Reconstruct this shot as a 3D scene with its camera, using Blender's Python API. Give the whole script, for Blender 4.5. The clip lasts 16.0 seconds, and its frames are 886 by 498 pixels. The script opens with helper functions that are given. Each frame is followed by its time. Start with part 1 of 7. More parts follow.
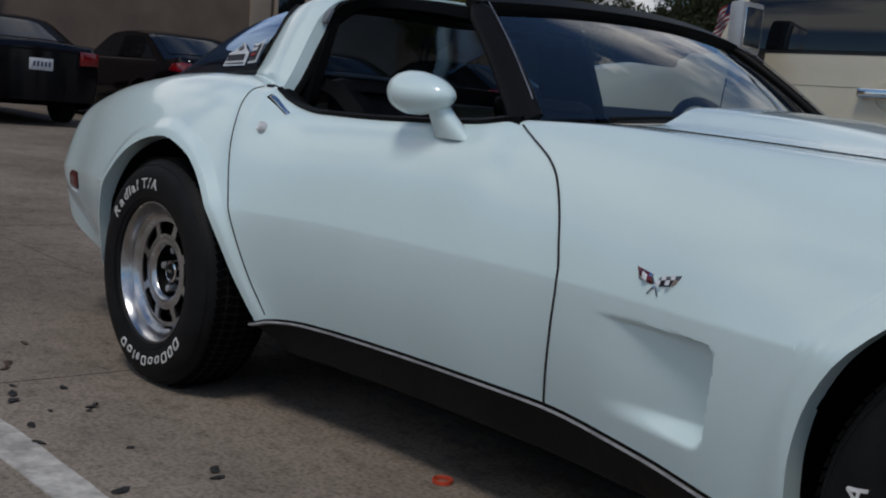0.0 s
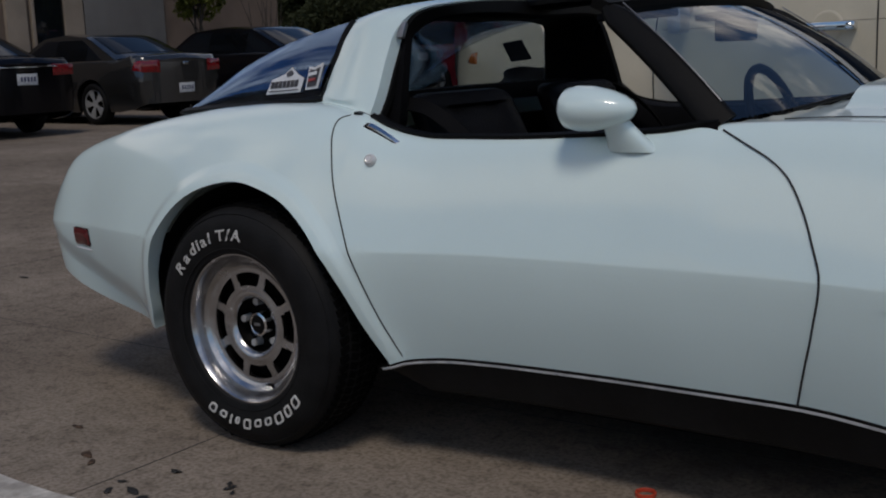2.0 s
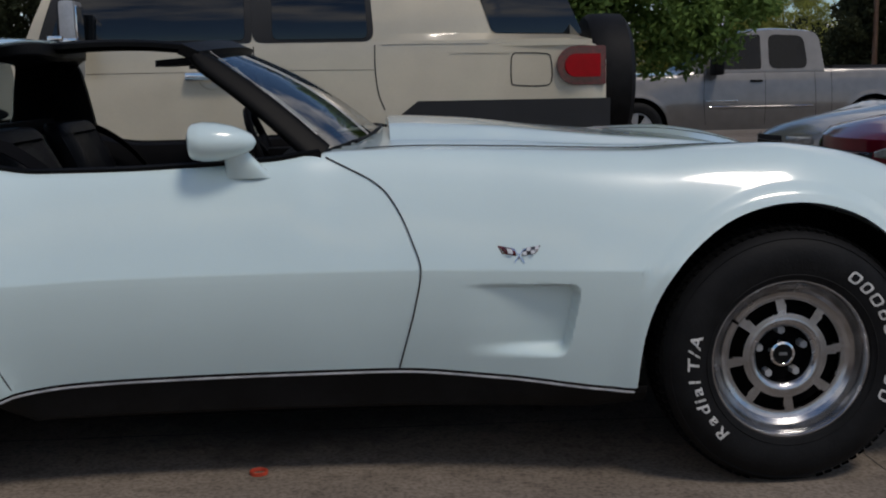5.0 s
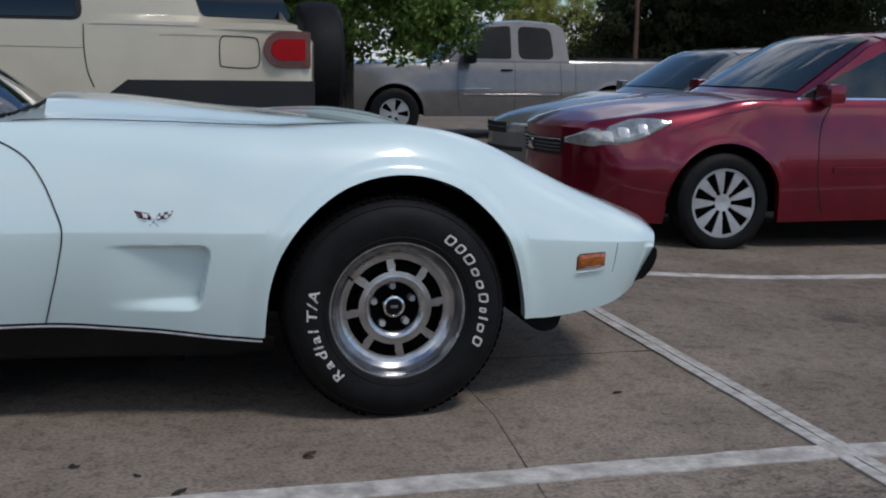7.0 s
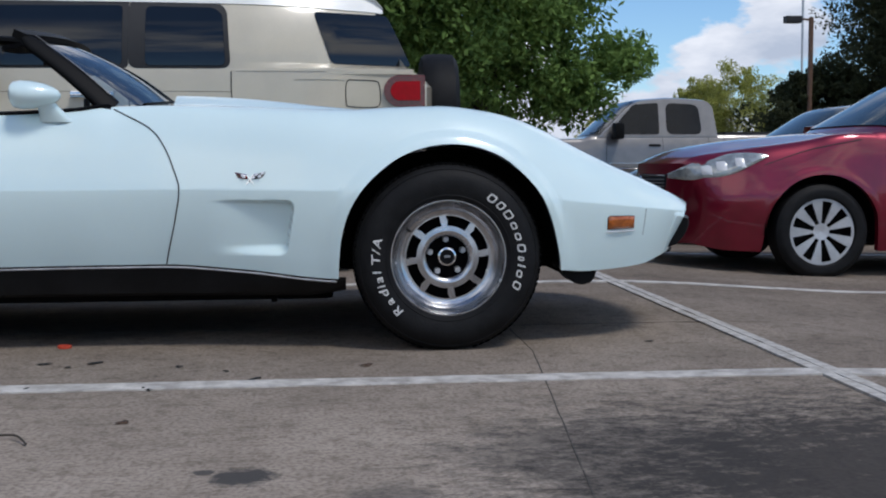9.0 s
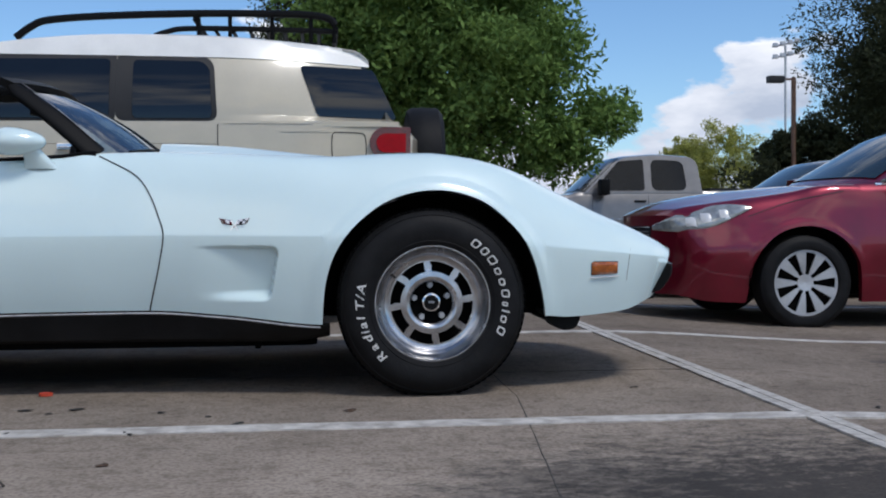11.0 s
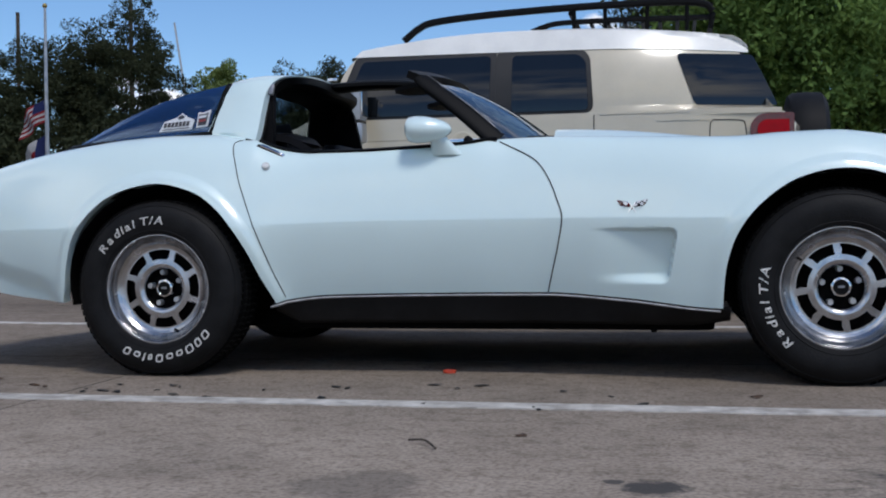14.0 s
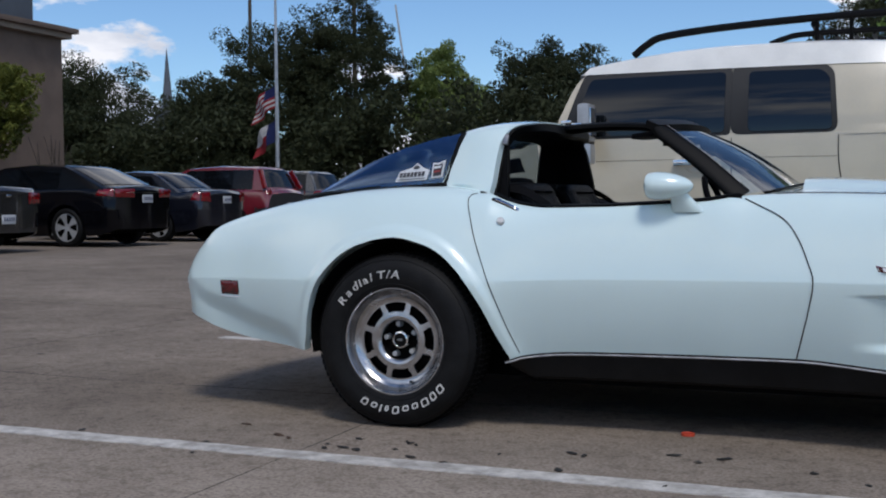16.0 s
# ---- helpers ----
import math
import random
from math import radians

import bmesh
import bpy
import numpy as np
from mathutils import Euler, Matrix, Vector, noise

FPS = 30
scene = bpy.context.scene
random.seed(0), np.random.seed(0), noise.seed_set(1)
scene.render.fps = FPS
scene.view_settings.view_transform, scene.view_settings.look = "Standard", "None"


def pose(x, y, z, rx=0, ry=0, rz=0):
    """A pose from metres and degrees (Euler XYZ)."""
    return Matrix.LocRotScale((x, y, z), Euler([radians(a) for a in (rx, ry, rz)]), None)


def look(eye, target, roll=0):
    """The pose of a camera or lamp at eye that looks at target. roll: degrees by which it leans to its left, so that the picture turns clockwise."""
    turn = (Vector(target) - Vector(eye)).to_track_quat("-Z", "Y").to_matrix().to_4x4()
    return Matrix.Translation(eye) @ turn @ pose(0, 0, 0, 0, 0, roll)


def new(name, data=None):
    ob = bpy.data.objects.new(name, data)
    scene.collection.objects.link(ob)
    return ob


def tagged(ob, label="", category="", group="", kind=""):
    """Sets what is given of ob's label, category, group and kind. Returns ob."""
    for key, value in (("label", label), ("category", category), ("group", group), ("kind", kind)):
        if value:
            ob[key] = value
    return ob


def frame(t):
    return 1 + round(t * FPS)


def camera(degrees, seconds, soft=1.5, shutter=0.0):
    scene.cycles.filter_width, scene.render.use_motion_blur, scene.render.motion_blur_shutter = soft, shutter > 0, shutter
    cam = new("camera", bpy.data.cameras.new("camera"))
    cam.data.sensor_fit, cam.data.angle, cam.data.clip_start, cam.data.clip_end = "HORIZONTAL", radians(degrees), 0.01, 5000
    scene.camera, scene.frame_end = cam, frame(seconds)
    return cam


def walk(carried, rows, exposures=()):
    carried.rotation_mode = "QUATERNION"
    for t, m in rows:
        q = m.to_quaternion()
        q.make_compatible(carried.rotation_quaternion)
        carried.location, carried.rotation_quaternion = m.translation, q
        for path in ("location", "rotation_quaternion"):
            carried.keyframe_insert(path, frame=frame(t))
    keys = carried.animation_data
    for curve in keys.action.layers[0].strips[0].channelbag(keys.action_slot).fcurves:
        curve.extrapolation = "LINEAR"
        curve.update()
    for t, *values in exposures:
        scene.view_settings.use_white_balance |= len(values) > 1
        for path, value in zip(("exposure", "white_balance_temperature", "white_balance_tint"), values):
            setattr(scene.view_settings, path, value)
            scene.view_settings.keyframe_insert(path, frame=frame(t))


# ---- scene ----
cam = camera(43.2, 16.0, soft=2.0)
PATH = [
    (0, (2.989, -2.407, 0.906), (1.515, -1.08, 0.647), 5.1),
    (0.5, (2.747, -2.47, 0.969), (1.347, -1.074, 0.67), 4.5),
    (1, (2.584, -2.672, 1.009), (1.386, -1.096, 0.724), 5.0),
    (1.5, (2.434, -2.804, 1.018), (1.292, -1.192, 0.709), -0.1),
    (2, (2.203, -2.93, 1.052), (1.04, -1.34, 0.709), -2.3),
    (2.5, (2.013, -3.132, 1.04), (0.982, -1.443, 0.749), 1.4),
    (3, (1.851, -3.31, 1.116), (0.897, -1.585, 0.78), -1.4),
    (3.5, (1.644, -3.442, 1.093), (0.859, -1.623, 0.82), -0.4),
    (4, (1.489, -3.488, 1.089), (0.915, -1.597, 0.779), -0.9),
    (4.5, (1.402, -3.562, 1.083), (1.224, -1.594, 0.775), -1.1),
    (5, (1.418, -3.62, 1.066), (1.543, -1.647, 0.768), -1.0),
    (5.2, (1.453, -3.649, 1.059), (1.661, -1.683, 0.755), -1.2),
    (7.3, (1.868, -4.306, 1.07), (2.368, -2.397, 0.743), 0.9),
    (7.5, (1.923, -4.52, 1.022), (2.348, -2.579, 0.795), 0.5),
    (8, (2.055, -4.718, 0.821), (2.479, -2.782, 0.554), 0.8),
    (8.5, (2.096, -4.832, 0.704), (2.34, -2.855, 0.521), -0.5),
    (9, (2.099, -4.835, 0.666), (2.285, -2.849, 0.517), -0.3),
    (9.5, (2.113, -4.865, 0.664), (2.282, -2.877, 0.516), -1.3),
    (10, (2.117, -4.868, 0.662), (2.331, -2.881, 0.572), -0.3),
    (12.5, (2.066, -4.806, 0.549), (2.2, -2.811, 0.518), -0.6),
    (13, (2.035, -4.816, 0.551), (2.027, -2.816, 0.519), -1.2),
    (13.5, (1.986, -4.812, 0.546), (1.796, -2.821, 0.508), -0.7),
    (14, (1.93, -4.82, 0.545), (1.527, -2.861, 0.512), -0.7),
    (14.5, (1.883, -4.837, 0.551), (1.261, -2.937, 0.515), -0.6),
    (15, (1.855, -4.837, 0.564), (1.1, -2.985, 0.527), -0.4),
    (15.5, (1.838, -4.807, 0.651), (1.044, -2.971, 0.668), -0.4),
    (16, (1.836, -4.764, 0.862), (1.068, -2.919, 0.783), -0.6),
]
EXPOSURES = [(0, -0.44, 6500, 10), (0.5, -0.47, 6600, 11), (1.5, -0.63, 6720, 13), (3, -0.66, 6780, 13), (5.2, -0.49, 6720, 13), (7.5, -0.07, 6280, 11), (8, -0.02, 6230, 11), (9, 0.13, 6180, 11), (12.5, 0.14, 6150, 11), (14.5, 0.05, 6130, 12), (16, 0.0, 6220, 12)]
walk(cam, [(t, look(eye, target, roll)) for t, eye, target, roll in PATH], EXPOSURES)

# ---- world, sun ----
SUN_WAY = Vector((0.34, -0.50, 1.0)).normalized()      # towards the sun
world = bpy.data.worlds.new("sky_world")
scene.world = world
world.use_nodes = True
wn, wl = world.node_tree.nodes, world.node_tree.links
wn.clear()
w_out, w_bg = wn.new("ShaderNodeOutputWorld"), wn.new("ShaderNodeBackground")
w_sky = wn.new("ShaderNodeTexSky")
w_sky.sky_type, w_sky.sun_disc = "NISHITA", False
w_sky.sun_elevation = math.asin(SUN_WAY.z)
w_sky.sun_rotation = math.atan2(SUN_WAY.x, SUN_WAY.y)
w_sky.air_density, w_sky.dust_density, w_sky.ozone_density = 1.0, 0.1, 2.4
w_co = wn.new("ShaderNodeTexCoord")
w_sep = wn.new("ShaderNodeSeparateXYZ")
wl.new(w_co.outputs["Generated"], w_sep.inputs["Vector"])


def sky_noise(scale, stretch, place, detail, rough):
    mp, nz = wn.new("ShaderNodeMapping"), wn.new("ShaderNodeTexNoise")
    mp.inputs["Scale"].default_value, mp.inputs["Location"].default_value = (1.0, 1.0, stretch), place
    nz.inputs["Scale"].default_value, nz.inputs["Detail"].default_value, nz.inputs["Roughness"].default_value = scale, detail, rough
    wl.new(w_co.outputs["Generated"], mp.inputs["Vector"])
    wl.new(mp.outputs["Vector"], nz.inputs["Vector"])
    return nz.outputs["Fac"]


def sky_math(kind, a, b):
    k = wn.new("ShaderNodeMath")
    k.operation = kind
    for s, v in zip(k.inputs, (a, b)):
        if isinstance(v, float):
            s.default_value = v
        else:
            wl.new(v, s)
    return k.outputs["Value"]


def sky_range(v, a, b, c, d):
    k = wn.new("ShaderNodeMapRange")
    for s, q in zip(("From Min", "From Max", "To Min", "To Max"), (a, b, c, d)):
        k.inputs[s].default_value = q
    wl.new(v, k.inputs["Value"])
    return k.outputs["Result"]


# heaped clouds, thicker towards the horizon, and thin streaks higher up
heaps = sky_math("ADD", sky_noise(4.8, 2.2, (5.3, 0.6, 1.15), 10.0, 0.56), sky_range(w_sep.outputs["Z"], 0.06, 0.25, 0.085, -0.13))


def sky_bank(way, wide, amount):
    """A bank of cloud, or a clearing, round one direction."""
    dot = wn.new("ShaderNodeVectorMath")
    dot.operation = "DOT_PRODUCT"
    dot.inputs[1].default_value = Vector(way).normalized()
    wl.new(w_co.outputs["Generated"], dot.inputs[0])
    return sky_range(dot.outputs["Value"], math.cos(radians(wide)), math.cos(radians(0.35 * wide)), 0.0, amount)


for way, wide, amount in (((-0.575, 0.81, 0.168), 6, 0.024), ((-0.635, 0.77, 0.12), 6, 0.024), ((-0.67, 0.73, 0.16), 5, 0.01), ((-0.28, 0.94, 0.20), 9, -0.10), ((-0.15, 0.97, 0.19), 7, -0.08),
                          ((0.345, 0.929, 0.131), 4.0, 0.05), ((0.31, 0.946, 0.090), 3.0, 0.05), ((0.385, 0.91, 0.155), 3.5, 0.05), ((0.250, 0.955, 0.15), 5.5, -0.14), ((0.30, 0.93, 0.21), 6, -0.12)):
    heaps = sky_math("ADD", heaps, sky_bank(way, wide, amount))
heap_cover = sky_range(heaps, 0.543, 0.58, 0.0, 1.0)
streaks = sky_math("MULTIPLY", sky_range(sky_noise(3.2, 1.0, (0.4, 2.2, 1.0), 8.0, 0.60), 0.43, 0.57, 0.0, 0.95), sky_math("MULTIPLY", sky_range(w_sep.outputs["Z"], 0.285, 0.34, 0.0, 1.0), sky_range(w_sep.outputs["Z"], 0.56, 0.72, 1.0, 0.0)))
w_shade = wn.new("ShaderNodeValToRGB")
w_shade.color_ramp.elements[0].position, w_shade.color_ramp.elements[0].color = 0.36, (4.0, 4.5, 5.4, 1)
w_shade.color_ramp.elements[1].position, w_shade.color_ramp.elements[1].color = 0.60, (8.6, 8.6, 8.8, 1)
wl.new(sky_noise(5.4, 2.6, (1.1, 0.3, 0.9), 6.0, 0.55), w_shade.inputs["Fac"])
w_mix = wn.new("ShaderNodeMixRGB")
wl.new(heap_cover, w_mix.inputs["Fac"])
w_blue = wn.new("ShaderNodeMixRGB")
w_blue.blend_type = "MULTIPLY"
w_blue.inputs["Fac"].default_value, w_blue.inputs["Color2"].default_value = 1.0, (0.78, 0.93, 1.06, 1)
wl.new(w_sky.outputs["Color"], w_blue.inputs["Color1"])
wl.new(w_blue.outputs["Color"], w_mix.inputs["Color1"])
wl.new(w_shade.outputs["Color"], w_mix.inputs["Color2"])
w_high = wn.new("ShaderNodeMixRGB")
w_high.inputs["Color2"].default_value = (11.5, 11.3, 11.0, 1)
wl.new(streaks, w_high.inputs["Fac"])
wl.new(w_mix.outputs["Color"], w_high.inputs["Color1"])
wl.new(w_high.outputs["Color"], w_bg.inputs["Color"])
w_bg.inputs["Strength"].default_value = 0.11
wl.new(w_bg.outputs["Background"], w_out.inputs["Surface"])

sun = new("sun", bpy.data.lights.new("sun", "SUN"))
sun.data.energy, sun.data.angle, sun.data.color = 1.9, radians(13.0), (1.0, 0.94, 0.85)
sun.matrix_world = look(tuple(SUN_WAY * 50), (0, 0, 0))


# ---- materials ----
def mat(name, col, rough=0.5, metal=0.0, var=0.12, scale=6.0, fine=90.0, bump=0.0, coat=0.0, spec=0.5, tint=None, wear=0.0):
    """A surface with colour variation at two scales, uneven gloss and fine relief."""
    m = bpy.data.materials.new(name)
    m.use_nodes = True
    n, l = m.node_tree.nodes, m.node_tree.links
    b = n["Principled BSDF"]
    b.inputs["Metallic"].default_value = metal
    b.inputs["Specular IOR Level"].default_value = spec
    b.inputs["Coat Weight"].default_value = coat
    b.inputs["Coat Roughness"].default_value = 0.04
    co = n.new("ShaderNodeTexCoord")
    a, f = n.new("ShaderNodeTexNoise"), n.new("ShaderNodeTexNoise")
    a.inputs["Scale"].default_value, a.inputs["Detail"].default_value = scale, 5.0
    f.inputs["Scale"].default_value, f.inputs["Detail"].default_value = fine, 3.0
    l.new(co.outputs["Object"], a.inputs["Vector"])
    l.new(co.outputs["Object"], f.inputs["Vector"])
    other = tint or tuple(c * (1 - 2.2 * var) for c in col)
    r1 = n.new("ShaderNodeValToRGB")
    r1.color_ramp.elements[0].position, r1.color_ramp.elements[1].position = 0.36, 0.62
    r1.color_ramp.elements[0].color, r1.color_ramp.elements[1].color = (*other, 1), (*col, 1)
    l.new(a.outputs["Fac"], r1.inputs["Fac"])
    mx = n.new("ShaderNodeMixRGB")
    mx.blend_type = "MULTIPLY"
    mx.inputs["Fac"].default_value = min(1.0, var * 2.5)
    l.new(r1.outputs["Color"], mx.inputs["Color1"])
    l.new(f.outputs["Fac"], mx.inputs["Color2"])
    l.new(mx.outputs["Color"], b.inputs["Base Color"])
    rr = n.new("ShaderNodeMapRange")
    rr.inputs["To Min"].default_value, rr.inputs["To Max"].default_value = max(0.01, rough * (0.88 - wear)), min(1, rough * (1.12 + wear))
    l.new(a.outputs["Fac"], rr.inputs["Value"])
    l.new(rr.outputs["Result"], b.inputs["Roughness"])
    if bump:
        bp = n.new("ShaderNodeBump")
        bp.inputs["Strength"].default_value, bp.inputs["Distance"].default_value = bump, 0.004
        l.new(f.outputs["Fac"], bp.inputs["Height"])
        l.new(bp.outputs["Normal"], b.inputs["Normal"])
    return m


def wave(m, scale, depth):
    """Slow unevenness of a hand-laid panel, seen in its gloss."""
    n, l = m.node_tree.nodes, m.node_tree.links
    co, nz, bp = n.new("ShaderNodeTexCoord"), n.new("ShaderNodeTexNoise"), n.new("ShaderNodeBump")
    nz.inputs["Scale"].default_value, nz.inputs["Detail"].default_value = scale, 1.5
    bp.inputs["Strength"].default_value, bp.inputs["Distance"].default_value = 0.5, depth
    l.new(co.outputs["Object"], nz.inputs["Vector"])
    l.new(nz.outputs["Fac"], bp.inputs["Height"])
    l.new(bp.outputs["Normal"], n["Principled BSDF"].inputs["Coat Normal"])


def clear_glass(name, tint, least=0.05, rise=3.0, sheen=(0.8, 0.8, 0.8)):
    """A thin pane: see-through, with gloss that rises towards grazing view."""
    m = bpy.data.materials.new(name)
    m.use_nodes = True
    n, l = m.node_tree.nodes, m.node_tree.links
    n.clear()
    o, t, g, mx, lw, pw, ad = (n.new("ShaderNode" + k) for k in ("OutputMaterial", "BsdfTransparent", "BsdfGlossy", "MixShader", "LayerWeight", "Math", "Math"))
    t.inputs["Color"].default_value = (*tint, 1)
    g.inputs["Color"].default_value, g.inputs["Roughness"].default_value = (*sheen, 1), 0.015
    lw.inputs["Blend"].default_value = 0.5
    pw.operation, pw.inputs[1].default_value = "POWER", rise
    ad.operation, ad.inputs[1].default_value, ad.inputs[2].default_value = "MULTIPLY_ADD", 0.85, least
    l.new(lw.outputs["Facing"], pw.inputs[0])
    l.new(pw.outputs["Value"], ad.inputs[0])
    l.new(ad.outputs["Value"], mx.inputs["Fac"])
    l.new(t.outputs["BSDF"], mx.inputs[1])
    l.new(g.outputs["BSDF"], mx.inputs[2])
    l.new(mx.outputs["Shader"], o.inputs["Surface"])
    return m


def ground_material():
    """Worn broom-finished concrete: broad tone changes, speckle, oil stains, shade painted under the car and a damp
    dirty area.
    """
    m = bpy.data.materials.new("worn_concrete")
    m.use_nodes = True
    n, l = m.node_tree.nodes, m.node_tree.links
    b = n["Principled BSDF"]
    geo = n.new("ShaderNodeNewGeometry")

    def noise_of(scale, detail=6.0, rough=0.55):
        k = n.new("ShaderNodeTexNoise")
        k.inputs["Scale"].default_value, k.inputs["Detail"].default_value, k.inputs["Roughness"].default_value = scale, detail, rough
        l.new(geo.outputs["Position"], k.inputs["Vector"])
        return k.outputs["Fac"]

    def ramp(fac, p0, c0, p1, c1):
        k = n.new("ShaderNodeValToRGB")
        k.color_ramp.elements[0].position, k.color_ramp.elements[0].color = p0, (*c0, 1)
        k.color_ramp.elements[1].position, k.color_ramp.elements[1].color = p1, (*c1, 1)
        l.new(fac, k.inputs["Fac"])
        return k.outputs["Color"]

    def mix(kind, fac, c1, c2):
        k = n.new("ShaderNodeMixRGB")
        k.blend_type = kind
        if isinstance(fac, float):
            k.inputs["Fac"].default_value = fac
        else:
            l.new(fac, k.inputs["Fac"])
        l.new(c1, k.inputs["Color1"])
        if isinstance(c2, tuple):
            k.inputs["Color2"].default_value = (*c2, 1)
        else:
            l.new(c2, k.inputs["Color2"])
        return k.outputs["Color"]

    base = ramp(noise_of(0.45), 0.36, (0.222, 0.184, 0.149), 0.66, (0.336, 0.284, 0.233))
    base = mix("MULTIPLY", 0.6, base, ramp(noise_of(3.1), 0.34, (0.68, 0.67, 0.66), 0.60, (1, 1, 1)))
    base = mix("MULTIPLY", 0.80, base, ramp(noise_of(75.0, 3.0), 0.36, (0.55, 0.54, 0.53), 0.56, (1, 1, 1)))
    base = mix("MULTIPLY", 0.55, base, ramp(noise_of(17.0, 4.0), 0.33, (0.5, 0.48, 0.46), 0.5, (1, 1, 1)))
    # broad tone: paler towards -y, darker towards +y, across a wavering edge
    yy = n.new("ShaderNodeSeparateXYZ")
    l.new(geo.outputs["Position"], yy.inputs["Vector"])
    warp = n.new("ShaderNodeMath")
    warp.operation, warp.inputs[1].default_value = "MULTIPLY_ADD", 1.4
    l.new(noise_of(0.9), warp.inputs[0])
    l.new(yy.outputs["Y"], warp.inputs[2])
    tone_by_y = n.new("ShaderNodeMapRange")
    tone_by_y.inputs["From Min"].default_value, tone_by_y.inputs["From Max"].default_value = -1.5, -0.4
    l.new(warp.outputs["Value"], tone_by_y.inputs["Value"])
    base = mix("MULTIPLY", 1.0, base, ramp(tone_by_y.outputs["Result"], 0.0, (1.29, 1.29, 1.29), 1.0, (0.86, 0.85, 0.84)))
    # stains: centre x, y, radius, strength; the last is shade painted under the car
    for sx, sy, sr, amount, grain in ((1.89, -2.44, 0.074, 0.97, 22.0), (4.85, 0.37, 0.12, 0.8, 9.0), (1.80, -2.40, 0.025, 0.9, 30.0), (2.2, -2.62, 0.10, 0.5, 14.0), (2.75, -2.35, 0.42, 0.5, 7.0), (1.25, -2.5, 0.16, 0.4, 8.0),
                                     (5.2, 0.3, 0.22, 0.6, 6.0), (6.3, 0.2, 0.4, 0.5, 6.0), (-3.6, -0.9, 0.7, 0.35, 4.0), (0.7, -2.3, 0.3, 0.12, 6.0), (1.2, 0.1, 0.6, 0.5, 5.0)):
        d = n.new("ShaderNodeVectorMath")
        d.operation = "DISTANCE"
        l.new(geo.outputs["Position"], d.inputs[0])
        d.inputs[1].default_value = (sx, sy, 0)
        wob = n.new("ShaderNodeMath")
        wob.operation = "MULTIPLY_ADD"
        l.new(noise_of(grain, 7.0, 0.68), wob.inputs[0])
        wob.inputs[1].default_value = -sr * 1.9
        l.new(d.outputs["Value"], wob.inputs[2])
        k = n.new("ShaderNodeMapRange")
        k.inputs["From Min"].default_value, k.inputs["From Max"].default_value = -sr * 0.25, sr * 0.12
        k.inputs["To Min"].default_value, k.inputs["To Max"].default_value = amount, 0.0
        l.new(wob.outputs["Value"], k.inputs["Value"])
        base = mix("MIX", k.outputs["Result"], base, (0.062, 0.058, 0.055))
    # tyre-scuffed dark dirt in the aisle in front of the stalls, in broken streaks
    stretch = n.new("ShaderNodeMapping")
    stretch.inputs["Scale"].default_value, stretch.inputs["Rotation"].default_value = (1.7, 2.7, 1.0), (0, 0, radians(-14))
    l.new(geo.outputs["Position"], stretch.inputs["Vector"])
    streak = n.new("ShaderNodeTexNoise")
    streak.inputs["Scale"].default_value, streak.inputs["Detail"].default_value, streak.inputs["Roughness"].default_value = 6.0, 14.0, 0.82
    l.new(stretch.outputs["Vector"], streak.inputs["Vector"])
    sep = n.new("ShaderNodeVectorMath")
    sep.operation = "DISTANCE"
    l.new(geo.outputs["Position"], sep.inputs[0])
    sep.inputs[1].default_value = (3.35, -2.62, 0)
    near = n.new("ShaderNodeMapRange")
    near.inputs["From Min"].default_value, near.inputs["From Max"].default_value = 0.2, 1.5
    near.inputs["To Min"].default_value, near.inputs["To Max"].default_value = 0.24, -0.13
    l.new(sep.outputs["Value"], near.inputs["Value"])
    tot = n.new("ShaderNodeMath")
    tot.operation = "ADD"
    l.new(streak.outputs["Fac"], tot.inputs[0])
    l.new(near.outputs["Result"], tot.inputs[1])
    cut = n.new("ShaderNodeMapRange")
    cut.inputs["From Min"].default_value, cut.inputs["From Max"].default_value, cut.inputs["To Max"].default_value = 0.48, 0.66, 0.9
    crumbs = n.new("ShaderNodeMath")
    crumbs.operation, crumbs.inputs[1].default_value = "MULTIPLY_ADD", 0.20
    l.new(noise_of(34.0, 6.0, 0.7), crumbs.inputs[0])
    l.new(tot.outputs["Value"], crumbs.inputs[2])
    lower = n.new("ShaderNodeMath")
    lower.operation, lower.inputs[1].default_value = "SUBTRACT", 0.10
    l.new(crumbs.outputs["Value"], lower.inputs[0])
    l.new(lower.outputs["Value"], cut.inputs["Value"])
    base = mix("MIX", cut.outputs["Result"], base, (0.030, 0.028, 0.027))
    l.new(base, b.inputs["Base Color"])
    b.inputs["Roughness"].default_value = 0.93
    b.inputs["Specular IOR Level"].default_value = 0.12
    bp = n.new("ShaderNodeBump")
    bp.inputs["Strength"].default_value, bp.inputs["Distance"].default_value = 0.55, 0.006
    l.new(noise_of(60.0, 5.0, 0.7), bp.inputs["Height"])
    l.new(bp.outputs["Normal"], b.inputs["Normal"])
    return m


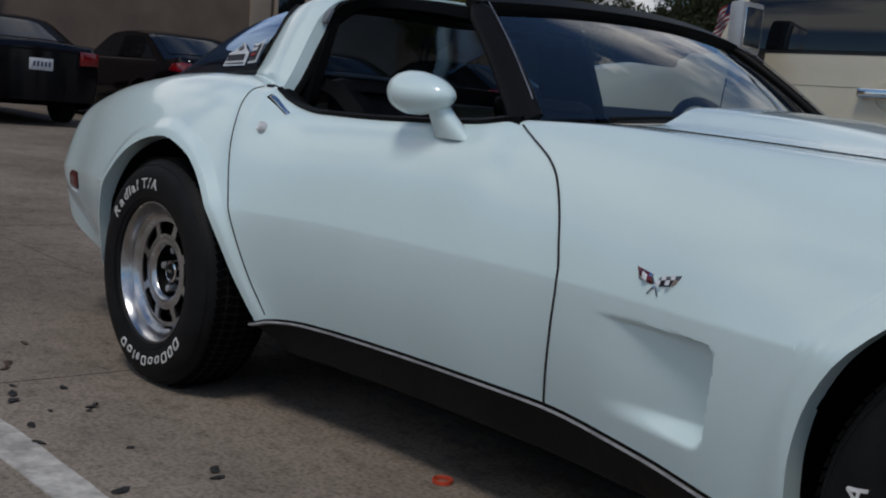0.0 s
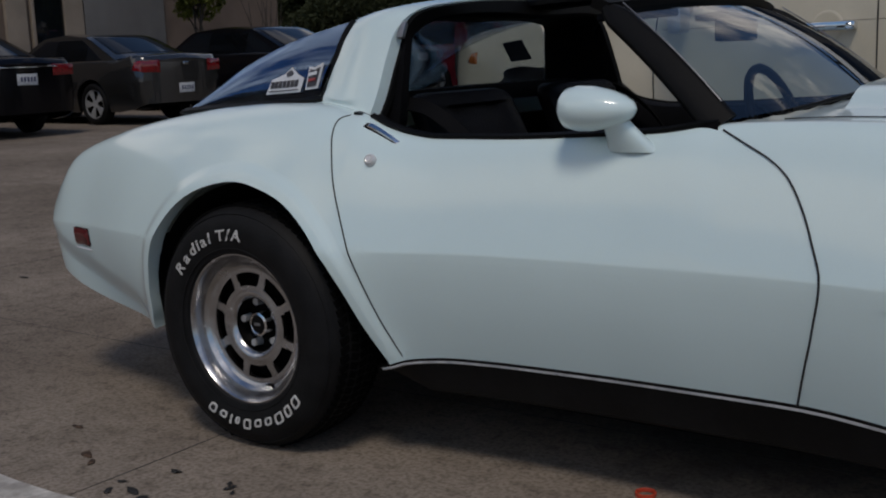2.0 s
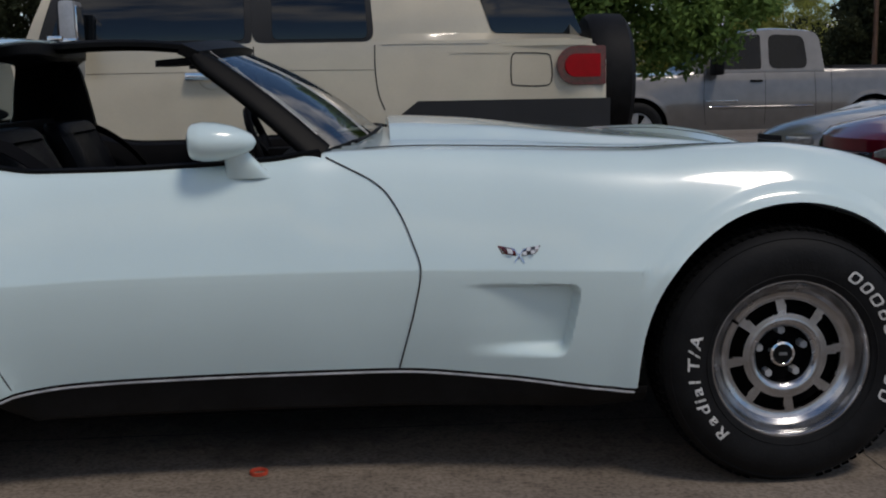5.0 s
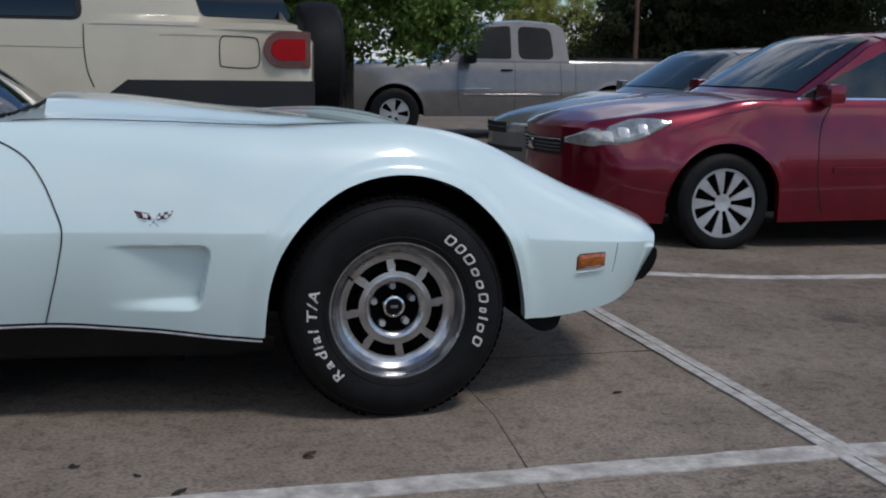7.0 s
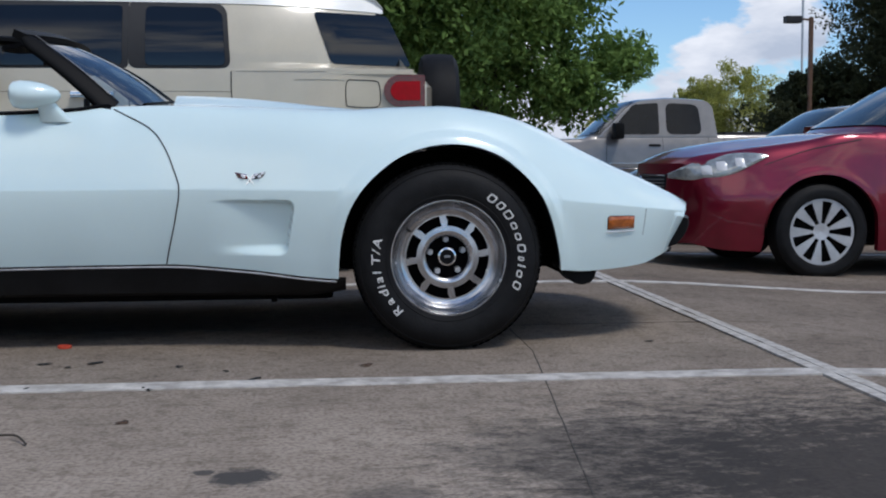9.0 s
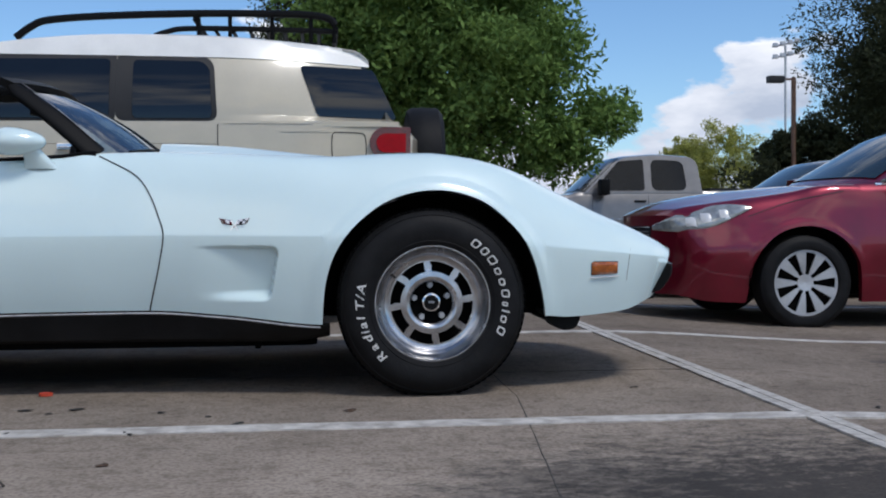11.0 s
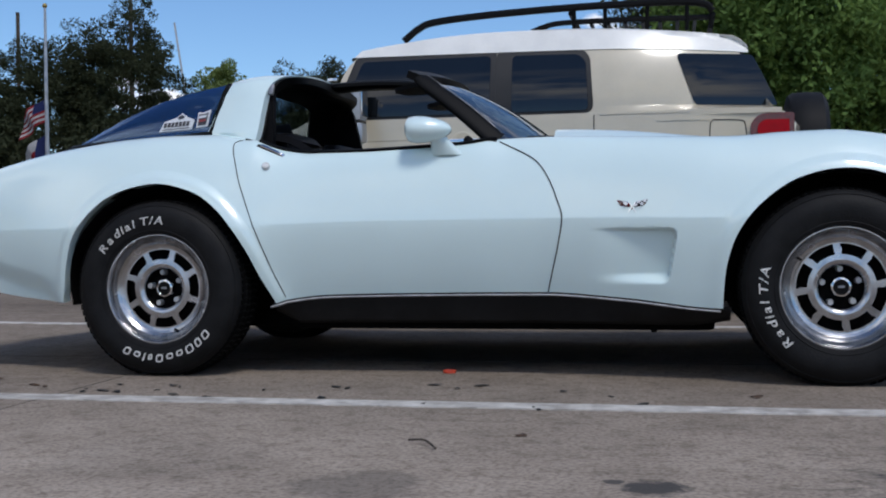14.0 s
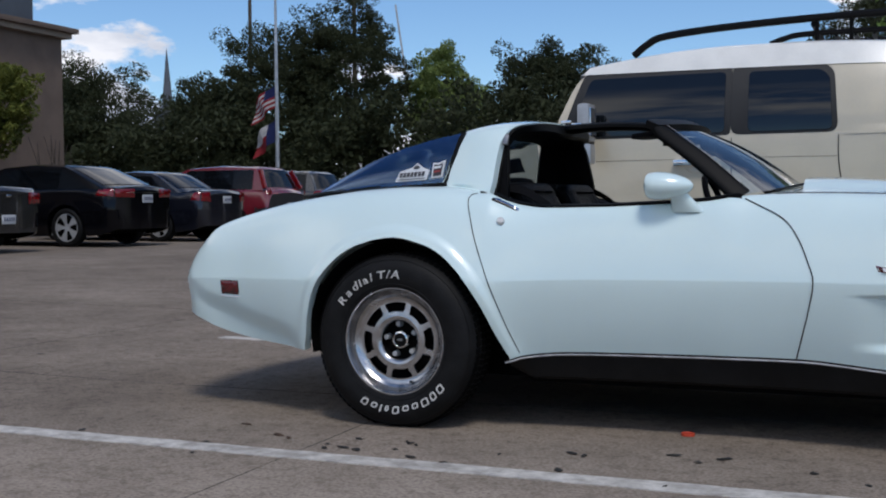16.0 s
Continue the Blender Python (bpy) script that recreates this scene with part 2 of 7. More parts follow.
def leaf_material(name, dark, light):
    m = bpy.data.materials.new(name)
    m.use_nodes = True
    n, l = m.node_tree.nodes, m.node_tree.links
    b = n["Principled BSDF"]
    g = n.new("ShaderNodeNewGeometry")
    r = n.new("ShaderNodeValToRGB")
    r.color_ramp.elements[0].color, r.color_ramp.elements[1].color = (*dark, 1), (*light, 1)
    nz = n.new("ShaderNodeTexNoise")
    nz.inputs["Scale"].default_value = 1.3
    ad = n.new("ShaderNodeMath")
    ad.operation = "MULTIPLY_ADD"
    ad.inputs[1].default_value = 0.5
    hf = n.new("ShaderNodeMath")
    hf.operation = "MULTIPLY"
    hf.inputs[1].default_value = 0.5
    l.new(g.outputs["Position"], nz.inputs["Vector"])
    l.new(g.outputs["Random Per Island"], hf.inputs[0])
    l.new(nz.outputs["Fac"], ad.inputs[0])
    l.new(hf.outputs["Value"], ad.inputs[2])
    l.new(ad.outputs["Value"], r.inputs["Fac"])
    l.new(r.outputs["Color"], b.inputs["Base Color"])
    b.inputs["Roughness"].default_value = 0.65
    b.inputs["Specular IOR Level"].default_value = 0.15
    through_ = n.new("ShaderNodeBsdfTranslucent")
    both = n.new("ShaderNodeMixShader")
    both.inputs["Fac"].default_value = 0.35
    l.new(r.outputs["Color"], through_.inputs["Color"])
    l.new(b.outputs["BSDF"], both.inputs[1])
    l.new(through_.outputs["BSDF"], both.inputs[2])
    l.new(both.outputs["Shader"], n["Material Output"].inputs["Surface"])
    return m


PAINT = mat("pale_blue_white_paint", (0.665, 0.81, 0.80), 0.32, var=0.015, scale=3, fine=260, coat=1.0)
PAINT.node_tree.nodes["Principled BSDF"].inputs["Coat Roughness"].default_value = 0.075
PAINT.node_tree.nodes["Principled BSDF"].inputs["Coat IOR"].default_value = 1.58
wave(PAINT, 3.2, 0.008)
SILL_BLACK = mat("satin_black_sill", (0.011, 0.0105, 0.0105), 0.55, var=0.2, scale=9, bump=0.2, spec=0.2)
BRIGHT_TRIM = mat("bright_sill_trim", (0.46, 0.45, 0.44), 0.42, metal=0.5, var=0.15, scale=25)
TAIL_RED = mat("deep_red_tail_lens", (0.30, 0.003, 0.008), 0.12, var=0.25, scale=30, coat=0.6)
BLACK_TRIM = mat("black_trim", (0.005, 0.005, 0.005), 0.5, var=0.15, bump=0.1, spec=0.12)
SATIN_BLACK = mat("satin_black_vinyl", (0.004, 0.004, 0.005), 0.6, var=0.2, fine=220, bump=0.35, spec=0.07)
LEATHER = mat("black_leather", (0.004, 0.004, 0.005), 0.45, var=0.2, scale=14, fine=160, bump=0.5, spec=0.08)
UNDER = mat("underbody_black", (0.006, 0.006, 0.006), 0.9, var=0.3, bump=0.4, spec=0.1)
RUBBER = mat("tyre_rubber", (0.011, 0.011, 0.0115), 0.62, var=0.2, scale=18, fine=120, bump=0.25, spec=0.18)
TREAD = mat("tyre_tread", (0.004, 0.004, 0.004), 0.9, var=0.25, scale=20, fine=70, bump=0.9, spec=0.08)
WHITE_LETTER = mat("raised_white_letter", (0.74, 0.73, 0.70), 0.6, var=0.12, scale=40)
ALU = mat("machined_aluminium", (0.60, 0.60, 0.61), 0.25, metal=1.0, var=0.1, scale=18, fine=240, wear=0.2)
SILVER_RIM = mat("silver_painted_rim", (0.52, 0.53, 0.54), 0.38, metal=0.35, var=0.1)
ALU_DULL = mat("dull_aluminium", (0.42, 0.42, 0.43), 0.42, metal=1.0, var=0.15, scale=15, wear=0.2)
LOCK_SILVER = mat("satin_silver", (0.78, 0.78, 0.77), 0.32, metal=0.25, var=0.05)
CHROME = mat("chrome", (0.78, 0.79, 0.80), 0.08, metal=1.0, var=0.04)
GAP = mat("panel_gap_black", (0.008, 0.008, 0.009), 0.7, var=0.1)
GLASS = clear_glass("tinted_windshield_glass", (0.52, 0.64, 0.70), 0.07)
# gloss tinted blue: the sky's reflection is partly put into its colour
BACK_GLASS = clear_glass("glossy_back_glass", (0.84, 0.88, 0.90), 0.19, 2.6, (0.42, 0.58, 0.86))
# carries part of the tint; added to dim reflections seen from inside
INNER_PANE = clear_glass("dark_tint_film", (0.50, 0.55, 0.57), 0.008, 8.0)
AMBER = mat("amber_lens", (0.62, 0.16, 0.02), 0.15, var=0.2, scale=60, coat=1.0)
RED_LENS = mat("red_lens", (0.36, 0.001, 0.008), 0.08, var=0.06, scale=26, coat=0.0, spec=0.12)
DARK_RED_LENS = mat("dark_red_lens", (0.16, 0.012, 0.016), 0.2, var=0.2, scale=45, coat=0.6)
CLEAR_LENS = mat("headlamp_lens", (0.50, 0.52, 0.50), 0.14, metal=0.35, var=0.16, scale=18, coat=1.0)
CAR_GLASS = mat("car_glass", (0.006, 0.008, 0.010), 0.02, var=0.1, spec=0.55)
ROW_GLASS = mat("dark_row_car_glass", (0.006, 0.008, 0.011), 0.04, var=0.1, spec=0.22)
GREEN_GLASS = mat("green_tinted_glass", (0.022, 0.036, 0.036), 0.02, var=0.2, scale=2.0, spec=0.7)
BEIGE = mat("beige_body_paint", (0.56, 0.50, 0.375), 0.34, var=0.03, coat=0.9)
ROOF_WHITE = mat("white_roof_paint", (0.80, 0.79, 0.74), 0.35, var=0.04, coat=0.6)
ROOF_WHITE.node_tree.nodes["Principled BSDF"].inputs["Coat Roughness"].default_value = 0.22
BEIGE.node_tree.nodes["Principled BSDF"].inputs["Coat Roughness"].default_value = 0.10
DARK_PLASTIC = mat("dark_grey_plastic", (0.013, 0.013, 0.014), 0.6, var=0.2, fine=200, bump=0.3)
MAROON = mat("maroon_metallic_paint", (0.21, 0.002, 0.020), 0.30, metal=0.5, var=0.08, fine=300, coat=0.9)
SILVER = mat("silver_grey_paint", (0.21, 0.215, 0.21), 0.30, metal=0.45, var=0.06, fine=300, coat=0.8)
PEWTER = mat("pewter_truck_paint", (0.21, 0.20, 0.19), 0.32, metal=0.35, var=0.06, fine=300, coat=0.8)
BLACK_PAINT = mat("black_car_paint", (0.0035, 0.0035, 0.005), 0.10, var=0.1, coat=0.0, spec=0.24)
CHARCOAL = mat("charcoal_car_paint", (0.026, 0.026, 0.026), 0.22, metal=0.3, var=0.1, coat=1.0)
NAVY = mat("dark_navy_paint", (0.007, 0.008, 0.014), 0.2, var=0.1, coat=0.5, spec=0.4)
SUV_RED = mat("dark_red_suv_paint", (0.17, 0.014, 0.024), 0.22, var=0.08, coat=1.0)
SUV_GREY = mat("grey_suv_paint", (0.06, 0.062, 0.068), 0.24, metal=0.3, var=0.1, coat=1.0)
PLATE = mat("number_plate", (0.62, 0.64, 0.66), 0.5, var=0.15, scale=30)
PLATE_INK = mat("plate_ink", (0.05, 0.06, 0.12), 0.6, var=0.1)
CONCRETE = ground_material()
STRIPE_OLD = mat("rubbed_white_road_paint", (0.66, 0.625, 0.57), 0.85, var=0.22, scale=16, fine=45, bump=0.6, tint=(0.42, 0.39, 0.345))
STRIPE = mat("worn_white_road_paint", (0.72, 0.68, 0.62), 0.8, var=0.2, scale=11, fine=60, bump=0.5, tint=(0.40, 0.37, 0.33))
JOINT = mat("dirty_joint", (0.105, 0.092, 0.078), 0.95, var=0.3, scale=20)
STUCCO = mat("brown_stucco", (0.175, 0.127, 0.096), 0.9, var=0.12, scale=1.2, fine=60, bump=0.6)
STUCCO_LIGHT = mat("beige_stucco", (0.33, 0.27, 0.21), 0.9, var=0.12, scale=1.2, fine=60, bump=0.6)
STUCCO_GREY = mat("grey_painted_panel", (0.17, 0.165, 0.16), 0.8, var=0.1, scale=1.0, fine=50, bump=0.3)
METAL_ROOF = mat("blue_grey_parapet", (0.088, 0.102, 0.124), 0.6, var=0.1, scale=1.5)
WOOD_POLE = mat("weathered_pole_wood", (0.13, 0.10, 0.075), 0.9, var=0.25, scale=5, bump=0.5)
GALV = mat("galvanised_pole", (0.55, 0.56, 0.57), 0.4, metal=0.7, var=0.1)
RUST_POLE = mat("brown_lamp_pole", (0.16, 0.085, 0.05), 0.6, var=0.15)
BARK = mat("bark", (0.10, 0.08, 0.062), 0.95, var=0.3, scale=9, fine=50, bump=0.9)
LEAF_NEAR = leaf_material("glossy_green_leaves", (0.046, 0.097, 0.024), (0.235, 0.355, 0.09))
LEAF_DARK = leaf_material("dark_oak_leaves", (0.030, 0.036, 0.018), (0.056, 0.067, 0.031))
LEAF_LIGHT = leaf_material("light_green_leaves", (0.09, 0.13, 0.035), (0.26, 0.32, 0.10))
LEAF_YELLOW = leaf_material("yellow_green_leaves", (0.22, 0.25, 0.06), (0.52, 0.52, 0.15))
LEAF_SHRUB = leaf_material("olive_leaves", (0.07, 0.085, 0.018), (0.22, 0.235, 0.05))
FLAG_RED = mat("flag_red_cloth", (0.40, 0.03, 0.04), 0.85, var=0.1)
FLAG_WHITE = mat("flag_white_cloth", (0.72, 0.71, 0.70), 0.85, var=0.1)
FLAG_BLUE = mat("flag_blue_cloth", (0.025, 0.04, 0.16), 0.85, var=0.1)
ORANGE_CAP = mat("orange_plastic", (0.62, 0.075, 0.035), 0.4, var=0.1, scale=60)
DRY_LEAF = mat("dry_brown_leaf", (0.12, 0.065, 0.035), 0.8, var=0.3, scale=50)
SPOT = mat("dark_flattened_litter", (0.03, 0.028, 0.026), 0.85, var=0.3, scale=60)
STICKER = mat("sticker_white", (0.72, 0.74, 0.76), 0.4, var=0.06)
STICKER_DARK = mat("sticker_dark", (0.05, 0.05, 0.06), 0.4, var=0.1)
STICKER_RED = mat("sticker_red", (0.42, 0.05, 0.05), 0.4, var=0.1)


# ---- building helpers ----
def mesh_of(name, bm, material, smooth=True):
    me = bpy.data.meshes.new(name)
    bm.normal_update()
    bm.to_mesh(me)
    bm.free()
    for mm in (material if isinstance(material, (list, tuple)) else [material]):
        me.materials.append(mm)
    if smooth:
        me.shade_smooth()
        me.set_sharp_from_angle(angle=radians(38))
    return me


def part(name, bm, material, parent=None, label="", smooth=True):
    ob = new(name, mesh_of(name, bm, material, smooth))
    if parent is not None:
        ob.parent = parent
    if label:
        ob["label"] = label
    return ob


def empty(name, m=None):
    ob = new(name)
    ob.empty_display_size = 0.2
    if m is not None:
        ob.matrix_world = m
    return ob


def curve_of(table):
    """A smooth monotone curve through (x, value) pairs."""
    px, py = np.array(table, float).T
    h = np.diff(px)
    s = np.diff(py) / h
    d = np.zeros(len(px))
    for i in range(1, len(px) - 1):
        if s[i - 1] * s[i] > 0:
            w1, w2 = 2 * h[i] + h[i - 1], h[i] + 2 * h[i - 1]
            d[i] = (w1 + w2) / (w1 / s[i - 1] + w2 / s[i])
    d[0], d[-1] = s[0], s[-1]

    def f(x):
        x = min(max(x, px[0]), px[-1])
        i = min(int(np.searchsorted(px, x, "right")) - 1, len(px) - 2)
        t = (x - px[i]) / h[i]
        return float((1 + 2 * t) * (1 - t) ** 2 * py[i] + t * (1 - t) ** 2 * h[i] * d[i] + t * t * (3 - 2 * t) * py[i + 1] + t * t * (t - 1) * h[i] * d[i + 1])
    return f


def smooth_path(pts, n):
    """n points on a Catmull-Rom curve through pts."""
    p = [np.array(q, float) for q in pts]
    p = [2 * p[0] - p[1]] + p + [2 * p[-1] - p[-2]]
    out = []
    for k in range(n):
        u = k / (n - 1) * (len(p) - 3)
        i = min(int(u), len(p) - 4)
        t = u - i
        a, b, c, d = p[i:i + 4]
        out.append(0.5 * (2 * b + (c - a) * t + (2 * a - 5 * b + 4 * c - d) * t * t + (3 * b - a - 3 * c + d) * t ** 3))
    return out


def grid_faces(bm, rows, close=False):
    """Quads between rows of vertices."""
    made = []
    for a, b in zip(rows[:-1], rows[1:]):
        m = len(a)
        for j in range(m if close else m - 1):
            k = (j + 1) % m
            q = [a[j], b[j], b[k], a[k]]
            q = [v for i, v in enumerate(q) if v not in q[:i]]
            if len(q) > 2:
                try:
                    made.append(bm.faces.new(q))
                except ValueError:
                    pass
    return made


def box(bm, c, size, bevel=0.0, turn=None):
    m = Matrix.Translation(c) @ (turn or Matrix.Identity(4)) @ Matrix.Diagonal((*size, 1))
    g = bmesh.ops.create_cube(bm, size=1, matrix=m)
    if bevel:
        es = list({e for v in g["verts"] for e in v.link_edges})
        bmesh.ops.bevel(bm, geom=es, offset=bevel, segments=2, profile=0.7, affect="EDGES")
    return bm


def boxed(c, size, bevel=0.0, turn=None):
    return box(bmesh.new(), c, size, bevel, turn)


def tube(pts, r, n=8, bm=None, ends=True):
    """A round bar along pts; r a number or one per point."""
    bm = bm or bmesh.new()
    pts = [Vector(p) for p in pts]
    rows = []
    up = Vector((0.123, 0.31, 0.94))
    for i, p in enumerate(pts):
        t = (pts[min(i + 1, len(pts) - 1)] - pts[max(i - 1, 0)]).normalized()
        a = t.cross(up)
        if a.length < 0.05:
            a = t.cross(Vector((1, 0.2, 0)))
        a.normalize()
        b = t.cross(a)
        rr = r[i] if isinstance(r, (list, tuple)) else r
        rows.append([bm.verts.new(p + rr * (math.cos(k * 2 * math.pi / n) * a + math.sin(k * 2 * math.pi / n) * b)) for k in range(n)])
    grid_faces(bm, rows, True)
    if ends:
        bm.faces.new(rows[0])
        bm.faces.new(rows[-1][::-1])
    bmesh.ops.recalc_face_normals(bm, faces=bm.faces)
    return bm


def rail(pts, width, height, normal, bm=None):
    """A flat bar along pts; normal a vector or one per point. It lies half its height into the surface."""
    bm = bm or bmesh.new()
    pts = [Vector(p) for p in pts]
    rows = []
    for i, p in enumerate(pts):
        t = (pts[min(i + 1, len(pts) - 1)] - pts[max(i - 1, 0)]).normalized()
        nn = Vector(normal[i] if isinstance(normal, list) else normal).normalized()
        b = t.cross(nn).normalized()
        nn = b.cross(t).normalized()
        w = width[i] if isinstance(width, list) else width
        rows.append([bm.verts.new(p + b * (sx * w / 2) + nn * (sz * height / 2)) for sx, sz in ((-1, -1), (-1, 1), (1, 1), (1, -1))])
    grid_faces(bm, rows, True)
    bm.faces.new(rows[0])
    bm.faces.new(rows[-1][::-1])
    bmesh.ops.recalc_face_normals(bm, faces=bm.faces)
    return bm


def revolve(profile, n=48, bm=None):
    """Turn (radius, y) pairs round the y axis."""
    bm = bm or bmesh.new()
    rows = []
    for r, y in profile:
        if r < 1e-5:
            v = bm.verts.new((0, y, 0))
            rows.append([v] * n)
        else:
            rows.append([bm.verts.new((r * math.cos(2 * math.pi * k / n), y, r * math.sin(2 * math.pi * k / n))) for k in range(n)])
    grid_faces(bm, rows, True)
    bmesh.ops.recalc_face_normals(bm, faces=bm.faces)
    return bm


def plate(outline, depth, axis_map, bevel=0.0):
    """A slab from a flat outline; axis_map turns (u, v, d) into a place."""
    bm = bmesh.new()
    a = [bm.verts.new(axis_map(u, v, 0)) for u, v in outline]
    b = [bm.verts.new(axis_map(u, v, depth)) for u, v in outline]
    bm.faces.new(a)
    bm.faces.new(b[::-1])
    for i in range(len(a)):
        k = (i + 1) % len(a)
        bm.faces.new([a[i], b[i], b[k], a[k]])
    bmesh.ops.recalc_face_normals(bm, faces=bm.faces)
    if bevel:
        bmesh.ops.bevel(bm, geom=list(bm.edges), offset=bevel, segments=2, affect="EDGES")
    return bm


def rounded(pts, r, n=4):
    """The outline with its corners rounded."""
    out = []
    m = len(pts)
    for i in range(m):
        p, a, b = (np.array(pts[k % m], float) for k in (i, i - 1, i + 1))
        da, db = a - p, b - p
        la, lb = np.linalg.norm(da), np.linalg.norm(db)
        rr = min(r, 0.45 * la, 0.45 * lb)
        s, e = p + da / la * rr, p + db / lb * rr
        for k in range(n + 1):
            t = k / n
            out.append(tuple((1 - t) ** 2 * s + 2 * t * (1 - t) * p + t * t * e))
    return out


def text_bm(words, size, depth):
    """Flat raised lettering in the xy plane from the built-in font."""
    cu = bpy.data.curves.new("lettering", "FONT")
    cu.body, cu.size, cu.extrude, cu.resolution_u, cu.offset = words, size, depth, 2, 0.0005
    ob = bpy.data.objects.new("lettering", cu)
    me = bpy.data.meshes.new_from_object(ob)
    bm = bmesh.new()
    bm.from_mesh(me)
    bpy.data.objects.remove(ob)
    bpy.data.curves.remove(cu)
    bpy.data.meshes.remove(me)
    return bm


def ground_z(x):
    """The lot falls slightly beyond the stall heads and rises towards the building."""
    return GROUND(x)


GROUND = curve_of([(-300, 0.3), (-60, 0.28), (-18, 0.2), (-11, 0.14), (-2.5, 0.01), (-1.5, 0.0), (3.6, 0.0), (3.8, -0.006), (5.3, -0.095), (7.0, -0.12), (12, -0.10), (40, 0.0), (300, 0.2)])


# ---- a lofted car body ----
class Body:
    """A body shell: side sections from the lower edge over a crease to the shoulder, then a crowned top to the middle line."""

    def __init__(self, x0, x1, low, crease_w, crease_z, top_y, top_z, mid_z, tuck, bow, arches, dent=None, flare=0.014, full=0.55, lip=0.04):
        self.x0, self.x1, self.low, self.cw, self.cz = x0, x1, low, crease_w, crease_z
        self.ty, self.tz, self.mz, self.tuck, self.bow, self.dent, self.flare, self.full, self.lip = top_y, top_z, mid_z, tuck, bow, dent, flare, full, lip
        self.arches = [smooth_path(a, 44) for a in arches]
        self.rims = [np.array(smooth_path(a, 260)) for a in arches]
        self.rake = None
        self.cache = {}

    def bottom(self, x):
        for a in self.arches:
            if a[0][0] <= x <= a[-1][0]:
                ax = [p[0] for p in a]
                return max(float(np.interp(x, ax, [p[1] for p in a])), self.low(x))
        return self.low(x)

    def line(self, x):
        """The side line at x, from the sill to the shoulder, as arrays of y and z."""
        key = round(x, 5)
        if key not in self.cache:
            w, zc, yt, zt, zl = self.cw(x), self.cz(x), self.ty(x), self.tz(x), self.low(x)
            zc = min(zc, zt - 0.004)
            tk = self.tuck(x)
            u = np.linspace(0, 1, 16)[:-1]
            ly, lz = w - tk * (1 - u) ** 1.6, zl - 0.02 + (zc - zl + 0.02) * u
            t = np.linspace(0, 1, 40)
            b0, b1, b2, b3 = (1 - t) ** 3, 3 * t * (1 - t) ** 2, 3 * t * t * (1 - t), t ** 3
            h, dy = zt - zc, w - yt
            lean = 0.18 * dy
            uy = b0 * w + b1 * (w - lean) + b2 * (yt + (self.full(x) if callable(self.full) else self.full) * dy) + b3 * yt
            uz = b0 * zc + b1 * (zc + 0.42 * h) + b2 * (zt - 0.02 * h) + b3 * zt
            self.cache[key] = (np.r_[ly, uy], np.r_[lz, uz])
        return self.cache[key]

    def side(self, x, z):
        y, zz = self.line(x)
        y = float(np.interp(z, zz, y))
        if self.dent:
            y -= self.dent(x, z)
        if self.flare:
            for a in self.rims:
                if a[0][0] - 0.15 < x < a[-1][0] + 0.15:
                    d = float(np.hypot(a[:, 0] - x, a[:, 1] - z).min())
                    lip = min(1.0, max(0.0, (0.056 - d) / 0.036))
                    y += self.flare * (0.6 * lip * lip * (3 - 2 * lip) + 0.4 * math.exp(-(d / 0.06) ** 2))
        return y

    def normal(self, x, z):
        e = 0.01
        return Vector(((self.side(x - e, z) - self.side(x + e, z)) / (2 * e), 1, (self.side(x, z - e) - self.side(x, z + e)) / (2 * e))).normalized()

    def spot(self, x, z, off=0.0, sgn=-1):
        """A place on the side, off metres proud; sgn -1 is the body's right."""
        n = self.normal(x, z)
        p = Vector((x, self.side(x, z), z)) + n * off
        return Vector((p.x, sgn * p.y, p.z))

    def stations(self, extra=(), step=0.04):
        xs = set(np.round(np.arange(self.x0, self.x1, step), 4)) | {self.x0, self.x1} | set(np.round(list(extra), 4))
        for a in self.arches:
            xs |= {round(float(p[0]), 4) for p in a} | {round(float(a[0][0]) - 0.002, 4), round(float(a[-1][0]) + 0.002, 4)}
        return sorted(x for x in xs if self.x0 <= x <= self.x1)

    def ring(self, x, n1, n2):
        """Half a section: the lip, the side and the top."""
        zb = self.bottom(x)
        y, z = self.line(x)
        zb = min(zb, z[-1] - 0.004)
        yb = float(np.interp(zb, z, y))
        k = int(np.searchsorted(z, zb))
        py, pz = np.r_[yb, y[k:]], np.r_[zb, z[k:]]
        s = np.r_[0, np.cumsum(np.hypot(np.diff(py), np.diff(pz)))]
        q = np.linspace(0, s[-1], n1)
        sy, sz = np.interp(q, s, py), np.interp(q, s, pz)
        out = []
        for a, b in zip(sy, sz):
            if a > 0.35 * self.cw(x) and self.line(x)[1][0] <= b < self.tz(x) - 0.02:
                a = a + (self.side(x, b) - float(np.interp(b, z, y)))
            out.append((a, b))
        yt, zt, zm = out[-1][0], out[-1][1], self.mz(x)
        tops = []
        for t in np.linspace(0, 1, n2 + 1)[1:]:
            b0, b1, b2, b3 = (1 - t) ** 3, 3 * t * (1 - t) ** 2, 3 * t * t * (1 - t), t ** 3
            tops.append((yt * (b0 + 0.78 * b1 + 0.42 * b2), b0 * zt + b1 * zt + b2 * zm + b3 * zm))
        lip = (out[0][0] - self.lip, out[0][1] + 0.004)
        return [lip] + out + tops

    def place(self, x, y, z):
        w = self.cw(x)
        lean = self.rake(x, z) if self.rake else 0.0
        return (x + lean + self.bow(x) * (1 - min(1, (abs(y) / w)) ** 2), y, z)

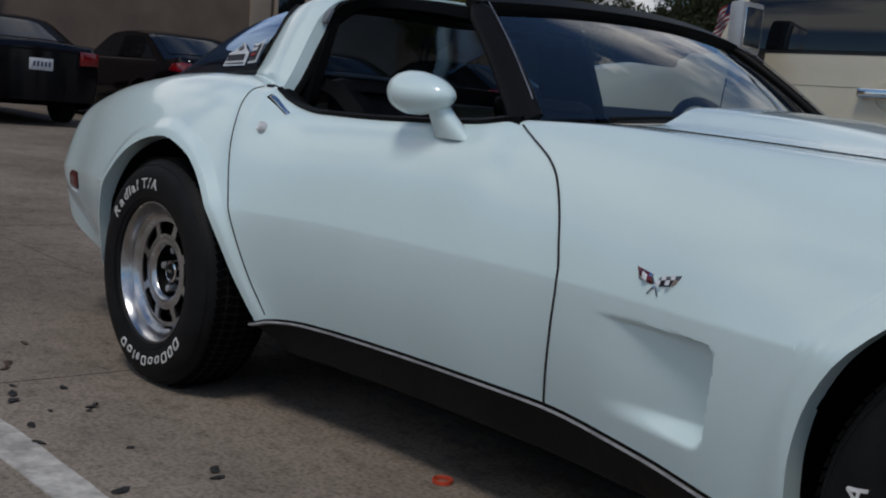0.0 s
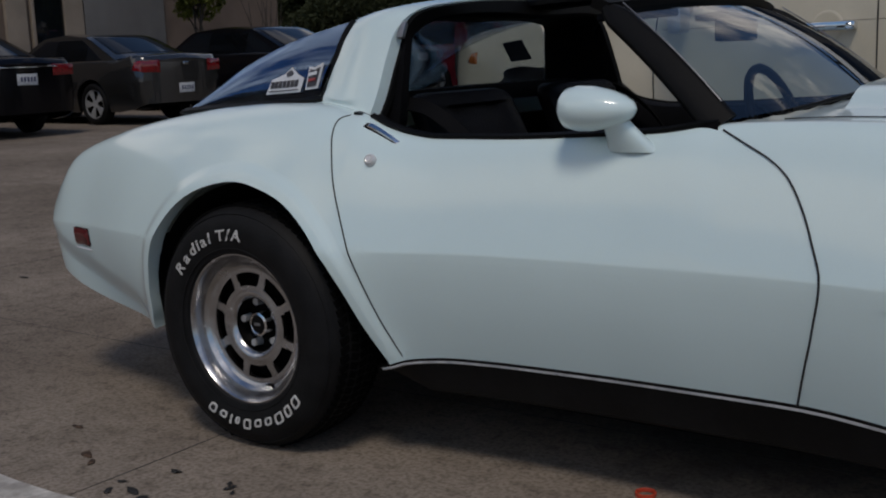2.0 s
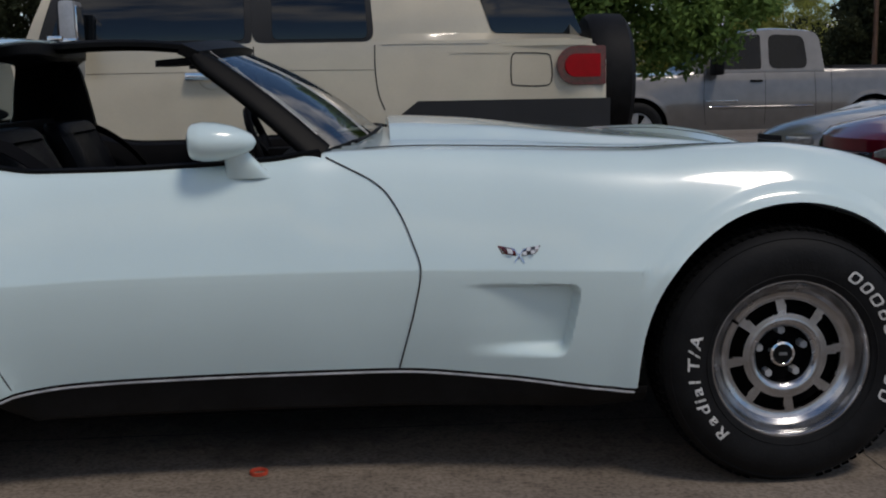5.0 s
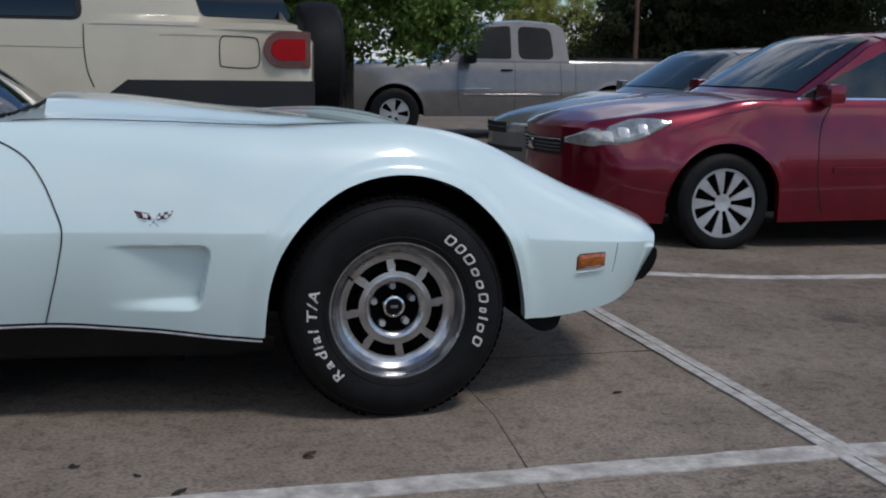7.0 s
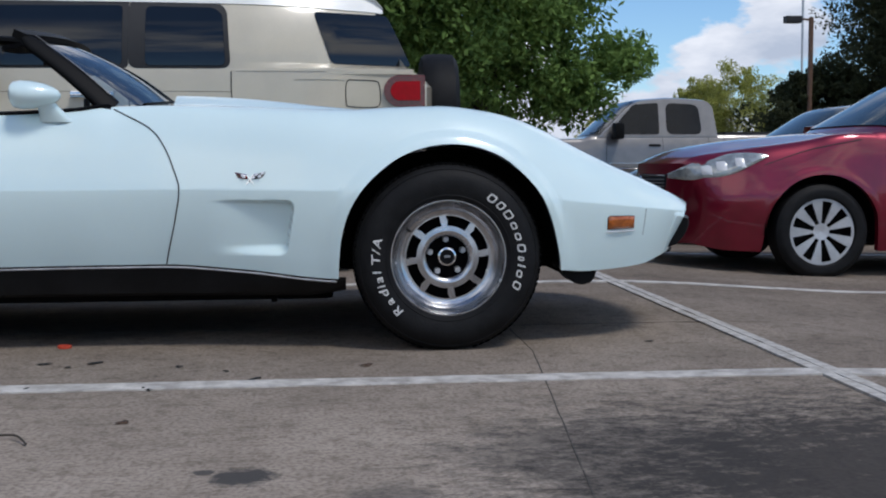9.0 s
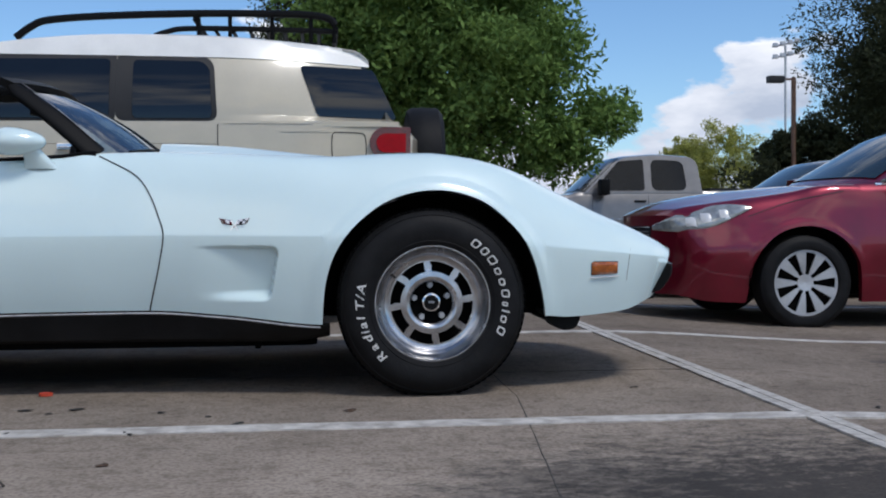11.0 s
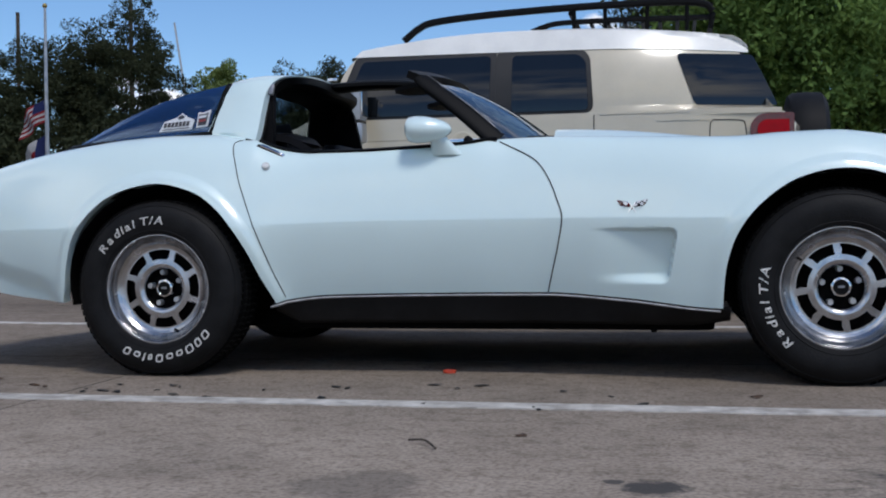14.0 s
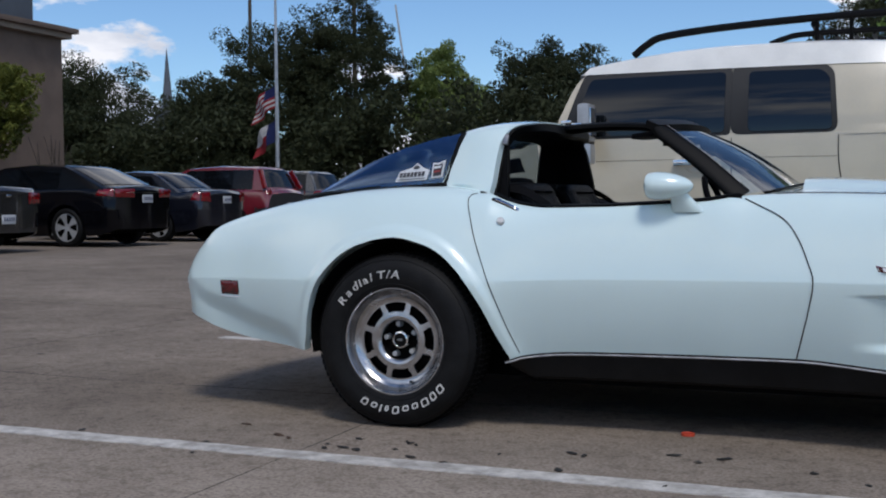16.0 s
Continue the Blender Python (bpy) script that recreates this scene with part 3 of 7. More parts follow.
    def build(self, sort, n1=30, n2=10, extra=(), step=0.04, caps=True):
        """Makes bmeshes by the name that sort(x, |y|, z, on_top) gives each face (None: left out)."""
        xs = self.stations(extra, step)
        rings = [self.ring(x, n1, n2) for x in xs]
        bms = {}

        def face(name, pts):
            bm, seen = bms.setdefault(name, (bmesh.new(), {}))
            vs = []
            for p in pts:
                k = tuple(round(c, 5) for c in p)
                if k not in seen:
                    seen[k] = bm.verts.new(p)
                if seen[k] not in vs:
                    vs.append(seen[k])
            if len(vs) > 2:
                try:
                    bm.faces.new(vs)
                except ValueError:
                    pass
        for i in range(len(xs) - 1):
            ra, rb = rings[i], rings[i + 1]
            for j in range(len(ra) - 1):
                q = [(xs[i], *ra[j]), (xs[i + 1], *rb[j]), (xs[i + 1], *rb[j + 1]), (xs[i], *ra[j + 1])]
                c = [sum(p[k] for p in q) / 4 for k in range(3)]
                for sgn in (-1, 1):
                    name = sort(c[0], sgn * c[1], c[2], j > n1 - 1)
                    if name:
                        pts = [self.place(p[0], sgn * p[1], p[2]) for p in q]
                        face(name, pts if sgn < 0 else pts[::-1])
        if caps:
            for x, ring_, flip, which in ((xs[0], rings[0], False, "tail_end"), (xs[-1], rings[-1], True, "nose_end")):
                name = sort(x, 0, ring_[1][1], which)
                if not name:
                    continue
                n = 10
                cols = [[self.place(x, y * (2 * k / n - 1), z) for k in range(n + 1)] for y, z in ring_[1:]]
                for a, b in zip(cols[:-1], cols[1:]):
                    for k in range(n):
                        q = [a[k], a[k + 1], b[k + 1], b[k]]
                        face(name, q if flip else q[::-1])
        return {k: v[0] for k, v in bms.items()}

    def patch(self, quad, off, sgn=-1, nu=8, nv=5, thick=0.008):
        """A slightly proud piece on the side: quad of (x, z), lower rear, lower front, upper front, upper rear."""
        bm = bmesh.new()
        a, b, c, d = (np.array(p, float) for p in quad)
        rows = []
        for i in range(nu + 1):
            u = i / nu
            row = []
            for j in range(nv + 1):
                v = j / nv
                x, z = (1 - v) * ((1 - u) * a + u * b) + v * ((1 - u) * d + u * c)
                edge = u in (0, 1) or v in (0, 1)
                row.append(bm.verts.new(self.spot(x, z, off - (thick if edge else 0), sgn)))
            rows.append(row)
        grid_faces(bm, rows)
        bmesh.ops.recalc_face_normals(bm, faces=bm.faces)
        return bm

    def seam(self, pts, width=0.006, sgn=-1, n=40, height=0.006, off=0.0):
        """A thin strip along a line of (x, z) on the side."""
        path = smooth_path(pts, n)
        return rail([self.spot(x, z, off, sgn) for x, z in path], width, height, [Vector((self.normal(x, z).x, sgn * self.normal(x, z).y, self.normal(x, z).z)) for x, z in path])

    def end_patch(self, front, quad, off, nu=8, nv=4, thick=0.01):
        """A proud piece on the nose or tail: quad of (y, z)."""
        bm = bmesh.new()
        x = self.x1 if front else self.x0
        a, b, c, d = (np.array(p, float) for p in quad)
        rows = []
        for i in range(nu + 1):
            u = i / nu
            row = []
            for j in range(nv + 1):
                v = j / nv
                y, z = (1 - v) * ((1 - u) * a + u * b) + v * ((1 - u) * d + u * c)
                edge = u in (0, 1) or v in (0, 1)
                px, _, _ = self.place(x, y, z)
                row.append(bm.verts.new((px + (1 if front else -1) * (off - (thick if edge else 0)), y, z)))
            rows.append(row)
        grid_faces(bm, rows)
        bmesh.ops.recalc_face_normals(bm, faces=bm.faces)
        return bm


def rim_face(r0, r1, nr, na, skip, y_of, thick):
    """A polar sheet with openings, thickened."""
    bm = bmesh.new()
    rs = np.linspace(r0, r1, nr + 1)
    rows = [[bm.verts.new((r * math.cos(2 * math.pi * k / na), y_of(r), r * math.sin(2 * math.pi * k / na))) for k in range(na)] for r in rs]
    for i in range(nr):
        for k in range(na):
            if not skip((rs[i] + rs[i + 1]) / 2, 2 * math.pi * (k + 0.5) / na):
                m = (k + 1) % na
                bm.faces.new([rows[i][k], rows[i][m], rows[i + 1][m], rows[i + 1][k]])
    bmesh.ops.delete(bm, geom=[v for v in bm.verts if not v.link_faces], context="VERTS")
    bmesh.ops.recalc_face_normals(bm, faces=bm.faces)
    bmesh.ops.solidify(bm, geom=list(bm.faces), thickness=thick)
    return bm


# ---- the ground ----
def build_ground():
    xs = sorted(set(np.round(np.r_[np.linspace(-300, -20, 8), np.linspace(-20, 14, 69), np.linspace(14, 300, 9)], 3)))
    ys = sorted(set(np.round(np.r_[np.linspace(-300, -12, 6), np.linspace(-12, 30, 22), np.linspace(30, 400, 7)], 3)))
    bm = bmesh.new()
    grid_faces(bm, [[bm.verts.new((x, y, ground_z(x))) for y in ys] for x in xs])
    bmesh.ops.recalc_face_normals(bm, faces=bm.faces)
    return tagged(part("ground", bm, CONCRETE), "worn stained concrete parking lot surface", "ground", kind="structure")


build_ground()


def strip_on_ground(name, a, b, width, material, label, h=0.004, ragged=0.0, seed=1):
    """A thin painted strip that follows the ground, with uneven edges."""
    rng = random.Random(seed)
    n = max(4, int(math.dist(a, b) / 0.09))
    bm = bmesh.new()
    d = Vector((b[0] - a[0], b[1] - a[1])).normalized()
    s = Vector((-d.y, d.x))
    rows = []
    for i in range(n + 1):
        p = Vector(a) + (Vector(b) - Vector(a)) * i / n
        l, r = (width / 2 + rng.uniform(-ragged, ragged) for _ in range(2))
        row = []
        for off, dz in ((l, -0.003), (l, h), (-r, h), (-r, -0.003)):
            q = p + s * off
            row.append(bm.verts.new((q.x, q.y, ground_z(q.x) + dz)))
        rows.append(row)
    grid_faces(bm, rows)
    bmesh.ops.recalc_face_normals(bm, faces=bm.faces)
    return tagged(part(name, bm, material, smooth=False), label, "road marking" if material is not JOINT else "joint", kind="structure")


for k, (a, b, wide, paint_) in enumerate([((-2.35, -1.41), (9.2, -1.41), 0.105, STRIPE), ((-2.32, 1.43), (9.2, 1.43), 0.105, STRIPE), ((-2.3, 4.3), (9.2, 4.3), 0.105, STRIPE), ((-2.3, 7.1), (9.2, 7.1), 0.105, STRIPE),
                                      ((3.640, -8.0), (3.640, 8.2), 0.042, STRIPE_OLD), ((3.689, -8.0), (3.689, 8.2), 0.044, STRIPE_OLD)]):
    strip_on_ground("road_line", a, b, wide, paint_, "worn white painted parking line on concrete", ragged=0.005 if k < 4 else 0.003, seed=k)
for k, (a, b) in enumerate([((2.80, 7.0), (2.79, -0.9)), ((2.79, -0.9), (2.55, -3.2)), ((2.55, -3.2), (2.50, -8)), ((-0.14, 7.0), (-0.15, -8.0)), ((-3.2, 9.0), (-3.2, -8.0)), ((3.666, -8.0), (3.666, 8.2)), ((6.5, 8), (6.5, -8)), ((-9.0, -0.25), (3.66, -0.25)), ((-9.0, 2.9), (9.0, 2.9)), ((-12, -4.1), (12.0, -4.1))]):
    strip_on_ground("ground_joint", a, b, 0.0034, JOINT, "dark dirty joint between concrete slabs", h=0.001, ragged=0.0015, seed=40 + k)

# ---- the white sports car ----
ARCH_R = [(-0.415, 0.30), (-0.402, 0.345), (-0.387, 0.421), (-0.347, 0.535), (-0.268, 0.638), (-0.167, 0.705), (-0.02, 0.738), (0.10, 0.718), (0.194, 0.675), (0.285, 0.59), (0.353, 0.484), (0.40, 0.379), (0.445, 0.285)]
ARCH_F = [(2.098, 0.262), (2.102, 0.34), (2.112, 0.42), (2.142, 0.513), (2.203, 0.603), (2.304, 0.687), (2.406, 0.729), (2.507, 0.742), (2.609, 0.728), (2.711, 0.681), (2.814, 0.579), (2.866, 0.476), (2.897, 0.363), (2.91, 0.29)]


TAIL_CREASE = curve_of([(-1.085, 0.55), (-1.035, 0.487), (-0.965, 0.438), (-0.87, 0.407), (-0.78, 0.377), (-0.68, 0.345), (-0.59, 0.323), (-0.49, 0.298), (-0.42, 0.28)])


def ease(a):
    q = min(1, max(0, a))
    return q * q * (3 - 2 * q)


def vent_dent(x, z):
    """The sunken scoop behind the front wheel; the kicked-out lower edges of tail and nose."""
    if x < -0.44:
        return (0.018 * ease((TAIL_CREASE(x) + 0.09 - z) / 0.09) - 0.16 * max(0.0, TAIL_CREASE(x) - z)) * ease((-0.44 - x) / 0.1) * (1 - 0.6 * ease((-0.90 - x) / 0.15))
    if x > 3.36:
        return -0.014 * ease((x - 3.385) / 0.02) * ease((0.482 - z) / 0.015)
    right = 1.916 + (z - 0.355) * 0.17
    if not (1.62 < x < right + 0.01 and 0.335 < z < 0.555):
        return 0.0
    u, v, r = right - x, 0.546 - z, 0.034
    d = r - math.hypot(r - u, r - v) if u < r and v < r else min(u, v)
    w = z - 0.345
    if u < r and w < r:
        d = min(d, r - math.hypot(r - u, r - w))
    ramp = ease((x - 1.625) / 0.34)
    return 0.047 * ramp * ease((d + 0.002) / 0.012) * ease(w / 0.042)


sports_body = Body(
    -1.085, 3.44,
    low=curve_of([(-1.085, 0.402), (-1.015, 0.382), (-0.906, 0.345), (-0.724, 0.306), (-0.56, 0.288), (-0.43, 0.280), (0.43, 0.272), (0.49, 0.289), (0.64, 0.306), (0.88, 0.311), (1.475, 0.315), (1.757, 0.296), (2.1, 0.262), (2.91, 0.280), (3.0, 0.272), (3.16, 0.280), (3.25, 0.291), (3.33, 0.312), (3.44, 0.335)]),
    crease_w=curve_of([(-1.085, 0.67), (-1.04, 0.70), (-0.95, 0.73), (-0.81, 0.757), (-0.5, 0.83), (-0.2, 0.872), (0.0, 0.878), (0.25, 0.862), (0.5, 0.825), (0.8, 0.798), (1.1, 0.789), (1.4, 0.790), (1.7, 0.815), (2.0, 0.854), (2.3, 0.874), (2.5, 0.878), (2.75, 0.862), (3.0, 0.81), (3.15, 0.767), (3.27, 0.715), (3.36, 0.665), (3.44, 0.60)]),
    crease_z=curve_of([(-1.085, 0.555), (-0.8, 0.565), (0.3, 0.572), (0.8, 0.584), (1.5, 0.586), (2.05, 0.58), (2.5, 0.575), (3.0, 0.53), (3.3, 0.50), (3.44, 0.485)]),
    top_y=curve_of([(-1.085, 0.60), (-0.95, 0.63), (-0.5, 0.65), (0, 0.655), (0.25, 0.66), (0.36, 0.69), (0.6, 0.695), (1.2, 0.685), (1.35, 0.66), (1.7, 0.655), (2.1, 0.665), (2.5, 0.665), (2.9, 0.62), (3.2, 0.575), (3.44, 0.53)]),
    top_z=curve_of([(-1.085, 0.60), (-1.065, 0.635), (-1.006, 0.705), (-0.93, 0.772), (-0.874, 0.797), (-0.72, 0.841), (-0.58, 0.873), (-0.34, 0.91), (-0.21, 0.925), (0, 0.935), (0.14, 0.935), (0.30, 0.912), (0.343, 0.905), (0.413, 0.877), (0.48, 0.859), (0.57, 0.849), (0.75, 0.85), (0.96, 0.857), (1.165, 0.868), (1.284, 0.884), (1.5, 0.889), (1.8, 0.882), (2.147, 0.873), (2.31, 0.882), (2.48, 0.886), (2.645, 0.868), (2.77, 0.836), (2.856, 0.80), (2.94, 0.756), (3.05, 0.700), (3.135, 0.658), (3.25, 0.608), (3.35, 0.56), (3.40, 0.535), (3.44, 0.508)]),
    mid_z=curve_of([(-1.085, 0.62), (-1.0, 0.74), (-0.9, 0.80), (-0.6, 0.86), (0.0, 0.90), (0.3, 0.90), (1.25, 0.895), (1.5, 0.922), (1.7, 0.915), (2.0, 0.885), (2.4, 0.845), (2.8, 0.765), (3.1, 0.675), (3.3, 0.59), (3.44, 0.525)]),
    tuck=curve_of([(-1.085, 0.035), (-0.9, 0.05), (-0.6, 0.08), (-0.4, 0.05), (0.45, 0.075), (1.4, 0.068), (2.1, 0.06), (2.9, 0.05), (3.2, 0.062), (3.44, 0.05)]),
    bow=curve_of([(-1.085, -0.085), (-0.8, -0.03), (-0.3, 0.0), (2.5, 0.0), (3.0, 0.04), (3.44, 0.12)]),
    arches=[ARCH_R, ARCH_F], dent=vent_dent, flare=0.016, full=curve_of([(-1.085, 0.62), (0.1, 0.62), (0.6, 0.46), (1.1, 0.40), (1.5, 0.42), (1.9, 0.56), (2.2, 0.62), (3.44, 0.62)]), lip=0.05)

def sports_rake(x, z):
    below = max(0.0, sports_body.cz(x) - z)
    front, rear = max(0.0, (x - 3.2) / 0.24), max(0.0, (-0.93 - x) / 0.155)
    return -0.45 * below * front ** 2 + 0.14 * min(below, 0.09) * rear ** 2


sports_body.rake = sports_rake
door_front = curve_of([(0.29, 1.474), (0.314, 1.480), (0.397, 1.501), (0.487, 1.523), (0.587, 1.539), (0.657, 1.519), (0.727, 1.49), (0.80, 1.437), (0.838, 1.370), (0.874, 1.298), (0.89, 1.28)])
door_rear = curve_of([(0.25, 0.50), (0.301, 0.483), (0.394, 0.447), (0.519, 0.402), (0.65, 0.352), (0.75, 0.313), (0.808, 0.294), (0.872, 0.271), (0.90, 0.267), (0.95, 0.27)])
GLASS_EDGE = lambda y: 1.285 + 0.165 * (1 - min(1, abs(y) / 0.66) ** 2)


def sports_sort(x, y, z, top):
    side = "R" if y < 0 else "L"
    if top == "nose_end" or x > 3.25:
        return "front_bumper_cover"
    if top == "tail_end" or x < -0.95:
        return "rear_bumper_cover"
    if top is True:
        if x < 0.31:
            if abs(y) < 0.55 and x > -0.60 + 0.35 * (abs(y) / 0.55) ** 4:
                return None
            return "rear_deck" if abs(y) < 0.56 else "rear_quarter_" + side
        if x < GLASS_EDGE(y):
            return None
        return "hood" if abs(y) < 0.545 and 1.36 < x < 2.95 else "front_fender_" + side
    if x > door_front(z):
        return "front_fender_" + side
    return "door_" + side if x > door_rear(z) else "rear_quarter_" + side


sports_car = tagged(empty("sports_car"), "pale blue-white vintage sports coupe with its roof panels removed", "car")
names = {"front_bumper_cover": "front_bumper", "rear_bumper_cover": "rear_bumper", "rear_deck": "rear_deck", "hood": "hood"}
dense = np.r_[np.arange(1.62, 1.96, 0.0055), np.arange(3.2, 3.44, 0.02), np.arange(-1.08, -0.85, 0.02), np.arange(0.25, 0.6, 0.02)]
door_parts = {}
for key, bm in sports_body.build(sports_sort, n1=144, n2=16, extra=dense, step=0.025).items():
    ob = part(names.get(key, key[:-2]), bm, PAINT, sports_car)
    if key.startswith("door"):
        door_parts[key[-1]] = ob

# panel gaps, trims
for sgn in (-1, 1):
    part("door_gap", sports_body.seam([(door_front(z), z) for z in np.linspace(0.302, 0.872, 22)], 0.0038, sgn, 60, 0.006), GAP, sports_car, "black rubber-lined gap at the door's front edge")
    part("door_gap", sports_body.seam([(door_rear(z), z) for z in np.linspace(0.30, 0.885, 22)] + [(0.274, 0.899), (0.295, 0.905)], 0.003, sgn, 60, 0.004), GAP, sports_car)
    part("bumper_seam", sports_body.seam([(float(np.interp(z, (0.29, 0.40, 0.50, 0.56, 0.60), (3.232, 3.240, 3.252, 3.272, 3.295))), z) for z in np.linspace(0.295, 0.60, 10)], 0.0018, sgn, 16, 0.002), GAP, sports_car)


def top_spot(x, y):
    ring_ = [p for p in sports_body.ring(x, 30, 24)[1:]][29:]
    yy, zz = [p[0] for p in ring_][::-1], [p[1] for p in ring_][::-1]
    p = sports_body.place(x, y, float(np.interp(abs(y), yy, zz)))
    return Vector(p)


for sgn in (-1, 1):
    hood_line = [(1.40, 0.60), (1.47, 0.58), (1.6, 0.565), (2.0, 0.55), (2.5, 0.53), (2.93, 0.48)]
    part("hood_gap", rail([top_spot(x, sgn * y) for x, y in smooth_path(hood_line, 40)], 0.0035, 0.004, (0, 0, 1)), GAP, sports_car)


def hood_bulge():
    """The raised middle of the hood: sloping flanks that run out forward, a steep rear lip."""
    bm = bmesh.new()
    rows = []
    for x in np.linspace(1.475, 2.95, 60):
        t = (x - 1.475) / 1.475
        half = 0.455 - 0.10 * t
        h = 0.034 * (1 - t ** 1.4) + 0.001
        row = []
        for k in range(41):
            v = -1 + 2 * k / 40
            y = v * half
            p = top_spot(x, y)
            a = min(1, (1 - abs(v)) / 0.30)
            p.z += -0.002 + (h + 0.002) * (a * a * (3 - 2 * a))
            row.append(bm.verts.new(p))
        rows.append(row)
    grid_faces(bm, rows)
    first = rows[0]
    low_ = [bm.verts.new((v.co.x + 0.012, v.co.y, top_spot(1.49, v.co.y).z - 0.02)) for v in first]
    grid_faces(bm, [low_, first])
    bmesh.ops.recalc_face_normals(bm, faces=bm.faces)
    return bm


part("hood_bulge", hood_bulge(), PAINT, sports_car)
part("cowl_panel", rail([(GLASS_EDGE(y) + 0.03, y, top_spot(min(1.5, GLASS_EDGE(y) + 0.06), y).z - 0.022) for y in np.linspace(-0.58, 0.58, 21)], 0.10, 0.02, (0, 0, 1)), BLACK_TRIM, sports_car)

# sills with bright trim
for sgn in (-1, 1):
    bm = bmesh.new()
    rows = []
    for x in np.linspace(0.435, 2.125, 40):
        zt = sports_body.low(x)
        yt = sports_body.side(x, zt + 0.002) - 0.004
        zl = 0.196 + (0.02 * max(0, (x - 2.0) / 0.12)) + 0.05 * max(0, (0.52 - x) / 0.09)
        prof = [(yt, zt + 0.006), (yt - 0.004, zt - 0.012), (yt - 0.012, 0.6 * zt + 0.4 * zl), (yt - 0.03, zl + 0.012), (yt - 0.05, zl), (yt - 0.25, zl - 0.002)]
        rows.append([bm.verts.new((x, sgn * y, z)) for y, z in prof])
    grid_faces(bm, rows)
    bm.faces.new(rows[0])
    bm.faces.new(rows[-1])
    bmesh.ops.recalc_face_normals(bm, faces=bm.faces)
    part("sill", bm, SILL_BLACK, sports_car, "satin black rocker sill")
    xs = np.linspace(0.43, 2.09, 60)
    part("sill_trim", rail([(x, sgn * (sports_body.side(x, sports_body.low(x) + 0.003) + 0.001), sports_body.low(x) - 0.010) for x in xs], 0.0058, 0.011, (0, sgn, 0.35)), BRIGHT_TRIM, sports_car, "thin bright trim strip")

# underside, wheel wells
def well(cx, sgn, r):
    bm = bmesh.new()
    rows = []
    for a in np.linspace(-0.1, math.pi + 0.1, 24):
        px, pz = cx + r * math.cos(a), 0.31 + (r + 0.005) * math.sin(a)
        py = min(0.83, sports_body.side(px, max(pz, sports_body.low(px))) - 0.035)
        rows.append([bm.verts.new((px, sgn * y, pz)) for y in (py, 0.50)])
    grid_faces(bm, rows)
    inner = [rw[1] for rw in rows]
    bm.faces.new(inner)
    return bm


for cx, r in ((0.02, 0.42), (2.505, 0.415)):
    for sgn in (-1, 1):
        part("wheel_well", well(cx, sgn, r), UNDER, sports_car)
part("floor_pan", boxed((1.27, 0, 0.235), (1.62, 1.24, 0.14), 0.03), UNDER, sports_car)
part("muffler", boxed((0.62, -0.42, 0.24), (0.34, 0.34, 0.10), 0.04), UNDER, sports_car)
part("muffler", boxed((0.62, 0.42, 0.24), (0.34, 0.34, 0.10), 0.04), UNDER, sports_car)
part("rear_axle", boxed((0.0, 0.0, 0.32), (0.22, 0.9, 0.14), 0.04), UNDER, sports_car)
part("front_crossmember", boxed((2.5, 0.0, 0.30), (0.5, 0.8, 0.10), 0.04), UNDER, sports_car)
part("spare_wheel_tub", boxed((-0.60, 0, 0.42), (0.56, 1.1, 0.12), 0.04), UNDER, sports_car)
part("nose_tray", boxed((3.05, 0, 0.345), (0.52, 1.1, 0.06), 0.02), UNDER, sports_car)
part("engine_bay_floor", boxed((2.5, 0, 0.36), (0.8, 0.96, 0.16), 0.02), UNDER, sports_car)
part("rear_frame", boxed((0.22, 0, 0.30), (1.2, 0.98, 0.28), 0.05), UNDER, sports_car)
part("frame_bracket", boxed((1.30, -0.35, 0.19), (0.22, 0.16, 0.06), 0.015), UNDER, sports_car)
part("transmission_pan", boxed((1.75, -0.1, 0.18), (0.5, 0.5, 0.05), 0.02), UNDER, sports_car)
for sgn in (-1, 1):
    part("exhaust_pipe", tube(smooth_path([(1.9, sgn * 0.25, 0.21), (1.3, sgn * 0.38, 0.20), (0.75, sgn * 0.42, 0.19), (0.4, sgn * 0.3, 0.24)], 16), 0.03), mat("dull_exhaust_steel", (0.16, 0.15, 0.14), 0.55, metal=0.7, var=0.3), sports_car)
part("frame_stub", boxed((1.86, -0.66, 0.185), (0.022, 0.05, 0.04), 0.006), UNDER, sports_car)
for sgn in (-1, 1):
    part("front_spoiler", plate(rounded([(2.90, 0.30), (2.955, 0.235), (3.0, 0.216), (3.045, 0.228), (3.07, 0.30)], 0.02), 0.1, lambda u, v, d, s=sgn: (u, s * (0.735 - d), v)), BLACK_TRIM, sports_car, "black front spoiler end")
part("front_spoiler_blade", plate(rounded([(2.99, 0.30), (3.0, 0.222), (3.02, 0.222), (3.05, 0.30)], 0.01), 1.3, lambda u, v, d: (u + 0.10 * (1 - ((d - 0.65) / 0.65) ** 2), -0.65 + d, v)), BLACK_TRIM, sports_car)

# nose: black bumper strip and grille
def nose_strip(z0, z1, half, off):
    """A black pad across the nose, bulging between z0 and z1."""
    bm = bmesh.new()
    rows = []
    for y in np.linspace(-half, half, 25):
        row = []
        for k in range(9):
            z = z0 + (z1 - z0) * k / 8
            x = sports_body.place(3.44, y, z)[0]
            row.append(bm.verts.new((x - 0.03 if k in (0, 8) else x + 0.006 + off * math.sin(math.pi * k / 8) ** 0.7, y, z)))
        rows.append(row)
    grid_faces(bm, rows)
    for row in (rows[0], rows[-1]):
        bm.faces.new(row)
    bmesh.ops.recalc_face_normals(bm, faces=bm.faces)
    return bm


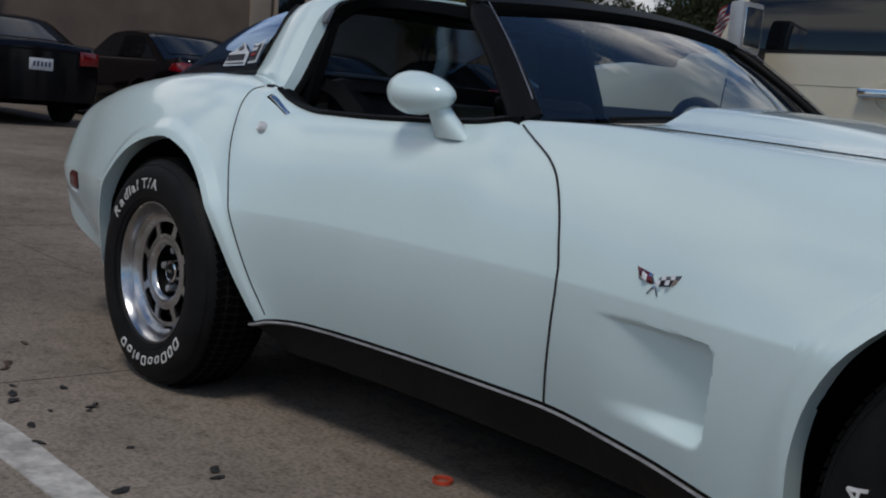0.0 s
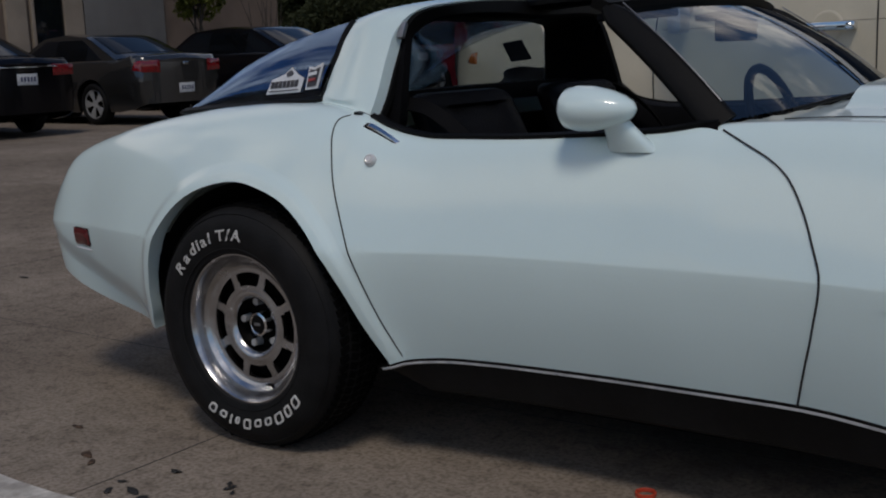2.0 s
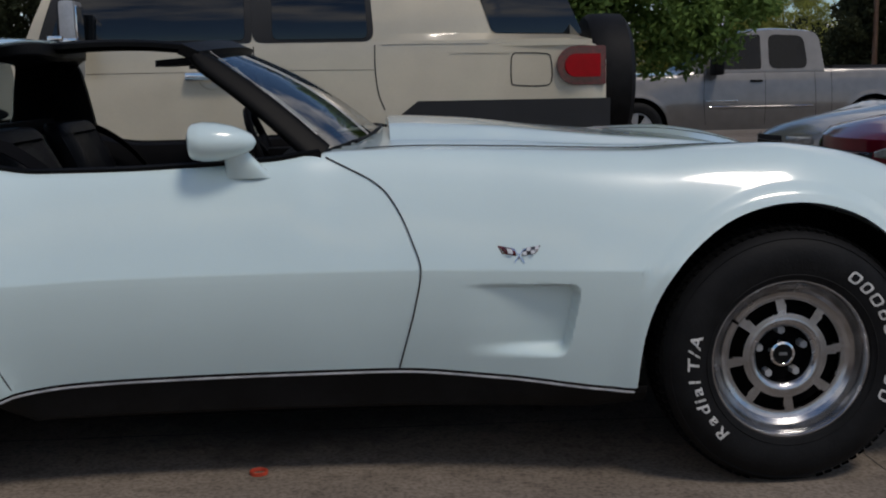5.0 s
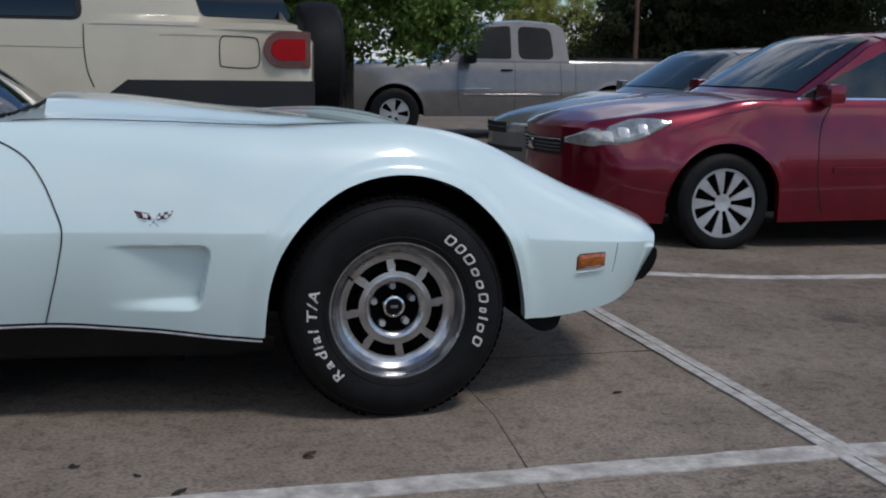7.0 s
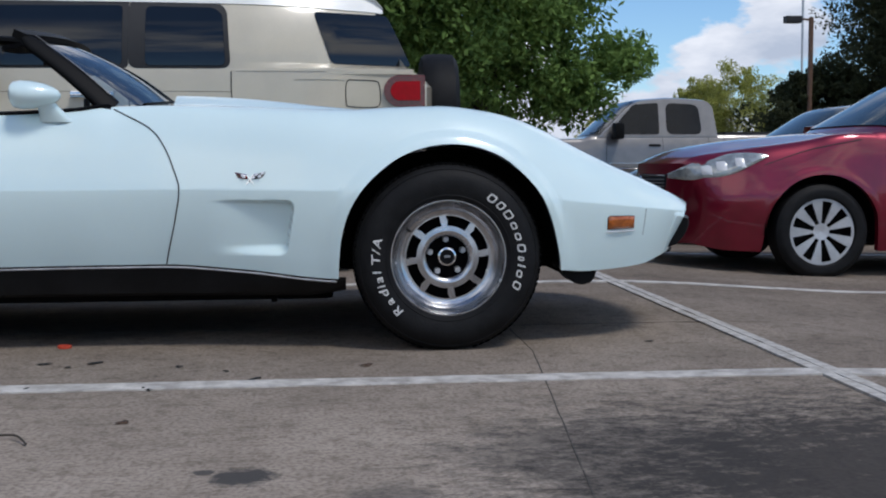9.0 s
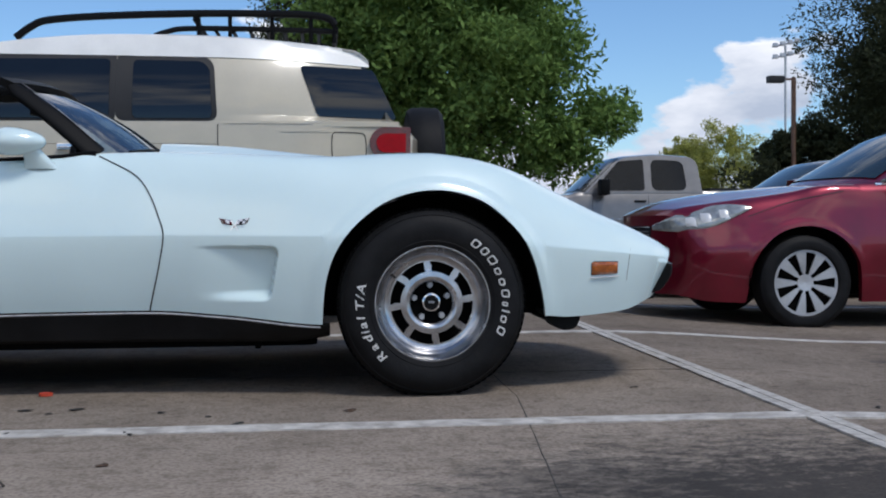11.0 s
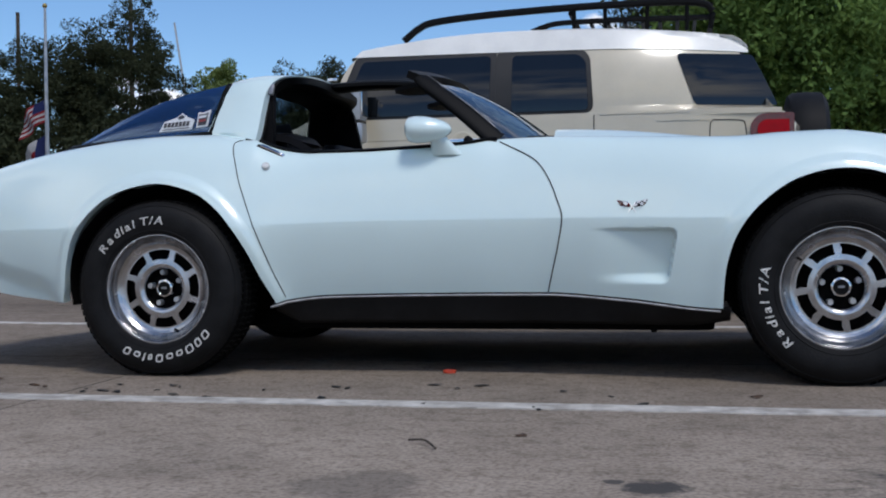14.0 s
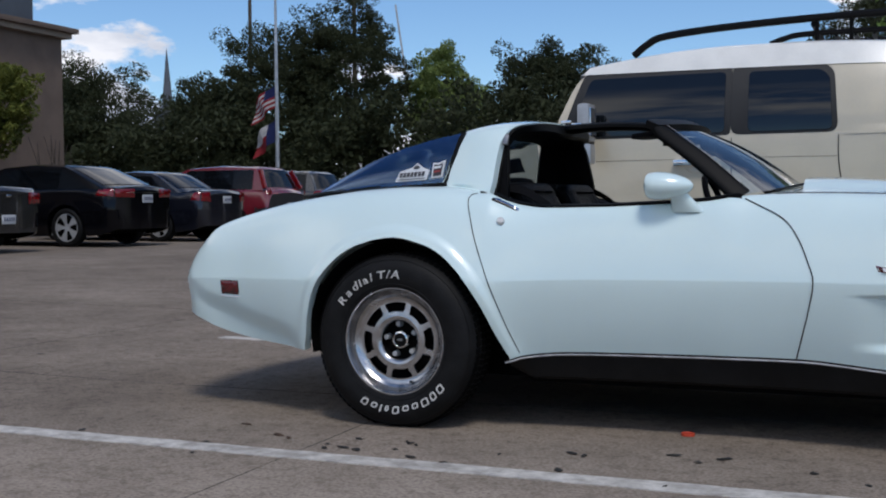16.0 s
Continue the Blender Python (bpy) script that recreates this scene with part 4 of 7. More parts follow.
part("bumper_strip", nose_strip(0.338, 0.472, 0.60, 0.034), BLACK_TRIM, sports_car, "black rubber nose strip")
part("grille", nose_strip(0.312, 0.336, 0.45, 0.004), GAP, sports_car)

# lamps, emblem, lock, handle
for sgn in (-1, 1):
    fx, fz = 3.147, 0.452
    part("side_marker_bezel", sports_body.patch([(fx - 0.062, fz - 0.031), (fx + 0.058, fz - 0.027), (fx + 0.058, fz + 0.027), (fx - 0.062, fz + 0.029)], 0.006, sgn), BLACK_TRIM, sports_car)
    part("side_marker", sports_body.patch([(fx - 0.055, fz - 0.025), (fx + 0.052, fz - 0.022), (fx + 0.052, fz + 0.022), (fx - 0.055, fz + 0.023)], 0.012, sgn), AMBER, sports_car, "amber side marker lamp")
    # white strips under both markers paint the light their recess ledges catch
    part("marker_ledge", sports_body.patch([(fx - 0.064, fz - 0.0365), (fx + 0.056, fz - 0.0325), (fx + 0.058, fz - 0.028), (fx - 0.062, fz - 0.032)], 0.009, sgn, 6, 2, 0.004), STICKER, sports_car)
    rx, rz = -0.81, 0.525
    part("marker_ledge", sports_body.patch([(rx - 0.050, rz - 0.040), (rx + 0.056, rz - 0.042), (rx + 0.055, rz - 0.0365), (rx - 0.052, rz - 0.0345)], 0.009, sgn, 6, 2, 0.004), STICKER, sports_car)
    part("side_marker_bezel", sports_body.patch([(rx - 0.054, rz - 0.034), (rx + 0.054, rz - 0.036), (rx + 0.052, rz + 0.032), (rx - 0.056, rz + 0.033)], 0.006, sgn), BLACK_TRIM, sports_car)
    part("side_marker", sports_body.patch([(rx - 0.048, rz - 0.028), (rx + 0.048, rz - 0.030), (rx + 0.046, rz + 0.026), (rx - 0.050, rz + 0.027)], 0.011, sgn), DARK_RED_LENS, sports_car, "dark red side marker lamp")
    # crossed-flag badge as plain shapes
    ex, ez = 1.79, 0.630
    bq = lambda pts: [(ex + a, ez + c) for a, c in pts]
    badge = part("badge", sports_body.patch(bq([(-0.006, -0.024), (0.006, -0.024), (0.004, 0.0), (-0.004, 0.0)]), 0.005, sgn, 2, 2), CHROME, sports_car, "small enamelled crossed-flag badge")
    for s in (-1, 1):
        part("badge_staff", sports_body.seam(bq([(-s * 0.013, -0.028), (0.0, -0.010), (s * 0.012, 0.006)]), 0.003, sgn, 6, 0.006), CHROME, badge)
        part("badge_rim", sports_body.patch(bq([(s * 0.004, -0.014), (s * 0.046, -0.008), (s * 0.060, 0.020), (s * 0.006, 0.010)]), 0.005, sgn, 5, 3), CHROME, badge)
    part("badge_wing", sports_body.patch(bq([(-0.007, -0.011), (-0.044, -0.005), (-0.055, 0.016), (-0.008, 0.007)]), 0.008, sgn, 4, 3), DARK_RED_LENS, badge)
    part("badge_wing", sports_body.patch(bq([(-0.016, -0.007), (-0.028, -0.005), (-0.031, 0.008), (-0.017, 0.004)]), 0.0115, sgn, 3, 2, 0.002), STICKER, badge)
    part("badge_wing", sports_body.patch(bq([(0.007, -0.011), (0.044, -0.005), (0.055, 0.016), (0.008, 0.007)]), 0.008, sgn, 4, 3), STICKER_DARK, badge)
    for i in range(4):
        for j in range(2):
            if (i + j) % 2 == 0:
                a0, a1 = 0.009 + i * 0.0105, 0.019 + i * 0.0105
                lo = lambda a: -0.0105 + (a - 0.007) * 0.16
                up = lambda a: 0.0065 + (a - 0.008) * 0.19
                m0, m1 = (lo(a0) + up(a0)) / 2, (lo(a1) + up(a1)) / 2
                q = [(a0, lo(a0) if j == 0 else m0), (a1, lo(a1) if j == 0 else m1), (a1, m1 if j == 0 else up(a1)), (a0, m0 if j == 0 else up(a0))]
                part("badge_check", sports_body.patch(bq(q), 0.0105, sgn, 1, 1, 0.0), STICKER, badge)
    lock_at = sports_body.spot(0.412, 0.797, 0.0, sgn)
    nrm = sports_body.normal(0.412, 0.797)
    nrm = Vector((nrm.x, sgn * nrm.y, nrm.z))
    turn = Vector((0, -1, 0)).rotation_difference(nrm).to_matrix().to_4x4()
    bm = revolve([(0, -0.014), (0.006, -0.014), (0.007, -0.010), (0.011, -0.012), (0.015, -0.008), (0.0165, 0.002)], 24)
    bmesh.ops.transform(bm, matrix=Matrix.Translation(lock_at) @ turn, verts=bm.verts)
    part("door_lock", bm, LOCK_SILVER, door_parts["R" if sgn < 0 else "L"], "round chrome lock")
    part("door_handle", sports_body.patch([(0.352, 0.880), (0.468, 0.832), (0.480, 0.840), (0.356, 0.893)], 0.004, sgn), BLACK_TRIM, door_parts["R" if sgn < 0 else "L"], "flush black and chrome press-flap handle")
    part("handle_trim", sports_body.patch([(0.366, 0.877), (0.466, 0.835), (0.474, 0.841), (0.370, 0.886)], 0.009, sgn), CHROME, door_parts["R" if sgn < 0 else "L"])


# mirror
def mirror_head():
    bm = bmesh.new()
    rows = []
    prof = [(-0.079, 0.030), (-0.078, 0.039), (-0.070, 0.046), (-0.045, 0.0505), (-0.01, 0.049), (0.03, 0.041), (0.06, 0.030), (0.078, 0.019), (0.086, 0.008), (0.088, 0.001)]
    for x, r in prof:
        rows.append([bm.verts.new((x, 1.25 * r * math.cos(a), r * math.sin(a) - 0.10 * (x + 0.08) * 0.2)) for a in np.linspace(0, 2 * math.pi, 28, endpoint=False)])
    grid_faces(bm, rows, True)
    bm.faces.new(rows[0])
    bm.faces.new(rows[-1])
    bmesh.ops.recalc_face_normals(bm, faces=bm.faces)
    return bm


for sgn in (-1,):
    hx, hy, hz = 1.042, sgn * 0.748, 0.923
    bm = mirror_head()
    bmesh.ops.transform(bm, matrix=Matrix.Translation((hx, hy, hz)), verts=bm.verts)
    m_ob = part("door_mirror", bm, PAINT, door_parts["R" if sgn < 0 else "L"], "white bullet-shaped door mirror")
    bm = bmesh.new()
    bmesh.ops.create_circle(bm, cap_ends=True, radius=0.036, segments=20, matrix=Matrix.Translation((hx - 0.081, hy, hz)) @ pose(0, 0, 0, 0, -90, 0) @ Matrix.Diagonal((0.8, 1.25, 1, 1)))
    part("mirror_glass", bm, CHROME, m_ob)
    bm = bmesh.new()
    rows = []
    for t in np.linspace(0, 1, 12):
        p = np.array([1.108, 0.705, 0.826]) * (1 - t) + np.array([1.064, 0.745, 0.916]) * t
        ay = 0.030 - 0.006 * t
        ax = 0.066 * (1 - t) ** 1.8 + 0.031 * (1 - (1 - t) ** 1.8)
        rows.append([bm.verts.new((p[0] + ax * math.cos(a), sgn * (p[1] + ay * math.sin(a)), p[2])) for a in np.linspace(0, 2 * math.pi, 20, endpoint=False)])
    grid_faces(bm, rows, True)
    bmesh.ops.recalc_face_normals(bm, faces=bm.faces)
    part("mirror_stem", bm, PAINT, m_ob)

# ---- greenhouse ----
# white roof hoop behind the seats: front and rear edges from one side over to the other
hoop_front = [(0.325, 0.675, 0.885), (0.332, 0.64, 0.95), (0.336, 0.595, 1.05), (0.345, 0.56, 1.12), (0.38, 0.515, 1.168), (0.425, 0.43, 1.188), (0.445, 0.25, 1.202), (0.45, 0.0, 1.206)]
hoop_rear = [(0.085, 0.635, 0.925), (0.118, 0.612, 0.965), (0.140, 0.575, 1.055), (0.156, 0.548, 1.115), (0.172, 0.51, 1.155), (0.182, 0.43, 1.172), (0.19, 0.25, 1.188), (0.19, 0.0, 1.192)]


def hoop():
    f, r = smooth_path(hoop_front, 40), smooth_path(hoop_rear, 40)
    f = [(p[0], -p[1], p[2]) for p in f] + [tuple(p) for p in f[-2::-1]]
    r = [(p[0], -p[1], p[2]) for p in r] + [tuple(p) for p in r[-2::-1]]
    bm = bmesh.new()
    rows = []
    for a, b in zip(f, r):
        a, b = np.array(a), np.array(b)
        mid = np.array([0.3, 0, 0.86])
        row = []
        inn = (mid - a)
        inn[0] = 0
        inn = inn / np.linalg.norm(inn)
        k = ease((1.165 - a[2]) / 0.07)
        row.append(a + inn * (0.010 + 0.030 * k) + np.array([-0.006, 0, 0]))
        row.append(a + inn * (0.006 + 0.028 * k) + np.array([0.006 * k, 0, 0]))
        for t in np.linspace(0, 1, 9):
            p = a * (1 - t) + b * t - inn * 0.016 * math.sin(math.pi * t) * (1 if a[2] > 0.92 else 0.4)
            row.append(p)
        row.append(b + inn * 0.03)
        rows.append([bm.verts.new(p) for p in row])
    grid_faces(bm, rows)
    bmesh.ops.recalc_face_normals(bm, faces=bm.faces)
    return bm


part("roof_hoop", hoop(), PAINT, sports_car, "white rear roof hoop and pillars")
# black weather strip inside the hoop's front edge
for sgn in (-1, 1):
    bm = bmesh.new()
    rows = []
    for a in smooth_path(hoop_front, 40):
        inn = np.array([0.0, -a[1], 0.86 - a[2]])
        inn = inn / np.linalg.norm(inn)
        k = 0.024 * (1 - ease((1.165 - a[2]) / 0.07))
        rows.append([bm.verts.new((q[0], sgn * q[1], q[2])) for q in (a + inn * (0.032 - k) + np.array([-0.004, 0, 0]), a + inn * (0.035 - k) + np.array([0.013, 0, 0]), a + inn * 0.050 + np.array([0.018, 0, 0]), a + inn * 0.062 + np.array([0.006, 0, 0]), a + inn * 0.064 + np.array([-0.05, 0, 0]))])
    grid_faces(bm, rows)
    bmesh.ops.recalc_face_normals(bm, faces=bm.faces)
    part("weather_strip", bm, BLACK_TRIM, sports_car, "black rubber door weather strip")
    far = 0.035 if sgn > 0 else 0.0
    part("pillar_lining", plate(rounded([(0.28 + 0.4 * far, 0.86), (0.388 + far, 0.86), (0.376 + far, 0.98), (0.364 + far, 1.07), (0.360 + 0.85 * far, 1.125), (0.352 + 0.5 * far, 1.16), (0.28, 1.175)], 0.03), 0.03, lambda u, v, d, s=sgn: (u, s * (0.612 - 0.36 * max(0, v - 0.9) - d), v)), SATIN_BLACK, sports_car)
    part("roof_latch", boxed((0.356, sgn * 0.548, 1.118), (0.022, 0.014, 0.045), 0.005, pose(0, 0, 0, sgn * 25, 0, 0)), ALU_DULL, sports_car)
    part("pillar_base_seal", boxed((0.335, sgn * 0.685, 0.898), (0.07, 0.03, 0.012), 0.004, pose(0, 0, 0, 0, 18, 0)), BLACK_TRIM, sports_car)
inner = bmesh.new()
f_in, r_in = smooth_path(hoop_front, 30), smooth_path(hoop_rear, 30)
rows = []
for a, b in zip(f_in, r_in):
    row = []
    for k in range(5):
        t = k / 4
        p = a * (1 - t) + b * t
        c = np.array([p[0], 0, 0.80])
        w = (c - p) / np.linalg.norm(c - p)
        p = p + w * 0.045 + np.array([-0.012 if k == 0 else 0.01 * (k == 4), 0, 0])
        row.append(inner.verts.new(p))
    rows.append(row)
rows2 = [[inner.verts.new((v.co.x, -v.co.y, v.co.z)) for v in rw] for rw in rows[::-1]]
grid_faces(inner, rows + rows2)
part("headliner", inner, SATIN_BLACK, sports_car, "black rear roof lining and pillar trim")

# T-bar, windscreen frame
bm = bmesh.new()
rows = []
for t in np.linspace(0, 1, 14):
    x = 0.44 + 0.56 * t
    z = 1.200 - 0.027 * t + 0.020 * math.sin(math.pi * t)
    half = 0.066 + (0.05 if t > 0.5 else 0.02) * abs(2 * t - 1) ** 3
    rows.append([bm.verts.new((x, y, zz)) for y, zz in ((-half, z - 0.022), (-half, z - 0.008), (-half * 0.8, z), (half * 0.8, z), (half, z - 0.008), (half, z - 0.022), (half * 0.7, z - 0.033), (-half * 0.7, z - 0.033))])
grid_faces(bm, rows, True)
bmesh.ops.recalc_face_normals(bm, faces=bm.faces)
part("roof_bar", bm, BLACK_TRIM, sports_car, "black centre roof bar")
for x, z in ((0.47, 1.216), (0.93, 1.189)):
    for sgn in (-1, 1):
        part("roof_latch", boxed((x, sgn * 0.085, z - 0.004), (0.045, 0.02, 0.014), 0.004), CHROME, sports_car, "chrome roof panel catch")
ws_base = lambda y: Vector((GLASS_EDGE(y) - 0.005, y, 0.885 + 0.035 * (1 - (y / 0.66) ** 2)))
ws_top = lambda y: Vector((0.945 + 0.075 * (1 - (y / 0.53) ** 2), y, 1.148 + 0.022 * (1 - (y / 0.53) ** 2)))
bm = bmesh.new()
rows = []
for v in np.linspace(-1, 1, 25):
    a, b = ws_base(0.645 * v), ws_top(0.515 * v)
    rows.append([bm.verts.new(a.lerp(b, t) + Vector((0.4, 0, 0.5)) * (0.035 - 0.022 * v * v) * math.sin(math.pi * t)) for t in np.linspace(0, 1, 14)])
grid_faces(bm, rows)
bmesh.ops.recalc_face_normals(bm, faces=bm.faces)
ob = part("windshield", bm, GLASS, sports_car, "clear tinted windshield")
ob.visible_shadow = False
bow_mid = lambda t: Vector((0.4, 0, 0.5)) * 0.013 * math.sin(math.pi * t)
for sgn in (-1, 1):
    pts = [ws_base(sgn * 0.66).lerp(ws_top(sgn * 0.53), t) + bow_mid(t) for t in np.linspace(-0.02, 0.985, 20)]
    bm = bmesh.new()
    rows = []
    axis = (pts[-1] - pts[0]).normalized()
    nrm_ = Vector((0.45, sgn * 0.80, 0.30)).normalized()
    wid = axis.cross(nrm_).normalized()
    for k, p in enumerate(pts):
        w = (0.038 - 0.009 * k / 19) * (1 if k < 18 else 0.8 - 0.35 * (k - 18))
        rows.append([bm.verts.new(p + wid * (w * math.copysign(abs(math.cos(a)) ** 0.6, math.cos(a))) + nrm_ * (0.017 * math.copysign(abs(math.sin(a)) ** 0.6, math.sin(a)))) for a in np.linspace(0, 2 * math.pi, 18, endpoint=False)])
    grid_faces(bm, rows, True)
    bm.faces.new(rows[0])
    bm.faces.new(rows[-1])
    bmesh.ops.recalc_face_normals(bm, faces=bm.faces)
    part("windshield_pillar", bm, BLACK_TRIM, sports_car, "black windshield pillar")
    part("pillar_trim", tube([p - wid * 0.030 * (1 if wid.x < 0 else -1) + nrm_ * 0.017 for p in pts[2:-1]], 0.0018, 6), ALU_DULL, sports_car, "thin bright pillar bead")
    part("sun_visor", plate(rounded([(0.80, 0), (0.97, -0.16), (0.97, 0.16), (0.83, 0.14)], 0.03), 0.018, lambda u, v, d, s=sgn: (u, s * 0.31 + v, 1.118 + d + 0.05 * (u - 0.8))), SATIN_BLACK, sports_car)
part("windshield_header", rail([ws_top(y) + Vector((-0.004, 0, 0.004)) for y in np.linspace(-0.54, 0.54, 21)], 0.055, 0.03, (0.4, 0, 0.9)), BLACK_TRIM, sports_car, "black windshield header")
part("interior_mirror", boxed((1.06, 0.0, 1.085), (0.03, 0.24, 0.06), 0.012), SATIN_BLACK, sports_car)
for s, (y0, y1) in enumerate(((-0.50, -0.06), (0.10, 0.52))):
    pts = [ws_base(y) + Vector((0.03 - 0.02 * k / 9, 0, 0.002 + 0.010 * k / 9)) for k, y in enumerate(np.linspace(y0, y1, 10))]
    part("wiper", tube(pts, 0.005), BLACK_TRIM, sports_car)

# back glass: wraps from the roof to the deck, with a clear side and a black lower seal
def back_glass():
    bm = bmesh.new()
    rows = []
    for v in np.linspace(-1, 1, 33):
        s = abs(v) ** 2.2
        top = np.array([0.19 - 0.03 * s, 0.47 * v, 1.184 - 0.025 * s ** 1.5])
        bot = np.array([-0.70 + 0.20 * s, 0.54 * v, 0.872 + 0.042 * s])
        row = []
        for t in np.linspace(0, 1, 20):
            p = top * (1 - t) + bot * t
            p[2] += 0.040 * math.sin(math.pi * t)
            row.append(bm.verts.new(p))
        rows.append(row)
    grid_faces(bm, rows)
    bmesh.ops.recalc_face_normals(bm, faces=bm.faces)
    return bm


# added sheet over the white deck, keeps the luggage space under the glass dark
bm = bmesh.new()
rows = []
for x in [-0.685, -0.66, -0.62, -0.58, -0.54, -0.5, -0.4, -0.2, 0.0, 0.20]:
    s = min(1.0, (x + 0.70) / 0.2)
    half = 0.525 * s ** (1 / 2.2)
    rows.append([bm.verts.new((x, half * v, z)) for v, z in [(k / 6, 0.867 + 0.042 * s + 0.006 * (x > -0.45) - 0.02 * (1 - (k / 6) ** 2)) for k in range(-6, 7)]])
grid_faces(bm, rows)
bmesh.ops.recalc_face_normals(bm, faces=bm.faces)
part("luggage_cover", bm, SATIN_BLACK, sports_car, "black cover under the rear glass")
ob = part("back_glass", back_glass(), BACK_GLASS, sports_car, "dark tinted fastback rear glass")
ob.visible_shadow = False
# added inner pane: darkens the glass and weakens its reflections towards the cabin
bm = back_glass()
bmesh.ops.transform(bm, matrix=Matrix.Translation((0.003, 0, -0.005)), verts=bm.verts)
dim_pane = part("tint_film", bm, INNER_PANE, ob, "dark film on the inside of the glass")
dim_pane.visible_shadow = False
for sgn in (-1, 1):
    # side pane between the curved back glass and the deck
    bm = bmesh.new()
    rows = []
    for t in np.linspace(0, 1, 24):
        top = np.array([0.16 - 0.66 * t, 0.47 + 0.07 * t, 1.159 - 0.245 * t + 0.040 * math.sin(math.pi * t)])
        bot = np.array([0.112 - 0.612 * t, 0.622 - 0.062 * t, 0.935 - 0.025 * t])
        row = []
        for u in np.linspace(0, 1, 14):
            p = top * (1 - u) + bot * u
            p[1] = bot[1] - (bot[1] - top[1]) * (1 - u) ** 2.2
            row.append(bm.verts.new((p[0], sgn * p[1], p[2])))
        rows.append(row)
    grid_faces(bm, rows)
    bmesh.ops.recalc_face_normals(bm, faces=bm.faces)
    ob = part("quarter_glass", bm, BACK_GLASS, sports_car, "dark tinted side part of the rear glass")
    ob.visible_shadow = False
    bm = bmesh.new()
    bm.from_mesh(ob.data)
    bmesh.ops.transform(bm, matrix=Matrix.Translation((0, -0.005 * sgn, -0.002)), verts=bm.verts)
    dim_pane = part("tint_film", bm, INNER_PANE, ob)
    dim_pane.visible_shadow = False
    edge = smooth_path([(0.135, sgn * 0.628, 0.945), (0.0, sgn * 0.617, 0.936), (-0.2, sgn * 0.600, 0.927), (-0.38, sgn * 0.582, 0.918), (-0.52, sgn * 0.552, 0.908), (-0.64, sgn * 0.40, 0.893), (-0.70, sgn * 0.15, 0.876), (-0.705, 0, 0.873)], 40)
    part("glass_seal", rail(edge, 0.018, 0.009, (0, sgn * 0.5, 0.85)), BLACK_TRIM, sports_car, "black rear glass seal")
    back = smooth_path([(0.13, sgn * 0.622, 0.945), (0.142, sgn * 0.598, 0.99), (0.152, sgn * 0.572, 1.06), (0.165, sgn * 0.545, 1.12), (0.172, sgn * 0.52, 1.148)], 16)
    part("glass_seal", rail(back, 0.022, 0.014, (0, sgn, 0.3)), BLACK_TRIM, sports_car)
# window stickers drawn as plain shapes, on the outside of the side pane
def on_pane(x, z, sgn, off):
    t = (0.13 - x) / 0.64
    zt, zb = 1.159 - 0.245 * t + 0.04 * math.sin(math.pi * t), 0.935 - 0.025 * t
    u = min(1.0, max(0.0, (zt - z) / (zt - zb)))
    yb_, yt_ = 0.622 - 0.062 * t, 0.47 + 0.07 * t
    y = yb_ - (yb_ - yt_) * (1 - u) ** 2.2
    return (x, sgn * (y + off), z + off * 0.4)


for pts, mm, off in (([(-0.105, 0.955), (0.04, 0.962), (0.052, 1.0), (0.02, 1.012), (-0.01, 1.03), (-0.03, 1.012), (-0.085, 0.995)], STICKER, 0.004),
                     ([(-0.090, 0.9605), (0.032, 0.9665), (0.033, 0.969), (-0.089, 0.963)], STICKER_DARK, 0.006),
                     ([(-0.022, 1.004), (-0.002, 1.006), (0.006, 1.013), (-0.008, 1.022), (-0.024, 1.012)], STICKER_DARK, 0.006),
                     *[([(-0.086 + 0.017 * k, 0.9705 + 0.0009 * k), (-0.0735 + 0.017 * k, 0.9711 + 0.0009 * k), (-0.0705 + 0.017 * k, 0.9895 + 0.0009 * k), (-0.083 + 0.017 * k, 0.9889 + 0.0009 * k)], STICKER_DARK, 0.006) for k in range(7)],
                     ([(0.062, 0.967), (0.112, 0.972), (0.118, 1.04), (0.088, 1.028), (0.064, 1.03)], STICKER, 0.004),
                     ([(0.069, 0.974), (0.105, 0.978), (0.110, 1.028), (0.092, 1.02), (0.071, 1.022)], STICKER_DARK, 0.006), ([(0.074, 1.003), (0.104, 1.007), (0.105, 1.016), (0.074, 1.012)], STICKER, 0.008), ([(0.074, 0.988), (0.102, 0.992), (0.103, 0.998), (0.074, 0.995)], STICKER_RED, 0.008)):
    part("window_sticker", plate(pts, 0.002, lambda u, v, d, o=off: on_pane(u, v, -1, o + d)), mm, sports_car)

for pts, mm in (([(-0.03, 1.012), (0.055, 1.02), (0.045, 1.09), (-0.035, 1.08)], STICKER_DARK), ([(0.085 * math.cos(a) + 0.01, 0.968 + 0.026 * math.sin(a)) for a in np.linspace(0, 2 * math.pi, 22, endpoint=False)], STICKER_DARK)):
    part("window_sticker", plate(pts, 0.002, lambda u, v, d: on_pane(u, v, 1, 0.004 + d)), mm, sports_car)

